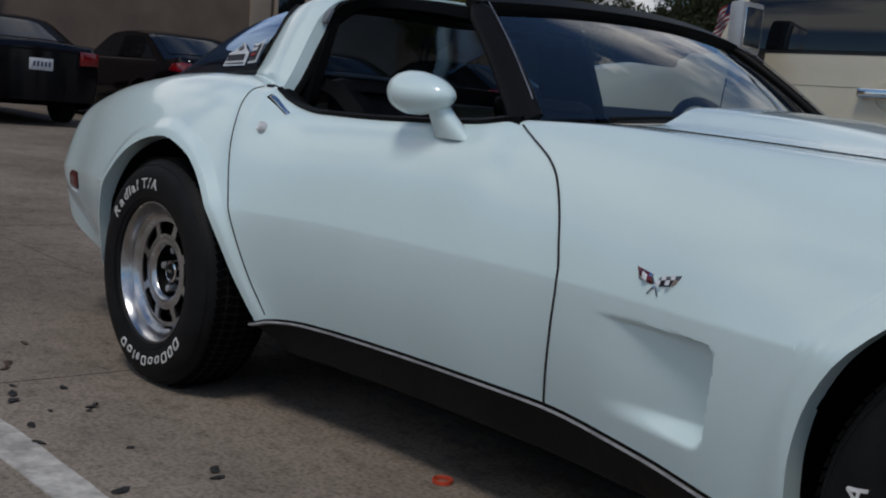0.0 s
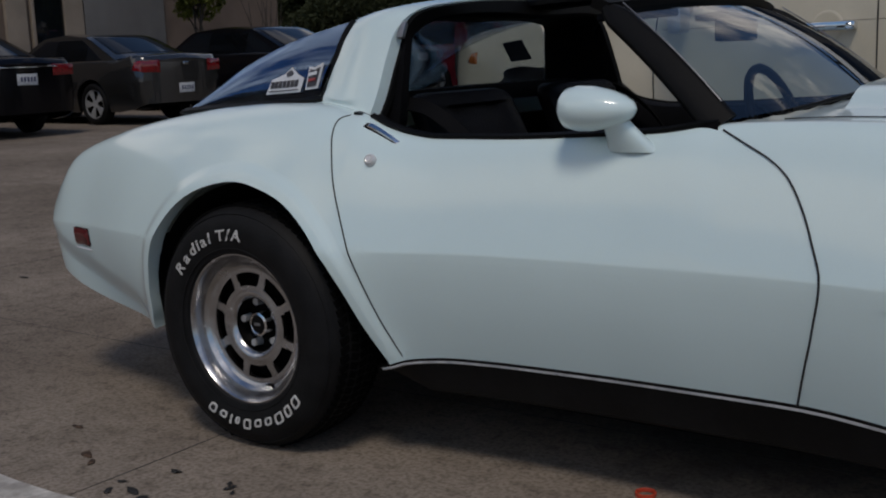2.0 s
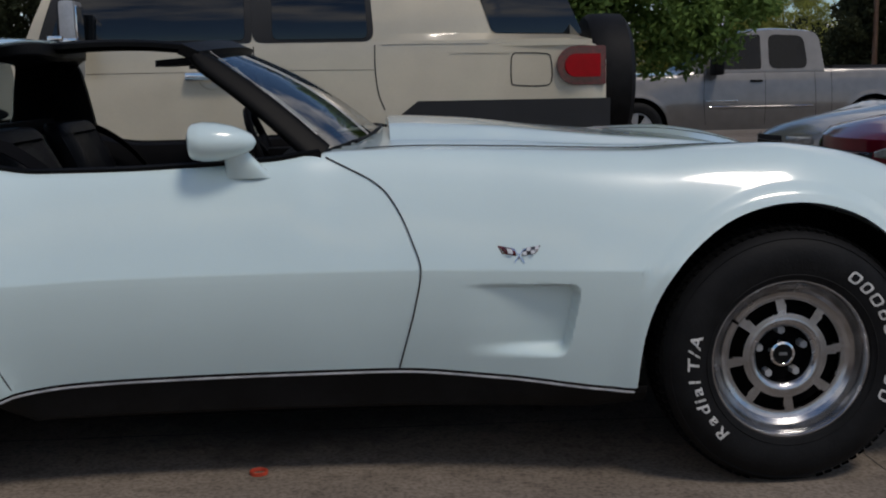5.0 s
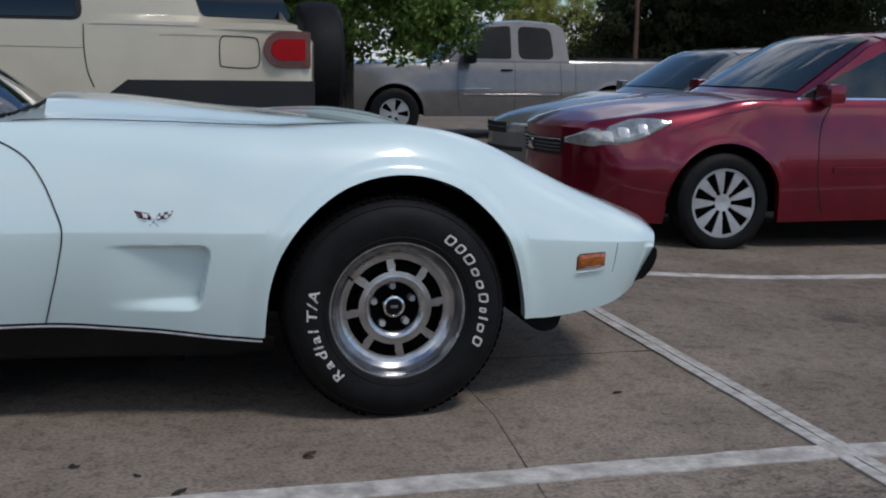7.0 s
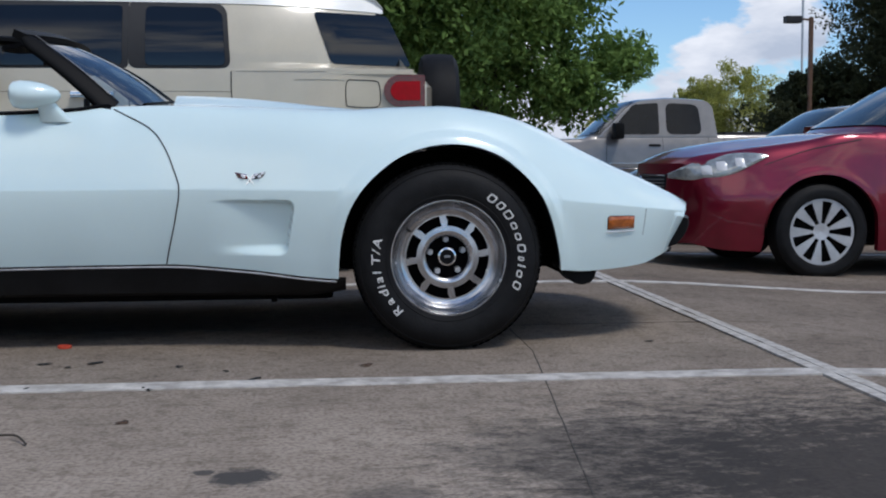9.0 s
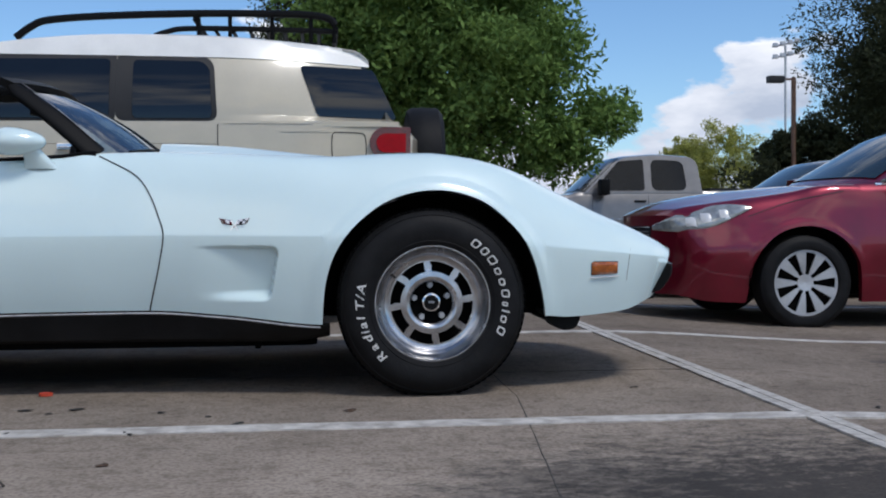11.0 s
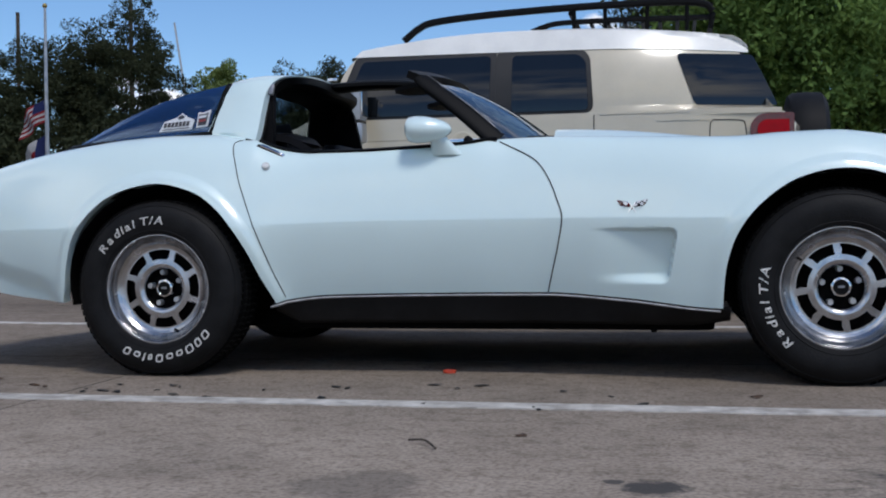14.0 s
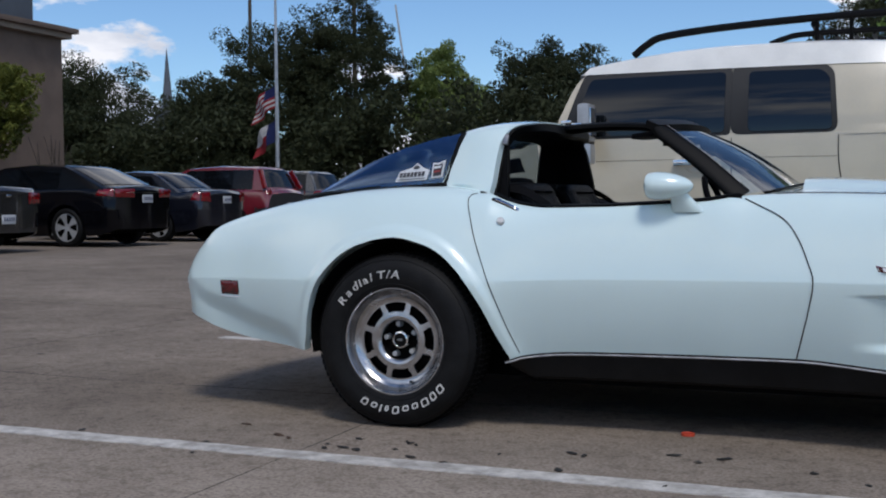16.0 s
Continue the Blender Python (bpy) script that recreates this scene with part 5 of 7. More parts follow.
# ---- cabin ----
cabin = bmesh.new()
box(cabin, (0.95, 0, 0.36), (1.30, 1.32, 0.05), 0.01)
box(cabin, (-0.22, 0, 0.72), (0.70, 1.04, 0.03), 0.01)
box(cabin, (0.22, 0, 0.60), (0.04, 1.25, 0.50), 0.01)
box(cabin, (0.95, 0, 0.52), (0.95, 0.22, 0.30), 0.04)
box(cabin, (1.50, 0, 0.62), (0.06, 1.25, 0.5), 0.01)
part("cabin_tub", cabin, SATIN_BLACK, sports_car)
bm = bmesh.new()
rows = []
for y in np.linspace(-0.64, 0.64, 25):
    e = GLASS_EDGE(y)
    rows.append([bm.verts.new(p) for p in ((e + 0.03, y, 0.86 + 0.03 * (1 - (y / 0.66) ** 2)), (e - 0.10, y, 0.872), (1.22, y, 0.866), (1.15, y, 0.85), (1.12, y, 0.81), (1.13, y, 0.72), (1.20, y, 0.60))])
grid_faces(bm, rows)
bmesh.ops.recalc_face_normals(bm, faces=bm.faces)
part("dashboard", bm, SATIN_BLACK, sports_car, "black padded dashboard")
for sgn in (-1, 1):
    bm = bmesh.new()
    rows = []
    for x in np.linspace(0.36, 1.29, 26):
        zt = sports_body.tz(x)
        rows.append([bm.verts.new((x, sgn * y, z)) for y, z in ((0.69, zt - 0.012), (0.685, zt + 0.004), (0.66, zt + 0.006), (0.635, zt - 0.004), (0.60, zt - 0.07), (0.60, 0.62), (0.585, 0.58), (0.585, 0.42))])
    grid_faces(bm, rows)
    bmesh.ops.recalc_face_normals(bm, faces=bm.faces)
    part("door_panel", bm, SATIN_BLACK, sports_car, "black inner door panel")
    part("belt_strip", rail([(x, sgn * (sports_body.ty(x) + 0.004), sports_body.tz(x) + 0.004) for x in np.linspace(0.36, 1.285, 40)], 0.014, 0.010, (0, sgn * 0.4, 1)), BLACK_TRIM, sports_car)


def bucket_seat(sgn):
    """A high-backed leather bucket with pleats."""
    bm = bmesh.new()
    n = 30
    line = smooth_path([(0.58, 0.48), (0.565, 0.60), (0.535, 0.71), (0.495, 0.82), (0.452, 0.90), (0.43, 0.935), (0.418, 0.948)], n)
    rows = []
    for i, (x, z) in enumerate(line):
        t = i / (n - 1)
        half = 0.245 - 0.03 * t if t < 0.68 else 0.225 - 0.30 * (t - 0.68) ** 1.5
        th = 0.15 - 0.07 * t
        row = []
        for k in range(32):
            a = 2 * math.pi * k / 32
            cy, cx = math.cos(a), math.sin(a)
            py = half * math.copysign(abs(cy) ** 0.55, cy)
            px = th * 0.5 * math.copysign(abs(cx) ** 0.6, cx)
            if cx > 0.2 and t < 0.72:
                px += 0.007 * math.cos(py / half * 9.0) - 0.022 * (1 - (py / half) ** 2)
            row.append(bm.verts.new((x - th * 0.5 + px, sgn * 0.33 + py, z)))
        rows.append(row)
    grid_faces(bm, rows, True)
    bm.faces.new(rows[0])
    bm.faces.new(rows[-1])
    bmesh.ops.recalc_face_normals(bm, faces=bm.faces)
    return bm


for sgn in (-1, 1):
    seat = part("seat_back", bucket_seat(sgn), LEATHER, sports_car, "black leather high-back bucket seat")
    cushion = boxed((0.86, sgn * 0.33, 0.47), (0.50, 0.48, 0.17), 0.05)
    part("seat_cushion", cushion, LEATHER, seat)
    part("seat_belt", rail(smooth_path([(0.36, sgn * 0.56, 0.93), (0.46, sgn * 0.555, 0.90), (0.58, sgn * 0.55, 0.80), (0.68, sgn * 0.55, 0.62)], 14), 0.045, 0.004, (0.7, sgn * 0.5, 0.5)), SATIN_BLACK, seat)
bm = boxed((0.405, 0.50, 0.895), (0.012, 0.012, 0.06), 0.004, pose(0, 0, 0, 0, -20, 0))
box(bm, (0.378, 0.49, 0.893), (0.05, 0.012, 0.012), 0.004, pose(0, 0, 0, 0, 20, 0))
part("belt_guide", bm, CHROME, sports_car, "chrome seat belt guide")
# steering wheel on the far side
bm = bmesh.new()
ring_pts = [(0.0 + 0.185 * math.cos(a) * 0.35, 0.185 * math.sin(a), 0.185 * math.cos(a) * 0.94) for a in np.linspace(0, 2 * math.pi, 40)]
tube([(1.06 - p[0] * 1.0, 0.34 + p[1], 0.80 + p[2]) for p in ring_pts], 0.014, 8, bm, False)
for a in (0.5, 2.64, 4.71):
    tube([(1.07, 0.34, 0.80), (1.06 - 0.185 * math.sin(a) * 0.35, 0.34 + 0.185 * math.cos(a), 0.80 + 0.185 * math.sin(a) * 0.94)], 0.012, 6, bm)
box(bm, (1.13, 0.34, 0.80), (0.14, 0.09, 0.09), 0.02)
part("steering_wheel", bm, SATIN_BLACK, sports_car, "black three-spoke steering wheel")
part("rear_shelf_line", rail([(0.27, -0.5, 0.93), (0.27, 0.5, 0.93)], 0.05, 0.04, (1, 0, 0)), SATIN_BLACK, sports_car)


# ---- the sports car's wheels ----
def hollow_bar(w, h, stroke, depth):
    """A flat rounded bar, open in the middle where it is wide enough, leaning slightly."""
    bm = bmesh.new()
    outer = rounded([(-w / 2, 0), (w / 2, 0), (w / 2, h), (-w / 2, h)], 0.009, 4)
    k = max(0.0, w / 2 - stroke) / (w / 2)
    inner_ = [(u * k, h / 2 + (v - h / 2) * (h / 2 - stroke) / (h / 2)) for u, v in outer]
    rows = [[bm.verts.new((u + 0.15 * v, v, d)) for u, v in ring_] for ring_, d in ((outer, -depth), (outer, depth), (inner_, depth), (inner_, -depth))]
    grid_faces(bm, rows, True)
    bmesh.ops.remove_doubles(bm, verts=bm.verts, dist=1e-5)
    bmesh.ops.recalc_face_normals(bm, faces=bm.faces)
    return bm


def sports_wheel(at, sgn, word_at, brand_at, phase=0.0, nut_at=90, valve_at=145):
    """Raised-letter tyre on an eight-slot alloy rim; the face looks to -y before turning."""
    hub = part("wheel", revolve([(0.205, -0.10), (0.212, -0.112), (0.235, -0.120), (0.262, -0.1245), (0.288, -0.1215), (0.308, -0.112), (0.322, -0.099), (0.333, -0.082), (0.3395, -0.060), (0.3425, -0.03), (0.3435, 0), (0.3425, 0.03), (0.3395, 0.06), (0.333, 0.082), (0.322, 0.099), (0.30, 0.12), (0.205, 0.10)], 96), RUBBER, sports_car, "black raised-white-letter radial tyre on a slotted alloy rim")
    for v in hub.data.vertices:
        v.co.z = max(v.co.z, -0.3345)
    hub.matrix_basis = Matrix.Translation(at) @ (Matrix.Identity(4) if sgn < 0 else pose(0, 0, 0, 0, 0, 180))
    # tread blocks at the shoulder
    bm = bmesh.new()
    for k in range(84):
        a = 2 * math.pi * k / 84
        if math.sin(a) < -0.96:
            continue
        for y, tw in ((-0.068, 0.3), (-0.034, -0.3), (0.0, 0.3), (0.034, -0.3), (0.068, 0.3)):
            rt = 0.3412 - 0.9 * y * y
            box(bm, (rt * math.cos(a), y, rt * math.sin(a)), (0.006, 0.029, 0.019), 0, pose(0, 0, 0, 0, -math.degrees(a), 0) @ pose(0, 0, 0, math.degrees(tw), 0, 0))
    part("tread", bm, TREAD, hub, smooth=False)
    # rim
    pitch = 2 * math.pi / 8
    skip = lambda r, a: 0.111 < r < 0.1495 and r * (pitch / 2 - abs((a + phase) % pitch - pitch / 2)) > 0.0122
    face_y = lambda r: -float(np.interp(r, [0.086, 0.089, 0.094, 0.10, 0.12, 0.150, 0.157, 0.166, 0.178, 0.190], [0.046, 0.051, 0.053, 0.052, 0.050, 0.048, 0.048, 0.050, 0.056, 0.068]))
    rim = part("rim", rim_face(0.086, 0.190, 52, 192, skip, face_y, 0.012), ALU, hub, "machined eight-slot alloy rim")
    part("rim_lip", revolve([(0.1895, -0.067), (0.1955, -0.084), (0.2, -0.0995), (0.2045, -0.1055), (0.2095, -0.1055), (0.2105, -0.10), (0.206, -0.09)], 96), ALU, rim)
    part("rim_barrel", revolve([(0.19, -0.036), (0.186, 0.02), (0.186, 0.09)], 48), UNDER, rim)
    part("brake_disc", revolve([(0, -0.01), (0.16, -0.01), (0.16, 0.01), (0, 0.01)], 40), UNDER, rim)
    part("hub_recess", revolve([(0.088, -0.046), (0.086, -0.022), (0.078, -0.008), (0, -0.004)], 48), BLACK_TRIM, rim, "black hub recess")
    cap = part("centre_cap", revolve([(0, -0.046), (0.019, -0.046), (0.021, -0.042), (0.027, -0.047), (0.033, -0.045), (0.036, -0.036), (0.036, -0.004)], 36), CHROME, rim, "chrome centre cap")
    part("cap_badge", revolve([(0, -0.0482), (0.023, -0.0482), (0.024, -0.045)], 24), BLACK_TRIM, cap)
    part("cap_emblem", boxed((0, -0.0488, 0.001), (0.022, 0.002, 0.008), 0.001), ALU_DULL, cap)
    for k in range(5):
        a = 2 * math.pi * k / 5 + radians(nut_at)
        nut = bmesh.new()
        bmesh.ops.create_cone(nut, cap_ends=True, segments=6, radius1=0.0125, radius2=0.0105, depth=0.034, matrix=Matrix.Translation((0.063 * math.cos(a), -0.022, 0.063 * math.sin(a))) @ pose(0, 0, 0, 90, 0, 0))
        part("lug_nut", nut, SILVER_RIM, rim)
    va = radians(valve_at)
    part("valve", tube([(0.170 * math.cos(va), -0.058, 0.170 * math.sin(va)), (0.166 * math.cos(va), -0.082, 0.166 * math.sin(va))], 0.0042, 8), UNDER, rim)
    for r in (0.225, 0.318):
        part("sidewall_ring", revolve([(r - 0.002, -0.1055 if r > 0.3 else -0.1185), (r, -0.1065 if r > 0.3 else -0.1195), (r + 0.002, -0.1040 if r > 0.3 else -0.1185)], 72), RUBBER, hub)

    def on_arc(bm, deg, rc=0.248):
        a = radians(deg)
        for v in bm.verts:
            u, w, d = v.co
            rr = rc + w
            th = a + u / rc
            yy = -float(np.interp(rr, [0.235, 0.262, 0.288, 0.308], [0.120, 0.1245, 0.1215, 0.112])) - 0.0008 - d
            v.co = (rr * math.sin(th), yy, rr * math.cos(th))
        return bm
    for ch, deg in zip("RadialT/A", (0, 8.6, 16.8, 22.6, 28.2, 34.0, 43.8, 50.2, 57.2)):
        ob_bm = text_bm(ch, 0.043, 0.0012)
        xs_ = [v.co.x for v in ob_bm.verts]
        mid = (min(xs_) + max(xs_)) / 2
        for v in ob_bm.verts:
            v.co.x = (v.co.x - mid) * 1.24 + 0.16 * v.co.y
        on_arc(ob_bm, word_at + deg)
        part("letter", ob_bm, WHITE_LETTER, hub, smooth=False)
    # maker's marks as plain hollow bars
    for deg, w, h in ((0, 0.029, 0.030), (9.0, 0.025, 0.030), (18.2, 0.031, 0.030), (28.0, 0.026, 0.022), (37.2, 0.026, 0.022), (46.6, 0.027, 0.030), (55.0, 0.015, 0.022), (60.6, 0.0065, 0.030), (67.2, 0.025, 0.022), (76.4, 0.026, 0.030)):
        part("sidewall_mark", on_arc(hollow_bar(w, h, 0.0052, 0.0012), brand_at + deg), WHITE_LETTER, hub, smooth=False)
    return hub


sports_wheel((0, -0.754, 0.335), -1, -53.5, 130, radians(18), 100, -70)
sports_wheel((2.492, -0.754, 0.335), -1, 225, 35.5, radians(39), 93, 145)
sports_wheel((0, 0.754, 0.335), 1, 40, 210)
sports_wheel((2.492, 0.754, 0.335), 1, 120, 300)


# ---- ordinary cars ----
def clip_x(poly, lo, hi):
    """The part of an outline between two x values."""
    for lim, s in ((lo, 1), (hi, -1)):
        out = []
        for i in range(len(poly)):
            a, b = poly[i - 1], poly[i]
            ia, ib = s * (a[0] - lim) >= 0, s * (b[0] - lim) >= 0
            if ia != ib:
                t = (lim - a[0]) / (b[0] - a[0])
                out.append((lim, a[1] + t * (b[1] - a[1])))
            if ib:
                out.append(b)
        poly = out
        if len(poly) < 3:
            return []
    return poly


def road_wheel(car, at, sgn, r, rim_r, width, spokes, rim_mat, depth=0.03):
    """A tyre with a spoked rim; spokes a count and the share of the turn that they fill."""
    hub = part("wheel", revolve([(rim_r, -0.42 * width), (rim_r + 0.01, -0.48 * width), (0.5 * (rim_r + r), -0.52 * width), (r - 0.03, -0.48 * width), (r - 0.006, -0.38 * width), (r, 0), (r - 0.006, 0.38 * width), (r - 0.03, 0.48 * width), (rim_r, 0.42 * width)], 48), RUBBER, car)
    hub.matrix_basis = Matrix.Translation(at) @ (Matrix.Identity(4) if sgn < 0 else pose(0, 0, 0, 0, 0, 180))
    count, share = spokes
    pitch = 2 * math.pi / count
    y0 = -0.40 * width
    skip = lambda q, a: 0.26 * rim_r < q < 0.89 * rim_r and abs(a % pitch - pitch / 2) > pitch * share * (0.36 + 0.14 * q / rim_r)
    part("rim", rim_face(0.0001, rim_r, 12, 16 * count, skip, lambda q: y0 + depth * (1 - q / rim_r) ** 2 * 0.6, 0.012), rim_mat, hub)
    part("wheel_back", revolve([(0, y0 + 0.05), (rim_r, y0 + 0.05), (rim_r + 0.004, -0.40 * width)], 32), UNDER, hub)
    return hub


def arch(cx, r, low, squash=1.0):
    pts = []
    for a in np.linspace(math.pi, 0, 15):
        pts.append((cx + r * math.cos(a), max(low, WHEEL_Z + (r * squash) * math.sin(a))))
    pts[0], pts[-1] = (cx - r - 0.012, low), (cx + r + 0.012, low)
    return pts


WHEEL_Z = 0.32


def build_car(name, label, at, P):
    """A car with its front to +x, the rear axle at x = 0, then turned and set down at `at`."""
    global WHEEL_Z
    L, W, H, wb, fo, wr = P["L"], P["W"], P["H"], P["wb"], P["fo"], P["wr"]
    x1 = wb + fo
    x0 = x1 - L
    low, belt, deck, hf, hr = P.get("low", 0.20), P["belt"], P["deck"], P["hood_f"], P["hood_r"]
    xa, xb, xc, xd = P["cabin"]
    paint, glass = P["paint"], P.get("glass", CAR_GLASS)
    h = W / 2
    WHEEL_Z = wr
    ar = P.get("arch", wr + 0.055)
    tail = P.get("tail_w", 0.86)
    body = Body(
        x0, x1,
        low=curve_of([(x0, low + 0.12), (x0 + 0.25, low + 0.04), (x0 + 0.6, low), (x1 - 0.6, low), (x1 - 0.2, low + 0.01), (x1, low + 0.05)]),
        crease_w=curve_of([(x0, tail * h), (x0 + 0.06, (tail + 0.05) * h), (x0 + 0.25, 0.965 * h), (x0 + 0.8, h), (x1 - 0.9, h), (x1 - 0.45, 0.955 * h), (x1 - 0.18, 0.87 * h), (x1 - 0.05, 0.77 * h), (x1, 0.70 * h)]),
        crease_z=curve_of([(x0, 0.60 * deck + 0.05), (0, 0.62 * belt), (wb, 0.60 * belt), (x1, 0.5 * hf + 0.1)]),
        top_y=curve_of([(x0, P.get("tail_top", 0.74) * h), (x0 + 0.2, (P.get("shoulder", 0.90) - (0.05 if "tail_top" not in P else 0.01)) * h), (x0 + 0.8, P.get("shoulder", 0.90) * h), (xa, P.get("shoulder", 0.90) * h), (x1 - 0.7, 0.82 * h), (x1 - 0.2, 0.68 * h), (x1, 0.58 * h)]),
        top_z=curve_of([(x0, deck - 0.10), (x0 + 0.05, deck - 0.03), (x0 + 0.18, deck), (xd, min(deck + 0.01, belt + 0.02)), (xa + 0.02, belt + 0.004), (xa + 0.15, hr - 0.03), (x1 - 0.75, 0.55 * hr + 0.45 * hf), (x1 - 0.25, hf), (x1 - 0.06, hf - 0.5 * P.get("nose_drop", 0.14)), (x1, hf - P.get("nose_drop", 0.14))]),
        mid_z=curve_of([(x0, deck - 0.06), (x0 + 0.06, deck + 0.01 + P.get("crown", 0)), (xd, deck + 0.03 + P.get("crown", 0)), (xa, hr), (x1 - 0.75, 0.55 * hr + 0.45 * hf + 0.04), (x1 - 0.2, hf + 0.03), (x1, hf - 0.08)]),
        tuck=curve_of([(x0, 0.05), (0.5, 0.07), (x1, 0.05)]),
        bow=curve_of([(x0, -0.10), (x0 + 0.5, 0), (x1 - 0.9, 0), (x1 - 0.3, 0.10), (x1, 0.20)]),
        arches=[arch(0, ar, low), arch(wb, ar, low)], flare=P.get("flare", 0.008), lip=0.05)
    car = tagged(empty(name, at), label, P.get("category", "car"))

    def sort(x, y, z, top):
        if top == "nose_end":
            return "front_bumper"
        if top == "tail_end":
            return "rear_bumper"
        if x > x1 - 0.42 and top is False and z < 0.72 * hf:
            return "front_bumper"
        if x < x0 + 0.35 and top is False and z < 0.62 * deck:
            return "rear_bumper"
        if top is True and x > xa:
            return "hood" if abs(y) < 0.78 * h else "body"
        return "body"
    for key, bm in body.build(sort, n1=22, n2=8, step=0.07, extra=np.r_[np.arange(x1 - 0.3, x1, 0.03), np.arange(x0, x0 + 0.3, 0.04)]).items():
        part(key, bm, P.get("bumper_mat", paint) if "bumper" in key else paint, car)
    if P.get("bed"):
        b0, b1 = P["bed"]
        part("bed_rim", rail([(b0, -0.86 * h, deck + 0.02), (b0, 0.86 * h, deck + 0.02), (b1, 0.86 * h, deck + 0.02), (b1, -0.86 * h, deck + 0.02), (b0, -0.86 * h, deck + 0.02)], 0.06, 0.05, (0, 0, 1)), DARK_PLASTIC, car)

    # cabin shell
    yb, yr = P.get("cab_y", (0.90 * h, 0.70 * h))
    bent = P.get("curve", 1.0)
    narrow = P.get("narrow")

    def yw(z, x=9.0):
        u = max(0.0, z - belt) / (H - belt)
        y = yb + (yr - yb) * u ** bent
        if narrow:
            d = max(0.0, narrow[0] - x)
            k = narrow[1]
            y -= (0.5 * k * d * d if d < 0.62 else 0.5 * k * 0.62 ** 2 + (0.62 * k + 0.05) * (d - 0.62)) * min(1.0, u / 0.07)
        return y

    out = rounded([(xa, belt - 0.02), (xb, H - P.get("brow", 0.05)), ((xb + xc) / 2, H), (xc, H - P.get("brow_rear", P.get("brow", 0.05))), (xd, max(deck, belt) - 0.02)], 0.16, 6)[5:-5]
    out = [(xa, belt - 0.02)] + out[2:-2] + [(xd, max(deck, belt) - 0.02)]
    dense_out = []
    for p, q in zip(out[:-1], out[1:]):
        k = max(1, int(math.dist(p, q) / 0.08))
        dense_out += [(p[0] + (q[0] - p[0]) * i / k, p[1] + (q[1] - p[1]) * i / k) for i in range(k)]
    dense_out.append(out[-1])

    def sheet(pts, vmax, lift, nv=16):
        bm = bmesh.new()
        rows = []
        for i, (x, z) in enumerate(pts):
            a, b = pts[max(i - 1, 0)], pts[min(i + 1, len(pts) - 1)]
            t = Vector((b[0] - a[0], b[1] - a[1])).normalized()
            nx, nz = t.y, -t.x
            if nz < 0:
                nx, nz = -nx, -nz
            row = []
            for k in range(nv + 1):
                v = vmax * (2 * k / nv - 1)
                drop = 0.035 * abs(v) ** 5
                bend = P.get("wrap", 0.10) * v * v * (1 if x > (xa + xc) / 2 else -1) * (1 - min(1, (z - belt) / (H - belt)) * 0.6) * (1 if abs(t.y) > 0.2 else 0.35)
                row.append(bm.verts.new((x - bend + nx * lift, v * yw(z, x), z - drop + nz * lift)))
            rows.append(row)
        grid_faces(bm, rows)
        bmesh.ops.recalc_face_normals(bm, faces=bm.faces)
        return bm
    part("roof", sheet(dense_out, 1.0, 0.0), P.get("roof_mat", paint), car)
    for sgn in (-1, 1):
        bm = bmesh.new()
        rows = []
        for i, (x, z) in enumerate(dense_out):
            a, b = dense_out[max(i - 1, 0)], dense_out[min(i + 1, len(dense_out) - 1)]
            slope = abs((b[1] - a[1]) / (math.dist(a, b) + 1e-9))
            bend = P.get("wrap", 0.10) * (1 if x > (xa + xc) / 2 else -1) * (1 - min(1, (z - belt) / (H - belt)) * 0.6) * (1 if slope > 0.2 else 0.35)
            ze = z - 0.035
            zs = [max(belt, ze) + (belt + 0.05 - max(belt, ze)) * k / 12 for k in range(13)] if ze > belt + 0.05 else [belt + max(0.0, ze - belt)] * 13
            zs += [min(zs[-1], belt + e) for e in (0.042, 0.036, 0.030, 0.024, 0.018, 0.012, 0.006, 0.0, -0.03)]
            rows.append([bm.verts.new((x - bend, sgn * yw(zz, x - bend), zz)) for zz in zs])
        grid_faces(bm, rows)
        bmesh.ops.recalc_face_normals(bm, faces=bm.faces)
        part("cabin_side", bm, paint, car)
    # glass
    front_run = [p for p in dense_out if p[0] > xb - 0.02 and belt + 0.03 < p[1] < H - 0.06]
    rear_run = [p for p in dense_out if p[0] < xc + 0.02 and max(deck, belt) + 0.03 < p[1] < H - 0.06]
    if len(front_run) > 2:
        part("windshield", sheet(front_run, 0.90, 0.008), glass, car, "tinted windshield")
    if len(rear_run) > 2:
        part("rear_window", sheet(rear_run, 0.86, 0.008), glass, car, "tinted rear window")
    wrap = P.get("wrap", 0.10)
    if "windows" in P:
        wins = [(w, glass) for w in P["windows"]]
    else:
        top = H - 0.115
        band = [(xd + 0.30 + wrap, belt + 0.025), (xa - P.get("front_gap", 0.20) - wrap, belt + 0.02), (xb - 0.5 * P.get("front_gap", 0.20) - wrap, top), (xc + 0.10 + 0.3 * wrap, top - 0.01)]
        cuts = [-9] + list(P["pillars"]) + [9]
        wins = [(clip_x(band, a + 0.035, b - 0.035), glass) for a, b in zip(cuts[:-1], cuts[1:])]
    for w, gm in wins:
        if len(w) < 3:
            continue
        for sgn in (-1, 1):
            if P.get("surround"):
                part("window_surround", side_plate(rounded(grow(w, 0.018), 0.05), 0.0, 0.004, yw, sgn), DARK_PLASTIC, car)
            part("side_window", side_plate(rounded(w, 0.035), 0.003, 0.004, yw, sgn), gm, car)
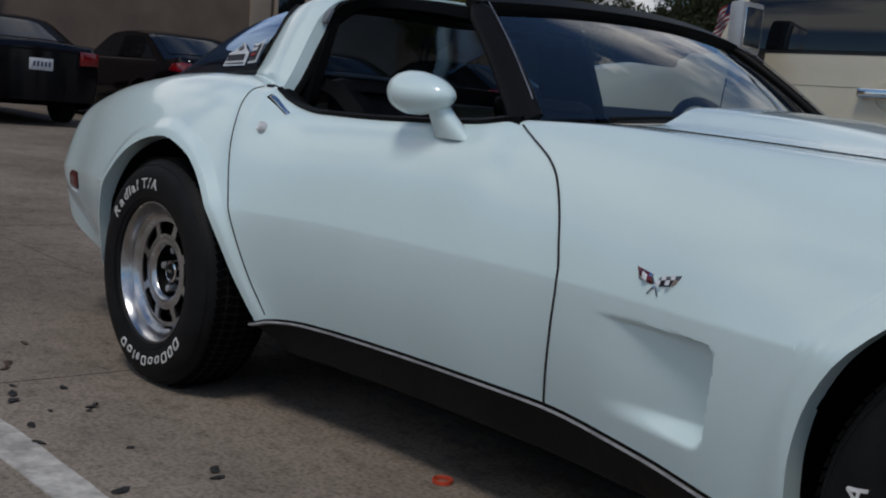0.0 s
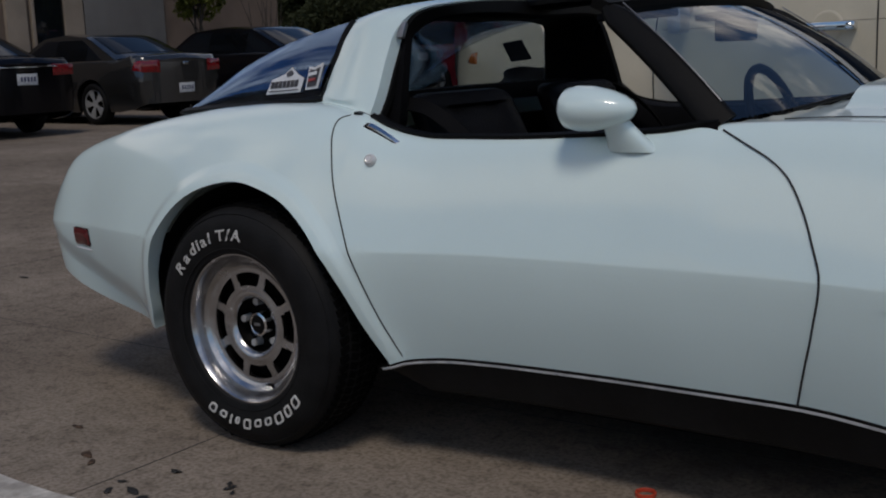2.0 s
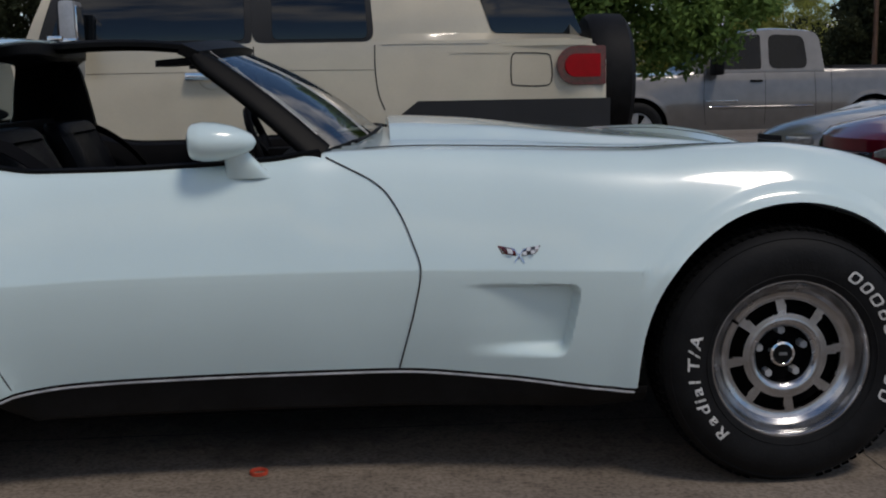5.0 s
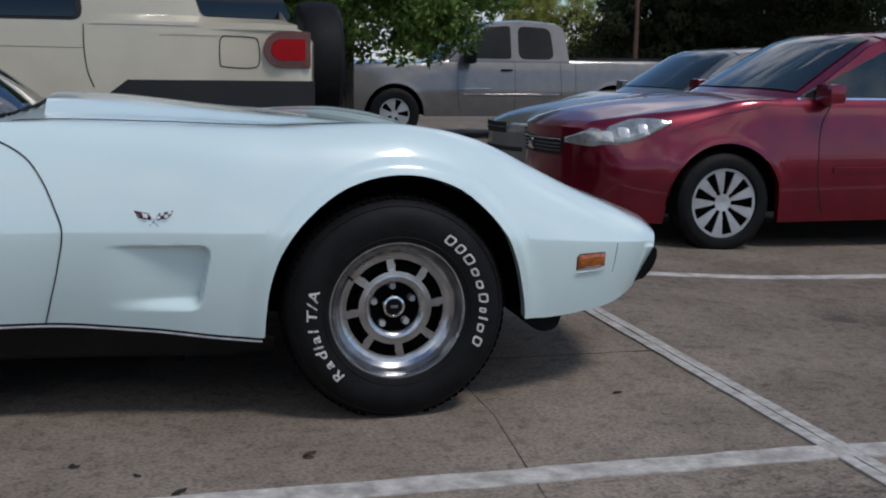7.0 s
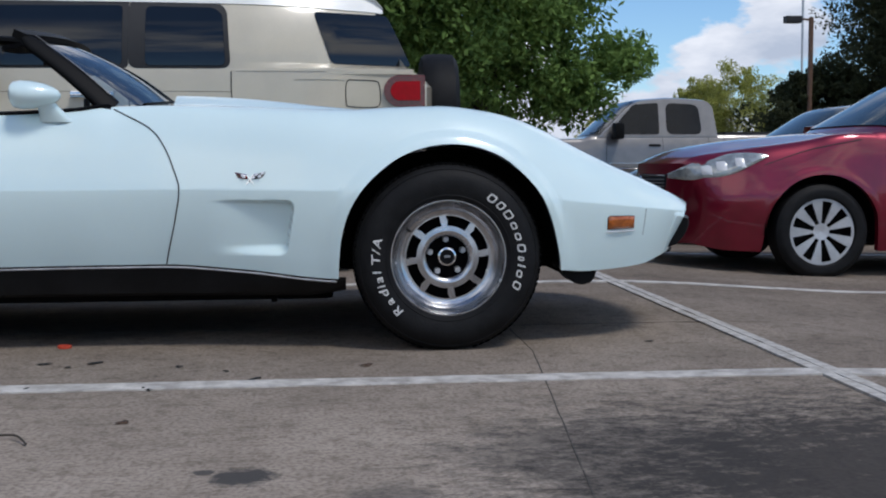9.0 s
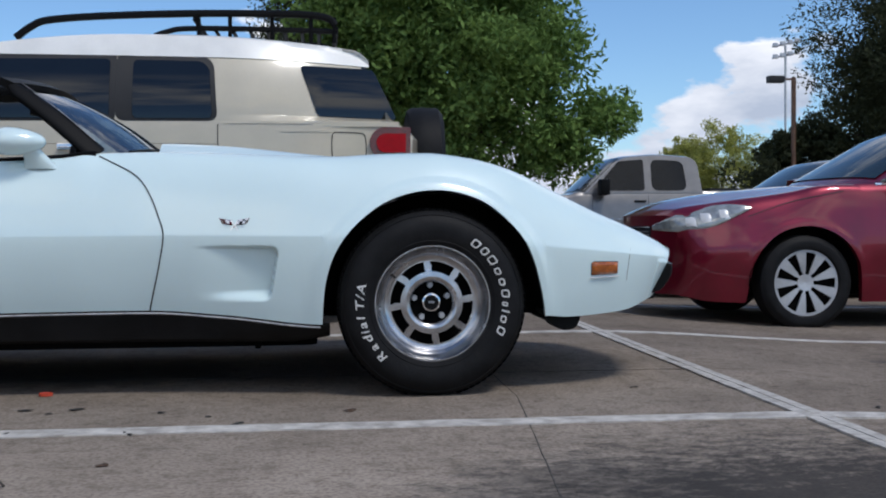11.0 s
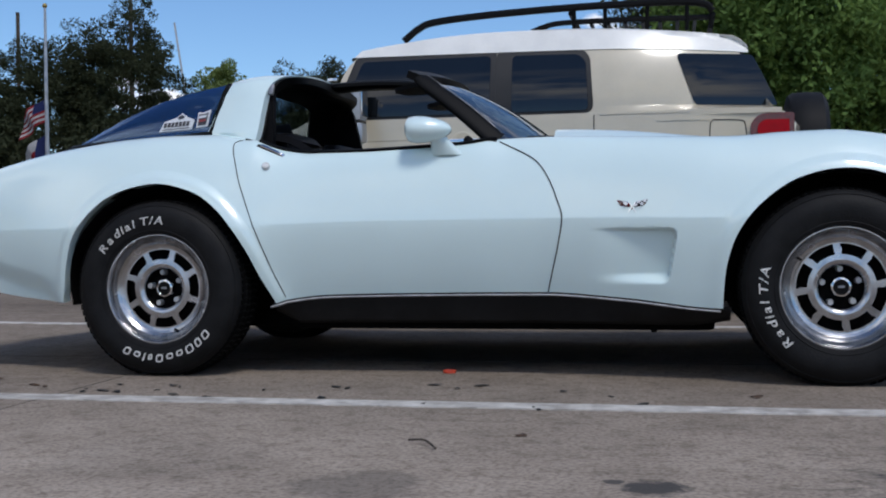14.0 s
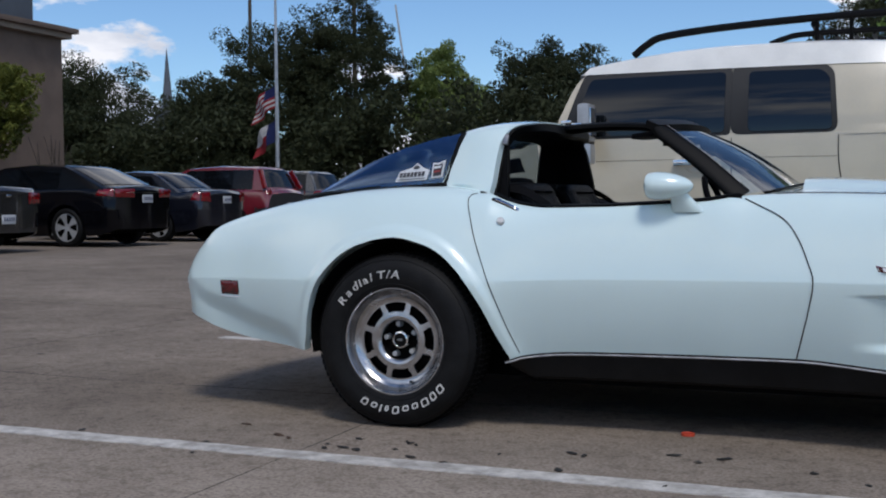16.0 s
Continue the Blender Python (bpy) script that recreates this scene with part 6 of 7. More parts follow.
    # seams and handles
    for sgn in (-1, 1):
        for line in P.get("seams", ()):
            part("door_seam", body.seam(line, 0.006, sgn, 24, 0.005), GAP, car)
        for hx, hz in P.get("handles", ()):
            p = body.spot(hx, hz, 0.018, sgn)
            part("door_handle", boxed(p, (0.19, 0.024, 0.032), 0.010), P.get("handle_mat", paint), car)
        if "mirror" in P:
            mx, my, mz, s1, s2, s3 = P["mirror"]
            bm = boxed((mx, sgn * (yb + my), mz), (s1, s2, s3), 0.35 * min(s1, s2, s3))
            box(bm, (mx, sgn * (yb + 0.02), mz - 0.05), (0.06, 0.12, 0.05), 0.01)
            part("door_mirror", bm, P.get("mirror_mat", paint), car)
        for quad, mm, off in P.get("side_bits", ()):
            part(SIDE_NAMES.get(mm.name, "trim"), body.patch(quad, off, sgn), mm, car)
        for quad, mm, off, front in P.get("end_bits", ()):
            q = [(sgn * y, z) for y, z in quad]
            part(SIDE_NAMES.get(mm.name, "trim"), body.end_patch(front, q, off), mm, car)
        if P.get("belt_trim"):
            part("belt_trim", rail([(x, sgn * (yw(belt + 0.01) + 0.006), belt + 0.008) for x in np.linspace(xd + 0.35, xa - 0.25, 20)], 0.014, 0.012, (0, sgn, 0.2)), P["belt_trim"], car)
    for quad, mm, off, front in P.get("mid_bits", ()):
        part(SIDE_NAMES.get(mm.name, "trim"), body.end_patch(front, quad, off), mm, car)
    if P.get("plate"):
        z = P["plate"]
        pl = part("number_plate", body.end_patch(False, [(-0.155, z - 0.075), (0.155, z - 0.075), (0.155, z + 0.075), (-0.155, z + 0.075)], 0.014), PLATE, car)
        for k in range(5):
            y = -0.105 + k * 0.05
            part("plate_bar", body.end_patch(False, [(y - 0.016, z - 0.03), (y + 0.016, z - 0.03), (y + 0.016, z + 0.035), (y - 0.016, z + 0.035)], 0.018, 2, 2, 0.003), PLATE_INK, pl)
    ub = boxed(((x0 + x1) / 2, 0, low + 0.12), (L - 0.9, W - 0.5, 0.16), 0.03)
    part("underbody", ub, UNDER, car)
    for cx in (0, wb):
        for sgn in (-1, 1):
            road_wheel(car, (cx, sgn * (h - 0.125), wr), sgn, wr, P["rim"], P.get("tw", 0.21), P["spokes"], P.get("rim_mat", SILVER_RIM))
            bm = bmesh.new()
            rows = []
            for a in np.linspace(-0.05, math.pi + 0.05, 18):
                rows.append([bm.verts.new((cx + (ar + 0.01) * math.cos(a), sgn * y, wr + (ar + 0.01) * math.sin(a))) for y in (h - 0.04, h - 0.35)])
            grid_faces(bm, rows)
            bm.faces.new([rw[1] for rw in rows])
            part("wheel_well", bm, UNDER, car)
    return car, body, yw


def side_plate(outline, off, thick, yw, sgn, n=14):
    """A thin pane that follows a cabin side's curve; the outline is in x and z."""
    zs = [p[1] for p in outline]
    lo, hi = min(zs), max(zs)
    marks = sorted(set([round(z, 4) for z in zs] + [round(lo + (hi - lo) * k / n, 4) for k in range(n + 1)]))
    bm = bmesh.new()
    rows = []
    for z in marks:
        zz = min(max(z, lo + 1e-4), hi - 1e-4)
        hit = [a[0] + (b[0] - a[0]) * (zz - a[1]) / (b[1] - a[1]) for a, b in zip(outline, outline[1:] + outline[:1]) if (a[1] - zz) * (b[1] - zz) < 0]
        if len(hit) < 2:
            continue
        xl, xr = min(hit), max(hit)
        xs_ = [xl + 0.002] + [xl + (xr - xl) * k / 10 for k in range(1, 10)] + [xr - 0.002]
        row = [(xl, yw(zz, xl) + off - 0.004)] + [(x, yw(zz, x) + off + thick) for x in xs_] + [(xr, yw(zz, xr) + off - 0.004)]
        rows.append([bm.verts.new((x, sgn * q, zz)) for x, q in row])
    grid_faces(bm, rows)
    bmesh.ops.recalc_face_normals(bm, faces=bm.faces)
    return bm


def grow(poly, d):
    """An outline moved outward by about d."""
    c = np.mean(np.array(poly), 0)
    out = []
    for p in poly:
        out.append((p[0] + d * (1 if p[0] > c[0] else -1), p[1] + d * (1 if p[1] > c[1] else -1)))
    return out


SIDE_NAMES = {"red_lens": "tail_lamp", "deep_red_tail_lens": "tail_lamp", "dark_red_lens": "tail_lamp", "headlamp_lens": "headlamp", "amber_lens": "marker_lamp", "chrome": "chrome_trim", "panel_gap_black": "grille", "black_trim": "trim", "dark_grey_plastic": "trim_panel", "machined_aluminium": "trim", "sticker_white": "lamp_lens"}


def facing_west(x_rear_axle, y_mid):
    """A pose for a car whose front looks to -x."""
    return pose(x_rear_axle, y_mid, ground_z(x_rear_axle), 0, 0, 180)


# boxy beige off-roader in the next stall
fj, fj_body, fj_yw = build_car("offroader", "boxy beige off-road wagon with a white roof and black roof rack", facing_west(1.93, 3.14), dict(
    L=4.26, W=1.90, H=1.845, wb=2.69, fo=0.84, wr=0.385, low=0.50, belt=1.265, deck=1.262, hood_f=1.17, hood_r=1.25, tail_w=0.95,
    cabin=(2.30, 2.06, -0.41, -0.69), brow=0.085, brow_rear=0.09, wrap=0.04, cab_y=(0.935, 0.735), curve=2.0, crown=-0.03, tail_top=0.93, narrow=(0.47, 0.50), shoulder=0.985, paint=BEIGE, roof_mat=ROOF_WHITE, arch=0.47,
    windows=[[(1.13, 1.285), (2.10, 1.285), (1.985, 1.655), (1.13, 1.66)], [(0.508, 1.285), (0.995, 1.285), (0.995, 1.655), (0.575, 1.648), (0.525, 1.60)], [(-0.655, 1.30), (-0.14, 1.305), (-0.026, 1.635), (-0.50, 1.632)]],
    seams=[[(0.475, 1.25), (0.475, 1.12), (0.46, 1.0), (0.43, 0.92)], [(1.09, 1.25), (1.09, 0.9), (1.09, 0.62)], [(2.12, 1.25), (2.15, 0.95), (2.14, 0.62)], [(-0.245, 1.20), (-0.40, 1.195), (-0.435, 1.17), (-0.44, 1.06), (-0.40, 1.03), (-0.25, 1.035), (-0.228, 1.06), (-0.228, 1.17), (-0.245, 1.20)]],
    rim=0.22, tw=0.27, spokes=(6, 0.7), flare=0.0,
    side_bits=[([(3.30, 0.98), (3.40, 0.98), (3.40, 1.06), (3.30, 1.06)], AMBER, 0.012)],
    end_bits=[([(0.45, 0.9), (0.62, 0.9), (0.62, 1.1), (0.45, 1.1)], CLEAR_LENS, 0.02, True)],
    mid_bits=[([(-0.42, 0.88), (0.42, 0.88), (0.42, 1.1), (-0.42, 1.1)], GAP, 0.012, True)]))
tagged(fj, category="off-road car")
for sgn in (-1, 1):
    # black door frames round the front and rear windows
    part("window_surround", side_plate(rounded([(0.475, 1.268), (1.098, 1.268), (1.098, 1.705), (0.58, 1.70), (0.50, 1.64)], 0.06), 0.0, 0.003, fj_yw, sgn), DARK_PLASTIC, fj)
    part("window_surround", side_plate(rounded([(1.095, 1.268), (2.17, 1.268), (2.03, 1.69), (1.095, 1.705)], 0.03), 0.0, 0.003, fj_yw, sgn), DARK_PLASTIC, fj)
    # wheel arch cladding and sill
    for cx, back in ((0.0, -0.74), (2.69, 2.69 - 0.62)):
        arc = [(cx + 0.46 * math.cos(a), 0.385 + 0.46 * math.sin(a)) for a in np.linspace(math.pi - 0.30, 0.30, 18)]
        out_ = [(back, 0.52), (back, 0.962)] if cx < 1 else [(back, 0.60), (cx - 0.47, 0.80), (cx - 0.26, 0.962)]
        part("arch_cladding", plate(out_ + [(cx + 0.26, 0.962), (cx + 0.47, 0.80), (cx + 0.62, 0.60), (cx + 0.60, 0.52)] + arc[::-1], 0.05, lambda u, v, d, s=sgn: (u, s * (0.915 + d), v)), DARK_PLASTIC, fj, "black plastic wheel arch cladding")
    part("side_step", boxed((1.35, sgn * 0.93, 0.47), (1.75, 0.09, 0.07), 0.025), DARK_PLASTIC, fj)
    # tail lamp: round at its front end, cut off flat at the car's rear corner
    def lamp_outline(x_back, x_front, low_, high):
        r_, zc = (high - low_) / 2, (high + low_) / 2
        return [(x_back, low_)] + [(x_front - r_ + r_ * math.cos(a), zc + r_ * math.sin(a)) for a in np.linspace(-math.pi / 2, math.pi / 2, 15)] + [(x_back, high)]
    lamp_ = part("tail_lamp", plate(lamp_outline(-0.715, -0.478, 1.046, 1.216), 0.080, lambda u, v, d, s=sgn: (u, s * (0.885 + d), v), 0.026), RED_LENS, fj, "rounded red tail lamp")
    part("lamp_surround", plate(lamp_outline(-0.720, -0.462, 1.030, 1.232), 0.066, lambda u, v, d, s=sgn: (u, s * (0.885 + d), v), 0.006), DARK_RED_LENS, lamp_)
    # chrome pull handle over a round finger recess, with its lock at the rear end
    hp = fj_body.spot(1.305, 1.105, 0.0, sgn)
    bm = revolve([(0, 0.0012), (0.030, 0.0014), (0.050, 0.0022), (0.060, 0.0036), (0.066, 0.0032), (0.072, 0.0003)], 32)
    bmesh.ops.transform(bm, matrix=Matrix.Translation(hp) @ Matrix.Diagonal((1, sgn, 1, 1)), verts=bm.verts)
    bmesh.ops.recalc_face_normals(bm, faces=bm.faces)
    part("handle_recess", bm, BEIGE, fj, "round pressed finger recess")
    handle_ = part("door_handle", boxed(fj_body.spot(1.305, 1.105, 0.034, sgn), (0.26, 0.026, 0.041), 0.0125), CHROME, fj, "chrome pull handle")
    for hx in (1.193, 1.417):
        part("handle_foot", boxed(fj_body.spot(hx, 1.105, 0.012, sgn), (0.036, 0.036, 0.038), 0.008), CHROME, handle_)
    bm = revolve([(0, 0.0025), (0.008, 0.003), (0.010, 0.0015), (0.014, 0.002), (0.0155, 0.0)], 20)
    bmesh.ops.transform(bm, matrix=Matrix.Translation(fj_body.spot(1.20, 1.105, 0.0475, sgn)) @ Matrix.Diagonal((1, sgn, 1, 1)), verts=bm.verts)
    bmesh.ops.recalc_face_normals(bm, faces=bm.faces)
    part("lock_cylinder", bm, CHROME, handle_)
    # chrome-faced mirrors
    mir = part("door_mirror", boxed((1.945, sgn * 1.12, 1.36), (0.08, 0.17, 0.235), 0.03), SILVER_RIM, fj, "tall silver-capped door mirror")
    part("mirror_glass", boxed((1.902, sgn * 1.125, 1.36), (0.008, 0.13, 0.18), 0.003), CHROME, mir)
    part("mirror_shell", boxed((1.965, sgn * 1.10, 1.36), (0.075, 0.16, 0.22), 0.03), DARK_PLASTIC, mir)
    part("mirror_arm", boxed((1.97, sgn * 1.01, 1.24), (0.06, 0.16, 0.07), 0.02), DARK_PLASTIC, mir)
    part("mirror_base", boxed((1.93, sgn * 1.14, 1.165), (0.07, 0.12, 0.13), 0.028), GALV, mir)
    # roof rack rails
    top = smooth_path([(1.76, 1.80), (1.66, 1.875), (1.55, 1.915), (1.2, 1.945), (0.6, 1.968), (0.0, 1.97), (-0.20, 1.95), (-0.26, 1.90)], 40)
    part("rack_rail", tube([(x, sgn * 0.62, z + 0.02) for x, z in top], 0.024), BLACK_TRIM, fj, "black roof rack rail")
    part("rack_rail", tube(smooth_path([(0.90, sgn * 0.60, 1.845), (0.82, sgn * 0.60, 1.872), (0.70, sgn * 0.60, 1.893), (0.3, sgn * 0.60, 1.895), (-0.27, sgn * 0.60, 1.885)], 20), 0.018), BLACK_TRIM, fj)
    for x in (0.62, 0.42, 0.15, -0.1, -0.25):
        part("rack_post", tube([(x, sgn * 0.60, 1.81), (x, sgn * 0.615, 1.975)], 0.014), BLACK_TRIM, fj)
for sgn in (-1, 1):
    part("door_line", fj_body.seam([(2.1, 1.125), (1.0, 1.128), (0.47, 1.125)], 0.0022, sgn, 24, 0.002), DARK_PLASTIC, fj)
    for line in ([(0.44, 1.258), (0.2, 1.259), (-0.11, 1.257)], [(0.09, 1.207), (-0.05, 1.209), (-0.22, 1.206)]):
        part("body_crease", fj_body.seam(line, 0.014, sgn, 16, 0.008), BEIGE, fj)
bm = bmesh.new()
rows = []
drape = curve_of([(-0.482, 1.645), (0.5, 1.672), (2.06, 1.688)])
for x in [2.06] + list(np.linspace(2.0, -0.38, 30)) + [-0.425, -0.455, -0.472]:
    z = -0.06 * (x > 2.03) - 6.0 * max(0.0, -0.37 - x) ** 2 + 1.856 - 0.085 * max(0, (x - 1.05) / 0.95) ** 2 - 0.085 * max(0, (0.75 - x) / 1.15) ** 1.7
    flank = [(fj_yw(k, x) + 0.007, k) for k in (drape(x) + (z - 0.035 - drape(x)) * q for q in (0, 0.02, 0.25, 0.5, 0.75, 1))]
    flank[0] = (flank[0][0] - 0.012, flank[0][1])
    rows.append([bm.verts.new((x, -q, k)) for q, k in flank] + [bm.verts.new((x, y * (1 - 0.10 * max(0, 0.42 - x) ** 2), z - 0.018 * (abs(y) / 0.7) ** 4)) for y in (-0.70, -0.66, -0.55, -0.3, 0, 0.3, 0.55, 0.66, 0.70)] + [bm.verts.new((x, q, k)) for q, k in flank[::-1]])
grid_faces(bm, rows)
bmesh.ops.recalc_face_normals(bm, faces=bm.faces)
part("roof_panel", bm, ROOF_WHITE, fj)
for x in np.linspace(0.62, -0.26, 9):
    part("rack_bar", tube([(x, -0.6, 1.88), (x, 0.6, 1.88)], 0.013), BLACK_TRIM, fj)
part("rack_bar", tube([(0.64, -0.62, 1.95), (0.64, 0.62, 1.95)], 0.018), BLACK_TRIM, fj)
part("rack_bar", tube([(-0.26, -0.62, 1.90), (-0.26, 0.62, 1.90)], 0.018), BLACK_TRIM, fj)
part("rear_bumper", boxed((-0.80, 0, 0.66), (0.20, 1.80, 0.22), 0.05), DARK_PLASTIC, fj, "dark plastic rear bumper")
spare = part("spare_wheel", revolve([(0.20, -0.10), (0.23, -0.125), (0.30, -0.13), (0.355, -0.12), (0.375, -0.09), (0.380, 0), (0.375, 0.09), (0.34, 0.12), (0.20, 0.11)], 64), RUBBER, fj, "spare tyre on the tailgate")
spare.matrix_basis = Matrix.Translation((-0.875, 0.12, 1.06)) @ pose(0, 0, 0, 0, 0, 90)
part("spare_cover", revolve([(0, -0.135), (0.20, -0.125), (0.23, -0.118)], 40), DARK_PLASTIC, spare)
part("hood_vent", boxed((2.62, 0.72, 1.235), (0.22, 0.16, 0.02), 0.006), BLACK_TRIM, fj)

# maroon sedan nose to nose with the stall row
maroon, maroon_body, _ = build_car("sedan", "maroon four-door sedan with silver hubcaps, parked facing the stalls", facing_west(8.06, 3.27), dict(
    L=4.62, W=1.80, H=1.475, wb=2.72, fo=0.80, wr=0.325, low=0.19, belt=0.985, deck=1.04, hood_f=0.87, hood_r=1.01, nose_drop=0.08,
    cabin=(2.46, 1.62, 0.30, -0.40), wrap=0.20, paint=MAROON, glass=GREEN_GLASS, pillars=(0.98, 0.1), front_gap=0.07, arch=0.385,
    seams=[[(1.98, 0.95), (2.06, 0.8), (2.07, 0.5), (2.0, 0.24)], [(0.95, 0.95), (0.95, 0.5), (0.94, 0.24)], [(3.10, 0.775), (2.8, 0.875), (2.45, 0.945)]],
    handles=[(1.12, 0.80), (0.12, 0.82)], mirror=(2.02, 0.09, 1.03, 0.12, 0.19, 0.13), belt_trim=CHROME,
    rim=0.225, spokes=(9, 0.54), rim_mat=mat("silver_hubcap", (0.55, 0.56, 0.57), 0.4, metal=0.4, var=0.1),
    mid_bits=[([(-0.36, 0.60), (0.36, 0.60), (0.38, 0.715), (-0.38, 0.715)], GAP, 0.010, True)] + [([(-0.36, z), (0.36, z), (0.36, z + 0.009), (-0.36, z + 0.009)], CHROME if z > 0.69 else ALU_DULL, 0.018, True) for z in (0.625, 0.648, 0.671, 0.70)] + [([(-0.045, 0.62), (0.045, 0.62), (0.045, 0.70), (-0.045, 0.70)], CHROME, 0.03, True), ([(-0.45, 0.28), (0.45, 0.28), (0.45, 0.38), (-0.45, 0.38)], GAP, 0.008, True)]))


def corner_lamp(body, sgn, xs, x_back, y_in, low, high, off, sink):
    """A swept lamp that wraps from the fender round to the nose."""
    bm = bmesh.new()
    rows = []
    w = body.cw(xs)
    for i in range(25):
        s = i / 24
        zl, zh = low(s), high(s)
        row = []
        for j in range(7):
            z = zl + (zh - zl) * j / 6
            o = off - (sink if i in (0, 24) or j in (0, 6) else 0)
            if s < 0.6:
                row.append(body.spot(x_back + (xs - 0.012 - x_back) * s / 0.6, z, o, sgn))
            else:
                y = w - 0.012 - (w - 0.012 - y_in) * (s - 0.6) / 0.4
                row.append(Vector((xs + body.bow(xs) * (1 - (y / w) ** 2) + o, sgn * y, z)))
        rows.append(row)
    for _ in range(4):  # round the corner
        rows = [rows[0]] + [[(a + 2 * b + c) / 4 for a, b, c in zip(*rows[i - 1:i + 2])] for i in range(1, 24)] + [rows[24]]
    rows = [[bm.verts.new(p) for p in row] for row in rows]
    grid_faces(bm, rows)
    bmesh.ops.recalc_face_normals(bm, faces=bm.faces)
    return bm


for sgn in (-1, 1):
    lamp_ = part("headlamp", corner_lamp(maroon_body, sgn, maroon_body.x1, 3.07, 0.40, curve_of([(0, 0.826), (0.15, 0.772), (0.35, 0.705), (0.6, 0.674), (1, 0.688)]), curve_of([(0, 0.842), (0.15, 0.856), (0.35, 0.845), (0.6, 0.795), (0.8, 0.755), (1, 0.72)]), 0.022, 0.012), CLEAR_LENS, maroon, "large swept clear headlamp")
    for x, z in ((3.25, 0.79), (3.36, 0.765), (3.45, 0.74)):
        part("lamp_reflector", maroon_body.patch([(x - 0.035, z - 0.035), (x + 0.035, z - 0.04), (x + 0.035, z + 0.03), (x - 0.035, z + 0.035)], 0.0255, sgn, 4, 4, 0.008), LOCK_SILVER, lamp_)
    part("rub_strip", maroon_body.seam([(1.96, 0.535), (1.5, 0.53), (0.98, 0.527)], 0.034, sgn, 24, 0.014), MAROON, maroon)
    part("rub_strip", maroon_body.seam([(0.92, 0.527), (0.7, 0.526), (0.45, 0.525)], 0.034, sgn, 14, 0.014), MAROON, maroon)
# silver sedan beyond it
build_car("sedan", "older silver-grey sedan parked beside the maroon one", facing_west(8.60, 6.15), dict(
    L=4.5, W=1.76, H=1.39, wb=2.65, fo=0.83, wr=0.31, low=0.19, belt=0.92, deck=0.96, hood_f=0.73, hood_r=0.93,
    cabin=(2.35, 1.62, 0.42, -0.25), wrap=0.18, paint=SILVER, glass=GREEN_GLASS, pillars=(0.98, 0.2),
    seams=[[(1.95, 0.9), (2.0, 0.5), (1.95, 0.24)], [(0.95, 0.9), (0.95, 0.24)]], handles=[(1.12, 0.76)], mirror=(1.98, 0.08, 0.98, 0.11, 0.17, 0.12), rim=0.2, spokes=(7, 0.7),
    side_bits=[([(3.12, 0.60), (3.42, 0.58), (3.41, 0.68), (3.18, 0.70)], CLEAR_LENS, 0.012)],
    end_bits=[([(0.32, 0.57), (0.6, 0.575), (0.6, 0.66), (0.34, 0.66)], CLEAR_LENS, 0.012, True)],
    mid_bits=[([(-0.28, 0.56), (0.28, 0.56), (0.29, 0.66), (-0.29, 0.66)], GAP, 0.010, True), ([(-0.28, 0.61), (0.28, 0.61), (0.28, 0.618), (-0.28, 0.618)], ALU_DULL, 0.016, True), ([(-0.5, 0.40), (0.5, 0.40), (0.5, 0.44), (-0.5, 0.44)], DARK_PLASTIC, 0.012, True)]))
# pewter pickup in the far row
truck, truck_body, _ = build_car("pickup_truck", "pewter extended-cab pickup truck parked beyond the tree", facing_west(9.1, 14.12), dict(
    L=5.85, W=2.03, H=1.90, wb=3.65, fo=0.99, wr=0.40, low=0.36, belt=1.24, deck=1.26, hood_f=1.14, hood_r=1.235, tail_w=0.96,
    cabin=(2.86, 2.16, 0.80, 0.68), brow=0.05, wrap=0.08, cab_y=(0.95, 0.80), paint=PEWTER, glass=ROW_GLASS, arch=0.47,
    windows=[rounded([(1.74, 1.27), (2.52, 1.27), (2.42, 1.48), (2.16, 1.76), (1.74, 1.79)], 0.05), rounded([(1.02, 1.27), (1.62, 1.27), (1.62, 1.79), (1.07, 1.76)], 0.12)],
    seams=[[(2.62, 1.22), (2.64, 0.8), (2.6, 0.44)], [(1.69, 1.22), (1.69, 0.44)], [(0.92, 1.22), (0.9, 0.44)], [(0.66, 1.24), (0.66, 0.44)]],
    handles=[(1.83, 1.09)], handle_mat=BLACK_TRIM, mirror=(2.48, 0.18, 1.32, 0.16, 0.28, 0.27), mirror_mat=BLACK_TRIM, rim=0.24, tw=0.26, spokes=(5, 0.7), category="pickup truck",
    side_bits=[([(0.95, 0.695), (2.55, 0.695), (2.55, 0.72), (0.95, 0.72)], CHROME, 0.012), ([(4.25, 0.85), (4.55, 0.84), (4.55, 1.05), (4.32, 1.06)], CLEAR_LENS, 0.012)],
    end_bits=[([(0.45, 0.85), (0.68, 0.85), (0.68, 1.02), (0.45, 1.02)], CLEAR_LENS, 0.012, True)],
    mid_bits=[([(-0.42, 0.72), (0.42, 0.72), (0.42, 1.02), (-0.42, 1.02)], GAP, 0.01, True)], bed=(0.60, -1.15)))
for k in range(9):
    p = truck_body.spot(2.58 - k * 0.055, 0.795, 0.008, 1)
    part("door_mark", boxed(p, (0.036, 0.008, 0.022), 0.002), CHROME, truck)


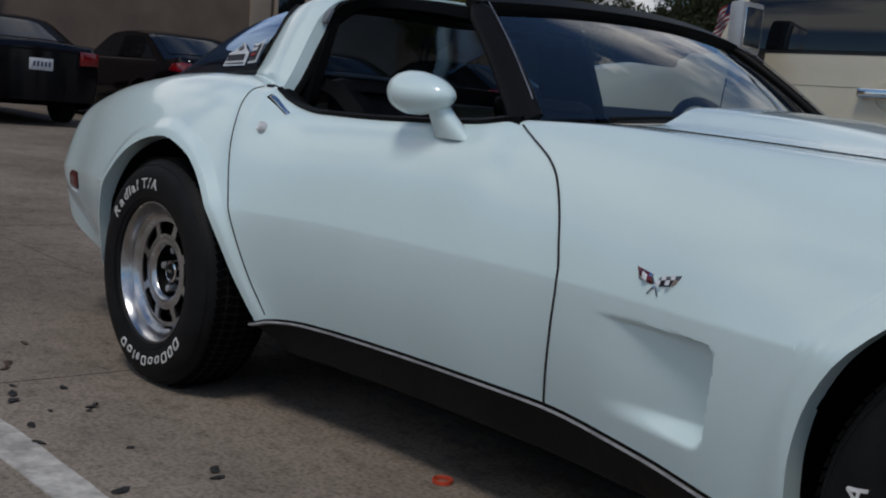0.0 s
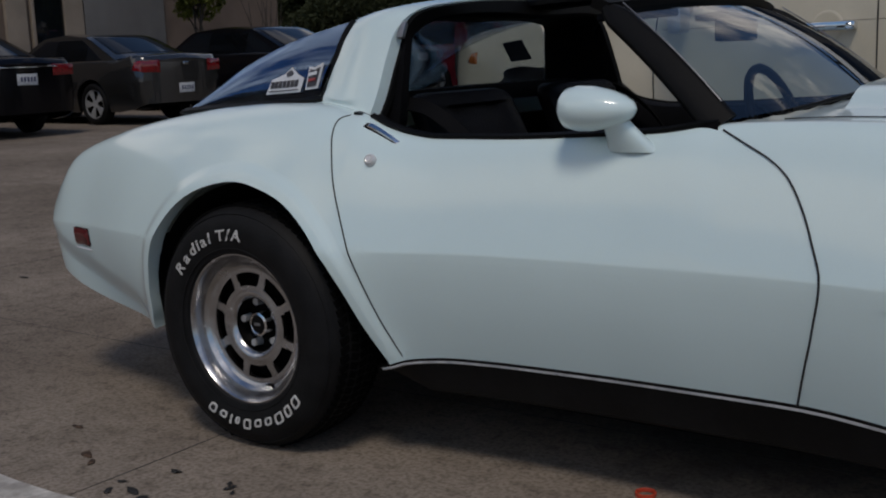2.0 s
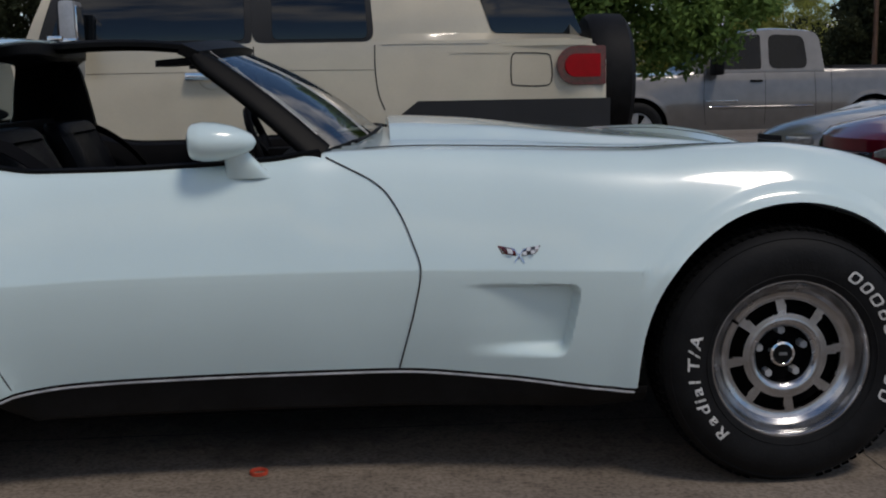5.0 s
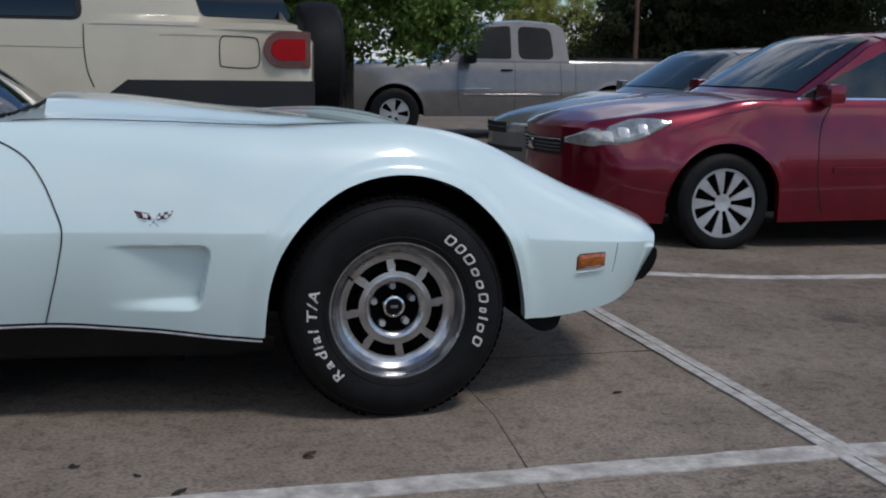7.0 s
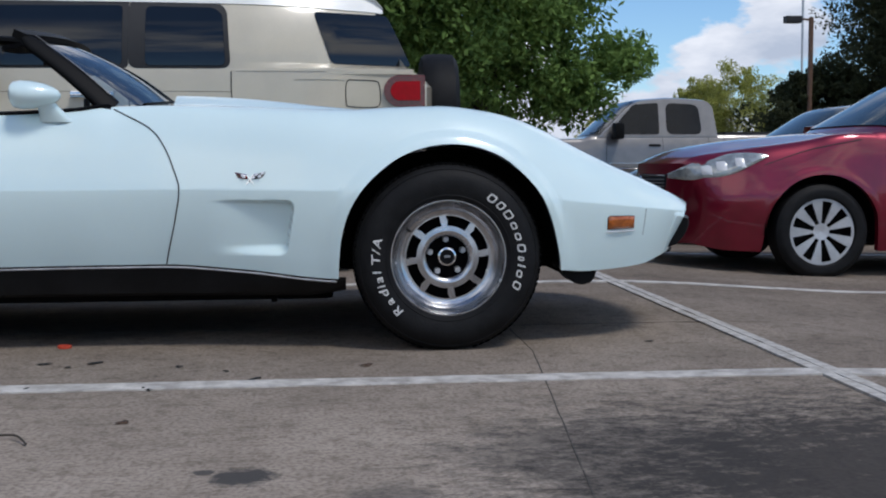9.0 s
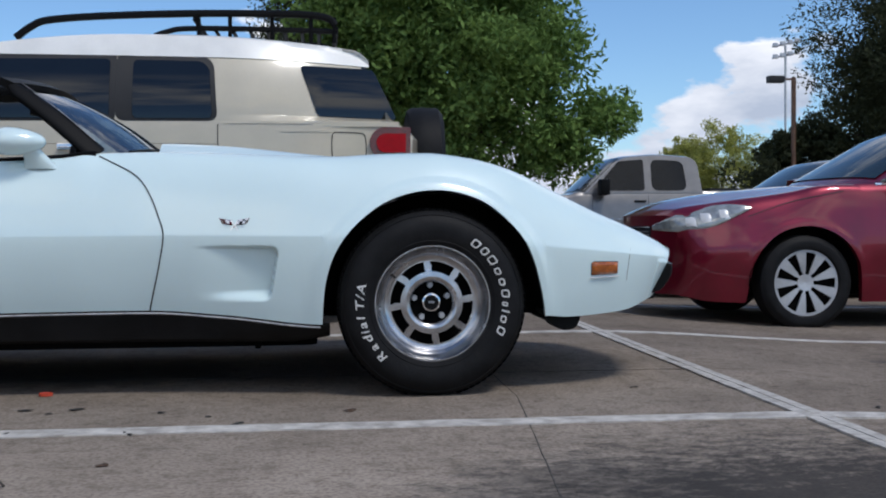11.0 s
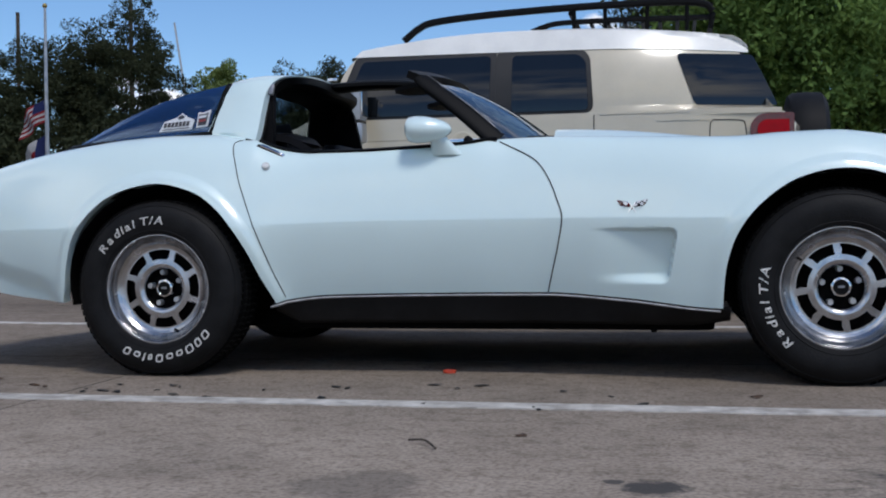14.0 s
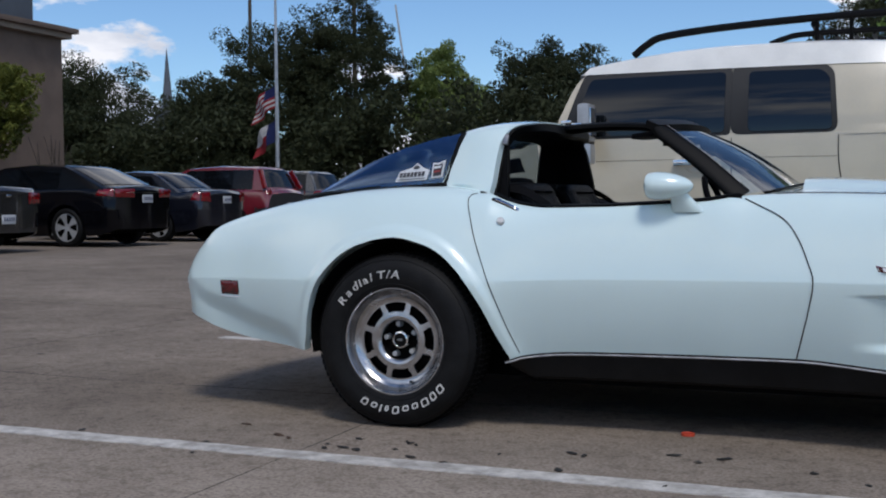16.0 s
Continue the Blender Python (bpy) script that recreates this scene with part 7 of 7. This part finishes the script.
# the row of parked cars by the building, tails towards the lot
def tail_lamps(y0, y1, z0, z1, material=TAIL_RED, wrap_len=0.22, x_rear=-1.0):
    return dict(end_bits=[([(y0, z0), (y1, z0 + 0.01), (y1, z1 - 0.01), (y0, z1)], material, 0.02, False)],
                side_bits=[([(x_rear + 0.02, z0 + 0.02), (x_rear + wrap_len, z0 + 0.04), (x_rear + wrap_len - 0.04, z1 - 0.02), (x_rear + 0.02, z1)], material, 0.014)])


def tail_row(rear_x, y_mid, label, **P):
    base = dict(fo=0.9, wr=0.33, low=0.2, rim=0.23, spokes=(5, 0.55), plate=0.78, name="sedan", glass=ROW_GLASS)
    base.update(P)
    overhang = base["L"] - base["wb"] - base["fo"]
    m = facing_west(rear_x - overhang, y_mid)
    car, body, _ = build_car(base["name"], label, m, base)
    tagged(car, group="cars parked by the building")
    return car, body


SEDAN = dict(W=1.83, H=1.46, belt=0.98, deck=1.06, hood_f=0.80, hood_r=1.0, cabin=(2.3, 1.55, 0.25, -0.62), pillars=(1.05, 0.15), wrap=0.12)
tail_row(-11.3, 3.25, "black sedan parked with its tail to the lot", **{**SEDAN, "L": 4.85, "wb": 2.85, "paint": BLACK_PAINT, **tail_lamps(0.52, 0.80, 0.80, 0.98, x_rear=-1.1)})
tail_row(-11.35, 6.15, "glossy black sedan with a chrome tail strip", **{**SEDAN, "L": 4.82, "wb": 2.80, "paint": BLACK_PAINT, **tail_lamps(0.42, 0.80, 0.82, 0.98, wrap_len=0.34, x_rear=-1.12), "mid_bits": [([(-0.55, 0.935), (0.55, 0.935), (0.55, 0.955), (-0.55, 0.955)], CHROME, 0.024, False)], "belt_trim": CHROME})
tail_row(-11.6, 9.15, "charcoal grey sedan with round-edged red tail lamps", **{**SEDAN, "L": 4.87, "W": 1.79, "wb": 2.85, "paint": CHARCOAL, "plate": 0.54, **tail_lamps(0.48, 0.80, 0.79, 0.98, wrap_len=0.17, x_rear=-1.12), "mid_bits": [([(-0.05, 0.9), (0.05, 0.9), (0.05, 0.94), (-0.05, 0.94)], CHROME, 0.024, False)], "belt_trim": CHROME})
tail_row(-11.4, 12.45, "large black hatchback with alloy wheels and red tail lamps", **{**SEDAN, "name": "hatchback", "L": 5.0, "W": 1.90, "H": 1.56, "wb": 3.07, "belt": 1.04, "deck": 1.10, "wr": 0.36, "rim": 0.26, "paint": BLACK_PAINT, "cabin": (2.6, 1.8, 0.10, -0.92), "pillars": (1.25, 0.2), "plate": 0.88, **tail_lamps(0.36, 0.82, 0.90, 1.06, wrap_len=0.36, x_rear=-1.02), "mid_bits": [([(-0.62, 0.985), (0.62, 0.985), (0.62, 1.0), (-0.62, 1.0)], CHROME, 0.026, False)]})
tail_row(-11.5, 15.25, "small black sedan with clear-edged tail lamps", **{**SEDAN, "L": 4.57, "W": 1.79, "H": 1.5, "wb": 2.685, "fo": 0.88, "paint": NAVY, "cabin": (2.2, 1.4, 0.2, -0.55), "plate": 0.86, **tail_lamps(0.55, 0.80, 0.82, 1.02, TAIL_RED, 0.2, -0.98), })
SUV = dict(W=1.80, H=1.68, belt=1.08, deck=1.09, hood_f=0.95, hood_r=1.1, cabin=(2.25, 1.5, -0.55, -0.82), pillars=(0.95, 0.05), wrap=0.06, name="suv", wr=0.34, category="suv", tail_w=0.92)
crv, crv_body = tail_row(-11.6, 18.05, "dark red compact suv with tall tail lamps", **{**SUV, "L": 4.42, "wb": 2.62, "paint": SUV_RED, "bumper_mat": DARK_PLASTIC, "plate": 0.72, **tail_lamps(0.74, 0.84, 0.98, 1.10, TAIL_RED, 0.14, -0.90)})
for sgn in (-1, 1):
    part("tail_lamp", boxed((-0.705, sgn * 0.735, 1.34), (0.11, 0.07, 0.50), 0.03, pose(0, 0, 0, sgn * 17, 24, 0)), TAIL_RED, crv, "tall red pillar tail lamp")
tail_row(-11.7, 20.95, "dark grey compact suv with bright tail lamps", **{**SUV, "L": 4.65, "wb": 2.69, "paint": SUV_GREY, "H": 1.65, "spokes": (5, 0.6), **tail_lamps(0.50, 0.82, 0.98, 1.10, TAIL_RED, 0.34, -1.05)})
tail_row(-11.9, 23.8, "dark sedan at the end of the row", **{**SEDAN, "L": 4.7, "wb": 2.75, "paint": NAVY, **tail_lamps(0.5, 0.8, 0.82, 0.98, TAIL_RED, 0.2, -1.05)})
tail_row(-11.9, 26.7, "dark grey sedan at the end of the row", **{**SEDAN, "L": 4.7, "wb": 2.75, "paint": CHARCOAL, **tail_lamps(0.5, 0.8, 0.82, 0.98, TAIL_RED, 0.2, -1.05)})


# ---- the building ----
def build_building():
    house = tagged(empty("building", pose(-19.5, 0, 0.1)), "brown stucco commercial building with a moulded cornice", "building")
    part("wall", boxed((-8, -2.9, 2.7), (16, 45.0, 5.4), 0.02), STUCCO, house)
    part("cornice", boxed((-7.95, -2.85, 5.46), (16.3, 45.3, 0.16), 0.05), STUCCO_LIGHT, house)
    part("cornice", boxed((-7.92, -2.82, 5.60), (16.5, 45.5, 0.14), 0.03), STUCCO, house)
    part("parapet", boxed((-8.6, -3.3, 6.7), (16, 45.0, 2.1), 0.02), METAL_ROOF, house, "blue-grey upper parapet")
    part("wall_panel", boxed((0.03, 14.45, 2.4), (0.10, 2.3, 4.8), 0.01), STUCCO_GREY, house, "grey painted wall panel")
    part("wall_panel", boxed((0.04, 13.0, 2.5), (0.12, 0.5, 5.0), 0.01), STUCCO_LIGHT, house)
    part("wall_panel", boxed((0.04, 11.55, 2.5), (0.12, 0.5, 5.0), 0.01), STUCCO_LIGHT, house)
    for y in (12.38, 5.2, -1.5):
        w = part("window", boxed((0.02, y, 2.15), (0.06, 0.78, 2.0), 0.005), CAR_GLASS, house, "dark tall window")
        for dy in (-0.42, 0.42):
            part("window_frame", boxed((0.03, y + dy, 2.15), (0.12, 0.08, 2.2), 0.01), STUCCO_LIGHT, w)
        for dz in (-1.05, 1.05):
            part("window_frame", boxed((0.03, y, 2.15 + dz), (0.13, 0.92, 0.08), 0.01), STUCCO_LIGHT, w)
    return house


build_building()


# ---- trees ----
def leaf_mesh(name, centres, spread, count, size, material, seed, flat=0.8):
    """Many small bent leaves in clumps round the given centres."""
    rng = np.random.default_rng(seed)
    idx = rng.integers(0, len(centres), count)
    c = np.array(centres)[idx]
    d = rng.normal(size=(count, 3))
    d /= np.linalg.norm(d, axis=1)[:, None]
    p = c[:, :3] + d * (c[:, 3:4] * rng.uniform(0.35, 1.0, (count, 1)) ** 0.6) * np.array([1, 1, flat]) * spread
    a = rng.normal(size=(count, 3)) + 0.6 * d
    a /= np.linalg.norm(a, axis=1)[:, None]
    n = rng.normal(size=(count, 3)) + np.array([0, 0, 0.9])
    b = np.cross(a, n)
    b /= np.linalg.norm(b, axis=1)[:, None] + 1e-9
    s = size * rng.uniform(0.6, 1.35, (count, 1))
    up = np.cross(a, b)
    v = np.stack([p - a * s, p + b * s * 0.42 + up * s * 0.12, p + a * s, p - b * s * 0.42 + up * s * 0.12], 1).reshape(-1, 3)
    f = np.arange(count * 4).reshape(-1, 4)
    me = bpy.data.meshes.new(name)
    me.from_pydata(v.tolist(), [], f.tolist())
    me.materials.append(material)
    return me


def tree(name, label, base, lean, crown, r, clumps, leaves, leaf, material, seed, trunks=1, ragged=0.35, trunk_r=0.16, low_gap=0.0, category="tree", boughs=()):
    """A tapered trunk with limbs that reach into the crown's clumps."""
    rng = random.Random(seed)
    t = tagged(empty(name, Matrix.Translation(base)), label, category)
    cx, cy, cz = crown
    rx, ry, rz = r
    centres = []
    while len(centres) < clumps:
        v = Vector((rng.gauss(0, 1), rng.gauss(0, 1), rng.gauss(0, 1))).normalized()
        q = rng.uniform(0.25, 1.0) ** 0.45
        k = 1 + ragged * (noise.noise(v * 2.1 + Vector((seed * 3.7, 0, 0))) + 0.5 * noise.noise(v * 5.3 + Vector((seed, 2.0, 0))))
        p = (cx + v.x * rx * q * k, cy + v.y * ry * q * k, cz + v.z * rz * q * k)
        if p[2] < low_gap:
            continue
        centres.append((*p, rng.uniform(0.6, 1.3)))
    for (x, y, z), s in boughs:
        centres += [(x + rng.gauss(0, s), y + rng.gauss(0, s), z + rng.gauss(0, s * 0.7), rng.uniform(0.6, 1.2)) for _ in range(16)]
    crown_ob = new("crown", leaf_mesh("crown", centres, min(rx, ry, rz) * 0.20, leaves, leaf, material, seed))
    crown_ob.parent = t
    bm = bmesh.new()
    for k in range(trunks):
        off = Vector((rng.uniform(-0.1, 0.1), rng.uniform(-0.1, 0.1), 0)) * (trunks > 1)
        top = Vector((cx + rng.uniform(-0.3, 0.3) * rx, cy + rng.uniform(-0.3, 0.3) * ry, cz + 0.3 * rz))
        pts = smooth_path([off + Vector((0, 0, -0.05)), off * 1.5 + Vector((lean * 0.3, 0, 0.35 * cz)), off.lerp(top, 0.55) + Vector((rng.uniform(-0.1, 0.1), 0, 0)), top], 12)
        tube(pts, [trunk_r * (1 - 0.85 * i / 11) for i in range(12)], 8, bm)
        for _ in range(7):
            a = Vector(pts[rng.randint(4, 9)])
            c = rng.choice(centres)
            b = a.lerp(Vector(c[:3]), 0.85)
            mid = a.lerp(b, 0.5) + Vector((0, 0, 0.1 * rz * rng.uniform(-0.5, 1)))
            tube(smooth_path([a, mid, b], 6), [trunk_r * 0.4 * (1 - 0.8 * i / 5) for i in range(6)], 6, bm)
    part("trunk", bm, BARK, t)
    return t


tree("tree", "dense bushy green tree with several thin trunks", (3.95, 8.7, ground_z(4)), 0.05, (-0.42, 0.0, 2.80), (1.60, 1.7, 1.72), 620, 80000, 0.047, LEAF_NEAR, 3, trunks=4, ragged=0.22, trunk_r=0.07, low_gap=1.22, boughs=[((1.05, -0.45, 1.62), 0.20), ((0.75, -0.5, 1.42), 0.2), ((1.42, -0.4, 1.95), 0.12)])
back_trees = [("dark live oak beyond the parked cars", (-24.6, 39.0), 8.9, 2.9, LEAF_DARK), ("tall dark live oak beyond the parked cars", (-20.8, 39.0), 10.0, 2.6, LEAF_DARK), ("dark oak with an uneven crown", (-34.6, 38.5), 7.6, 3.2, LEAF_DARK), ("dark oak with an uneven crown", (-38.8, 40), 7.0, 4.0, LEAF_DARK), ("dark oak with an uneven crown", (-28.8, 40.0), 6.6, 2.8, LEAF_DARK),
              ("light green tree between darker oaks", (-16.9, 41.0), 7.4, 2.0, LEAF_LIGHT), ("thin-crowned oak above the off-roader", (-11.4, 39.0), 7.4, 2.9, LEAF_DARK), ("dark oak behind the off-roader", (-5.0, 42), 6.5, 3.4, LEAF_DARK), ("tall dark oak behind the bushy tree", (3.0, 31.0), 10.0, 3.3, LEAF_DARK),
              ("large dark oak by the lamp post", (31.2, 45.0), 14.5, 6.0, LEAF_DARK), ("large dark oak by the lamp post", (36.0, 54.0), 12.0, 5.5, LEAF_DARK), ("large dark oak at the lot's edge", (35, 40), 13, 5.5, LEAF_DARK), ("low dark oak beside the lamp post", (25.6, 47.0), 5.4, 3.0, LEAF_DARK),
              ("yellow-green tree across the lot", (28.6, 68.0), 7.2, 2.6, LEAF_YELLOW), ("pale thin tree across the lot", (26.6, 70.0), 6.6, 1.8, LEAF_YELLOW), ("yellow-green tree across the lot", (21.0, 70.0), 4.6, 2.4, LEAF_YELLOW)]
for k, (label, (x, y), h, r, lm) in enumerate(back_trees):
    z = ground_z(x)
    big = x > 23 and lm is LEAF_DARK
    tree("tree", label, (x, y, z), 0.2, (0, 0, h * 0.56), (r, r * 0.9, h * 0.43), 460 if big else 380, 75000 if big else 24000 if lm is LEAF_YELLOW else 62000, (0.085 if big else 0.050) + 0.0006 * y, lm, 20 + k, ragged=0.42, trunk_r=0.22)
tree("small_tree", "small yellow-green tree planted by the building", (-17.2, 14.7, ground_z(-17)), 0.05, (0, 0, 3.1), (0.95, 0.95, 1.15), 170, 12000, 0.06, LEAF_SHRUB, 77, trunks=3, trunk_r=0.04, category="tree")


def hedge(x0, x1, y, h, seed):
    rng = random.Random(seed)
    centres = [(rng.uniform(x0, x1), y + rng.uniform(-1.5, 1.5), rng.uniform(0.2, h) , 1.0) for _ in range(420)]
    ob = new("hedge", leaf_mesh("hedge", centres, 0.9, 60000, 0.15, LEAF_DARK, seed))
    return tagged(ob, "dark overgrown hedge and undergrowth behind the lot", "hedge", kind="stuff")


hedge(-46, -2, 36.0, 5.1, 5)
hedge(-4, 9, 44.0, 3.0, 6)
hedge(26, 48, 58.0, 3.6, 8)
# bare shrub against the wall
bm = bmesh.new()
rng = random.Random(4)
for _ in range(26):
    a = Vector((rng.uniform(-0.15, 0.15), rng.uniform(-0.3, 0.3), 0))
    b = a + Vector((rng.uniform(-0.3, 0.3), rng.uniform(-0.9, 0.9), rng.uniform(1.2, 2.6)))
    tube(smooth_path([a, a.lerp(b, 0.5) + Vector((0, rng.uniform(-0.15, 0.15), 0.1)), b], 6), [0.018 * (1 - 0.13 * i) for i in range(6)], 5, bm)
shrub = tagged(part("shrub", bm, BARK), "leafless twiggy shrub against the wall", "shrub")
shrub.matrix_world = Matrix.Translation((-18.7, 18.3, ground_z(-18.7)))


# ---- poles, flags, lamps ----
def cloth(u_dir, length, height, droop, wave):
    """A hanging flag: a grid of folds from the pole outward."""
    def place(u, v):
        x = length * u
        sag = droop * u ** 1.3
        return Vector((u_dir * x * 0.8 + 0.05 * math.sin(9 * u + 2 * v) * wave, 0.16 * math.sin(7 * u + 3 * v) * u * wave, -height * v - sag))
    return place


def flag(parent, at, place, cells):
    for (u0, u1, v0, v1), mm in cells:
        bm = bmesh.new()
        n, m = max(2, int(14 * (u1 - u0))), max(1, int(10 * (v1 - v0)))
        grid_faces(bm, [[bm.verts.new(place(u0 + (u1 - u0) * i / n, v0 + (v1 - v0) * j / m)) for j in range(m + 1)] for i in range(n + 1)])
        bmesh.ops.solidify(bm, geom=list(bm.faces), thickness=0.006)
        ob = part("field", bm, mm, parent)
        ob.location = at


px, py = -16.9, 26.5
pz = ground_z(px)
pole = tagged(empty("flagpole", Matrix.Translation((px, py, pz))), "tall galvanised flagpole with a gold ball", "flagpole")
part("pole", tube([(0, 0, 0), (0, 0, 3.5), (0, 0, 7.35)], [0.075, 0.06, 0.04], 12), GALV, pole)
bm = bmesh.new()
bmesh.ops.create_uvsphere(bm, u_segments=16, v_segments=10, radius=0.075, matrix=Matrix.Translation((0, 0, 7.4)))
part("finial", bm, mat("gold_ball", (0.6, 0.42, 0.12), 0.3, metal=1.0), pole)
us_flag = tagged(empty("flag", Matrix.Translation((px, py, pz))), "red, white and blue striped flag at half mast", "flag")
cells = []
for k in range(9):
    cells.append(((0.0 if k > 3 else 0.42, 1.0, k / 9, (k + 1) / 9), FLAG_RED if k % 2 == 0 else FLAG_WHITE))
cells.append(((0.0, 0.42, 0.0, 4 / 9), FLAG_BLUE))
flag(us_flag, (-0.07, 0, 4.55), cloth(-1, 1.0, 0.72, 0.55, 1.0), cells)
tx_flag = tagged(empty("flag", Matrix.Translation((px, py, pz))), "red, white and blue flag hanging below the first", "flag")
flag(tx_flag, (-0.07, 0, 3.45), cloth(-1, 0.95, 0.70, 0.55, 1.0), [((0.0, 0.36, 0.0, 1.0), FLAG_BLUE), ((0.36, 1.0, 0.0, 0.5), FLAG_WHITE), ((0.36, 1.0, 0.5, 1.0), FLAG_RED)])


def lamp_post(x, y, h, arm):
    z = ground_z(x)
    t = tagged(empty("street_lamp", Matrix.Translation((x, y, z))), "brown parking lot lamp post with a box lamp head", "street lamp")
    part("pole", tube([(0, 0, 0), (0, 0, h)], 0.11, 10), RUST_POLE, t)
    part("arm", tube([(0, 0, h - 0.1), (arm, 0, h - 0.06)], 0.05, 8), RUST_POLE, t)
    part("lamp_head", boxed((arm * 1.45, 0, h - 0.1), (0.75, 0.45, 0.32), 0.06), DARK_PLASTIC, t)


lamp_post(23.68, 45.0, 7.35, -0.6)
tower = tagged(empty("floodlight_mast", Matrix.Translation((42.4, 90.0, -2.4))), "tall sports floodlight mast", "floodlight mast")
part("pole", tube([(0, 0, 0), (0, 0, 18.5)], 0.10, 8), GALV, tower)
for dz in (0, -1.0):
    part("crossbar", tube([(-1.2, 0, 18.4 + dz), (1.2, 0, 18.9 + dz)], 0.08, 6), GALV, tower)
    for k in range(4):
        part("floodlight", boxed((-1.0 + k * 0.66, -0.2, 18.5 + dz + k * 0.14), (0.42, 0.3, 0.4), 0.08), GALV, tower)
for x, y, h, r in ((-29.5, 45.0, 11.5, 0.11), (-23.5, 45.0, 13.2, 0.11), (2.6, 26.0, 9.5, 0.13)):
    tagged(part("utility_pole", tube([(x, y, 0), (x, y, h)], [r * 1.2, r * 0.85], 10), WOOD_POLE), "weathered wooden utility pole", "utility pole")
tagged(part("antenna_mast", tube([(-19.7, 45.0, 0.2), (-21.25, 45.0, 10.6)], 0.05, 6), GALV), "thin leaning antenna mast", "mast")
spire = tagged(part("church_spire", tube([(-66.3, 88, 0), (-66.3, 88, 10.2), (-66.3, 88, 10.4), (-66.3, 88, 16.6)], [1.4, 1.4, 0.62, 0.03], 8), METAL_ROOF), "slender dark church spire far off", "spire")

# ---- litter on the ground ----
cap_bm = revolve([(0.026, 0.0), (0.0295, 0.0), (0.0300, 0.012), (0.027, 0.013), (0.0255, 0.005), (0.0255, 0.0)], 28)
bmesh.ops.transform(cap_bm, matrix=Matrix.Translation((1.088, -0.63, 0.001)) @ pose(0, 0, 0, 90, 0, 0) @ Matrix.Diagonal((0.85, 0.8, 0.85, 1)), verts=cap_bm.verts)
tagged(part("bottle_ring", cap_bm, ORANGE_CAP), "small orange plastic ring lying on the concrete", "litter")
SPOTS = [(0.77, -1.07, 0.028), (1.1, -0.98, 0.032), (1.2, -1.06, 0.019), (1.27, -0.98, 0.036), (1.57, -1.09, 0.019), (0.8, -1.32, 0.03), (1.73, -1.19, 0.014), (1.83, -1.33, 0.028), (0.41, -1.35, 0.022), (1.51, -1.44, 0.014), (1.53, -1.47, 0.017), (1.16, -1.41, 0.017), (1.56, -1.08, 0.017), (1.84, -1.32, 0.019), (3.26, -0.75, 0.021), (3.41, -1.96, 0.012), (3.97, -1.24, 0.02), (-1.13, -1.32, 0.022), (-0.1, -1.22, 0.016), (0.16, -1.09, 0.016), (0.27, -1.31, 0.023), (-0.48, -1.51, 0.02), (-0.54, -1.34, 0.022), (-0.02, -1.25, 0.032), (-0.08, -1.28, 0.021), (0.18, -1.11, 0.02), (0.04, -1.27, 0.031), (0.21, -1.13, 0.014), (0.17, -1.22, 0.014), (0.82, -1.09, 0.024), (0.54, -1.17, 0.013), (-0.03, -1.1, 0.024), (-2.83, 0.33, 0.032)]
LEAVES = [(2.19, -1.12, 0.026), (1.54, -1.89, 0.018), (1.53, -1.9, 0.021), (-0.58, -1.0, 0.028), (2.18, -1.15, 0.018), (-0.35, -1.14, 0.03), (-0.29, -1.17, 0.022), (0.4, -1.35, 0.012)]
TWIG = (1.259, -2.028)


def crumb(at, size, material, seed, name, label, category):
    rng = random.Random(seed)
    bm = bmesh.new()
    n = 9
    ring_ = []
    c = bm.verts.new((0, 0, 0.006))
    turn = rng.uniform(0, 3.1)
    for k in range(n):
        a = 2 * math.pi * k / n
        r = size * rng.uniform(0.65, 1.15)
        x, y = r * math.cos(a), 0.5 * r * math.sin(a)
        ring_.append(bm.verts.new((x * math.cos(turn) - y * math.sin(turn), x * math.sin(turn) + y * math.cos(turn), 0.001 + rng.uniform(0, 0.004))))
    for k in range(n):
        bm.faces.new([c, ring_[k], ring_[(k + 1) % n]])
    bmesh.ops.recalc_face_normals(bm, faces=bm.faces)
    ob = tagged(part(name, bm, material), label, category)
    ob.location = (at[0], at[1], ground_z(at[0]) + 0.001)


for k, (x, y, s) in enumerate(SPOTS):
    crumb((x, y), s, SPOT, k, "flattened_litter", "small dark flattened scrap on the concrete", "litter")
for k, (x, y, s) in enumerate(LEAVES):
    crumb((x, y), s, DRY_LEAF, 100 + k, "dry_leaf", "curled brown dry leaf on the concrete", "leaf")
tagged(part("twig", tube(smooth_path([(TWIG[0], TWIG[1], 0.008), (TWIG[0] + 0.05, TWIG[1] - 0.03, 0.014), (TWIG[0] + 0.09, TWIG[1] - 0.09, 0.006)], 8), 0.003, 5), BARK), "thin bent dry twig on the concrete", "twig")
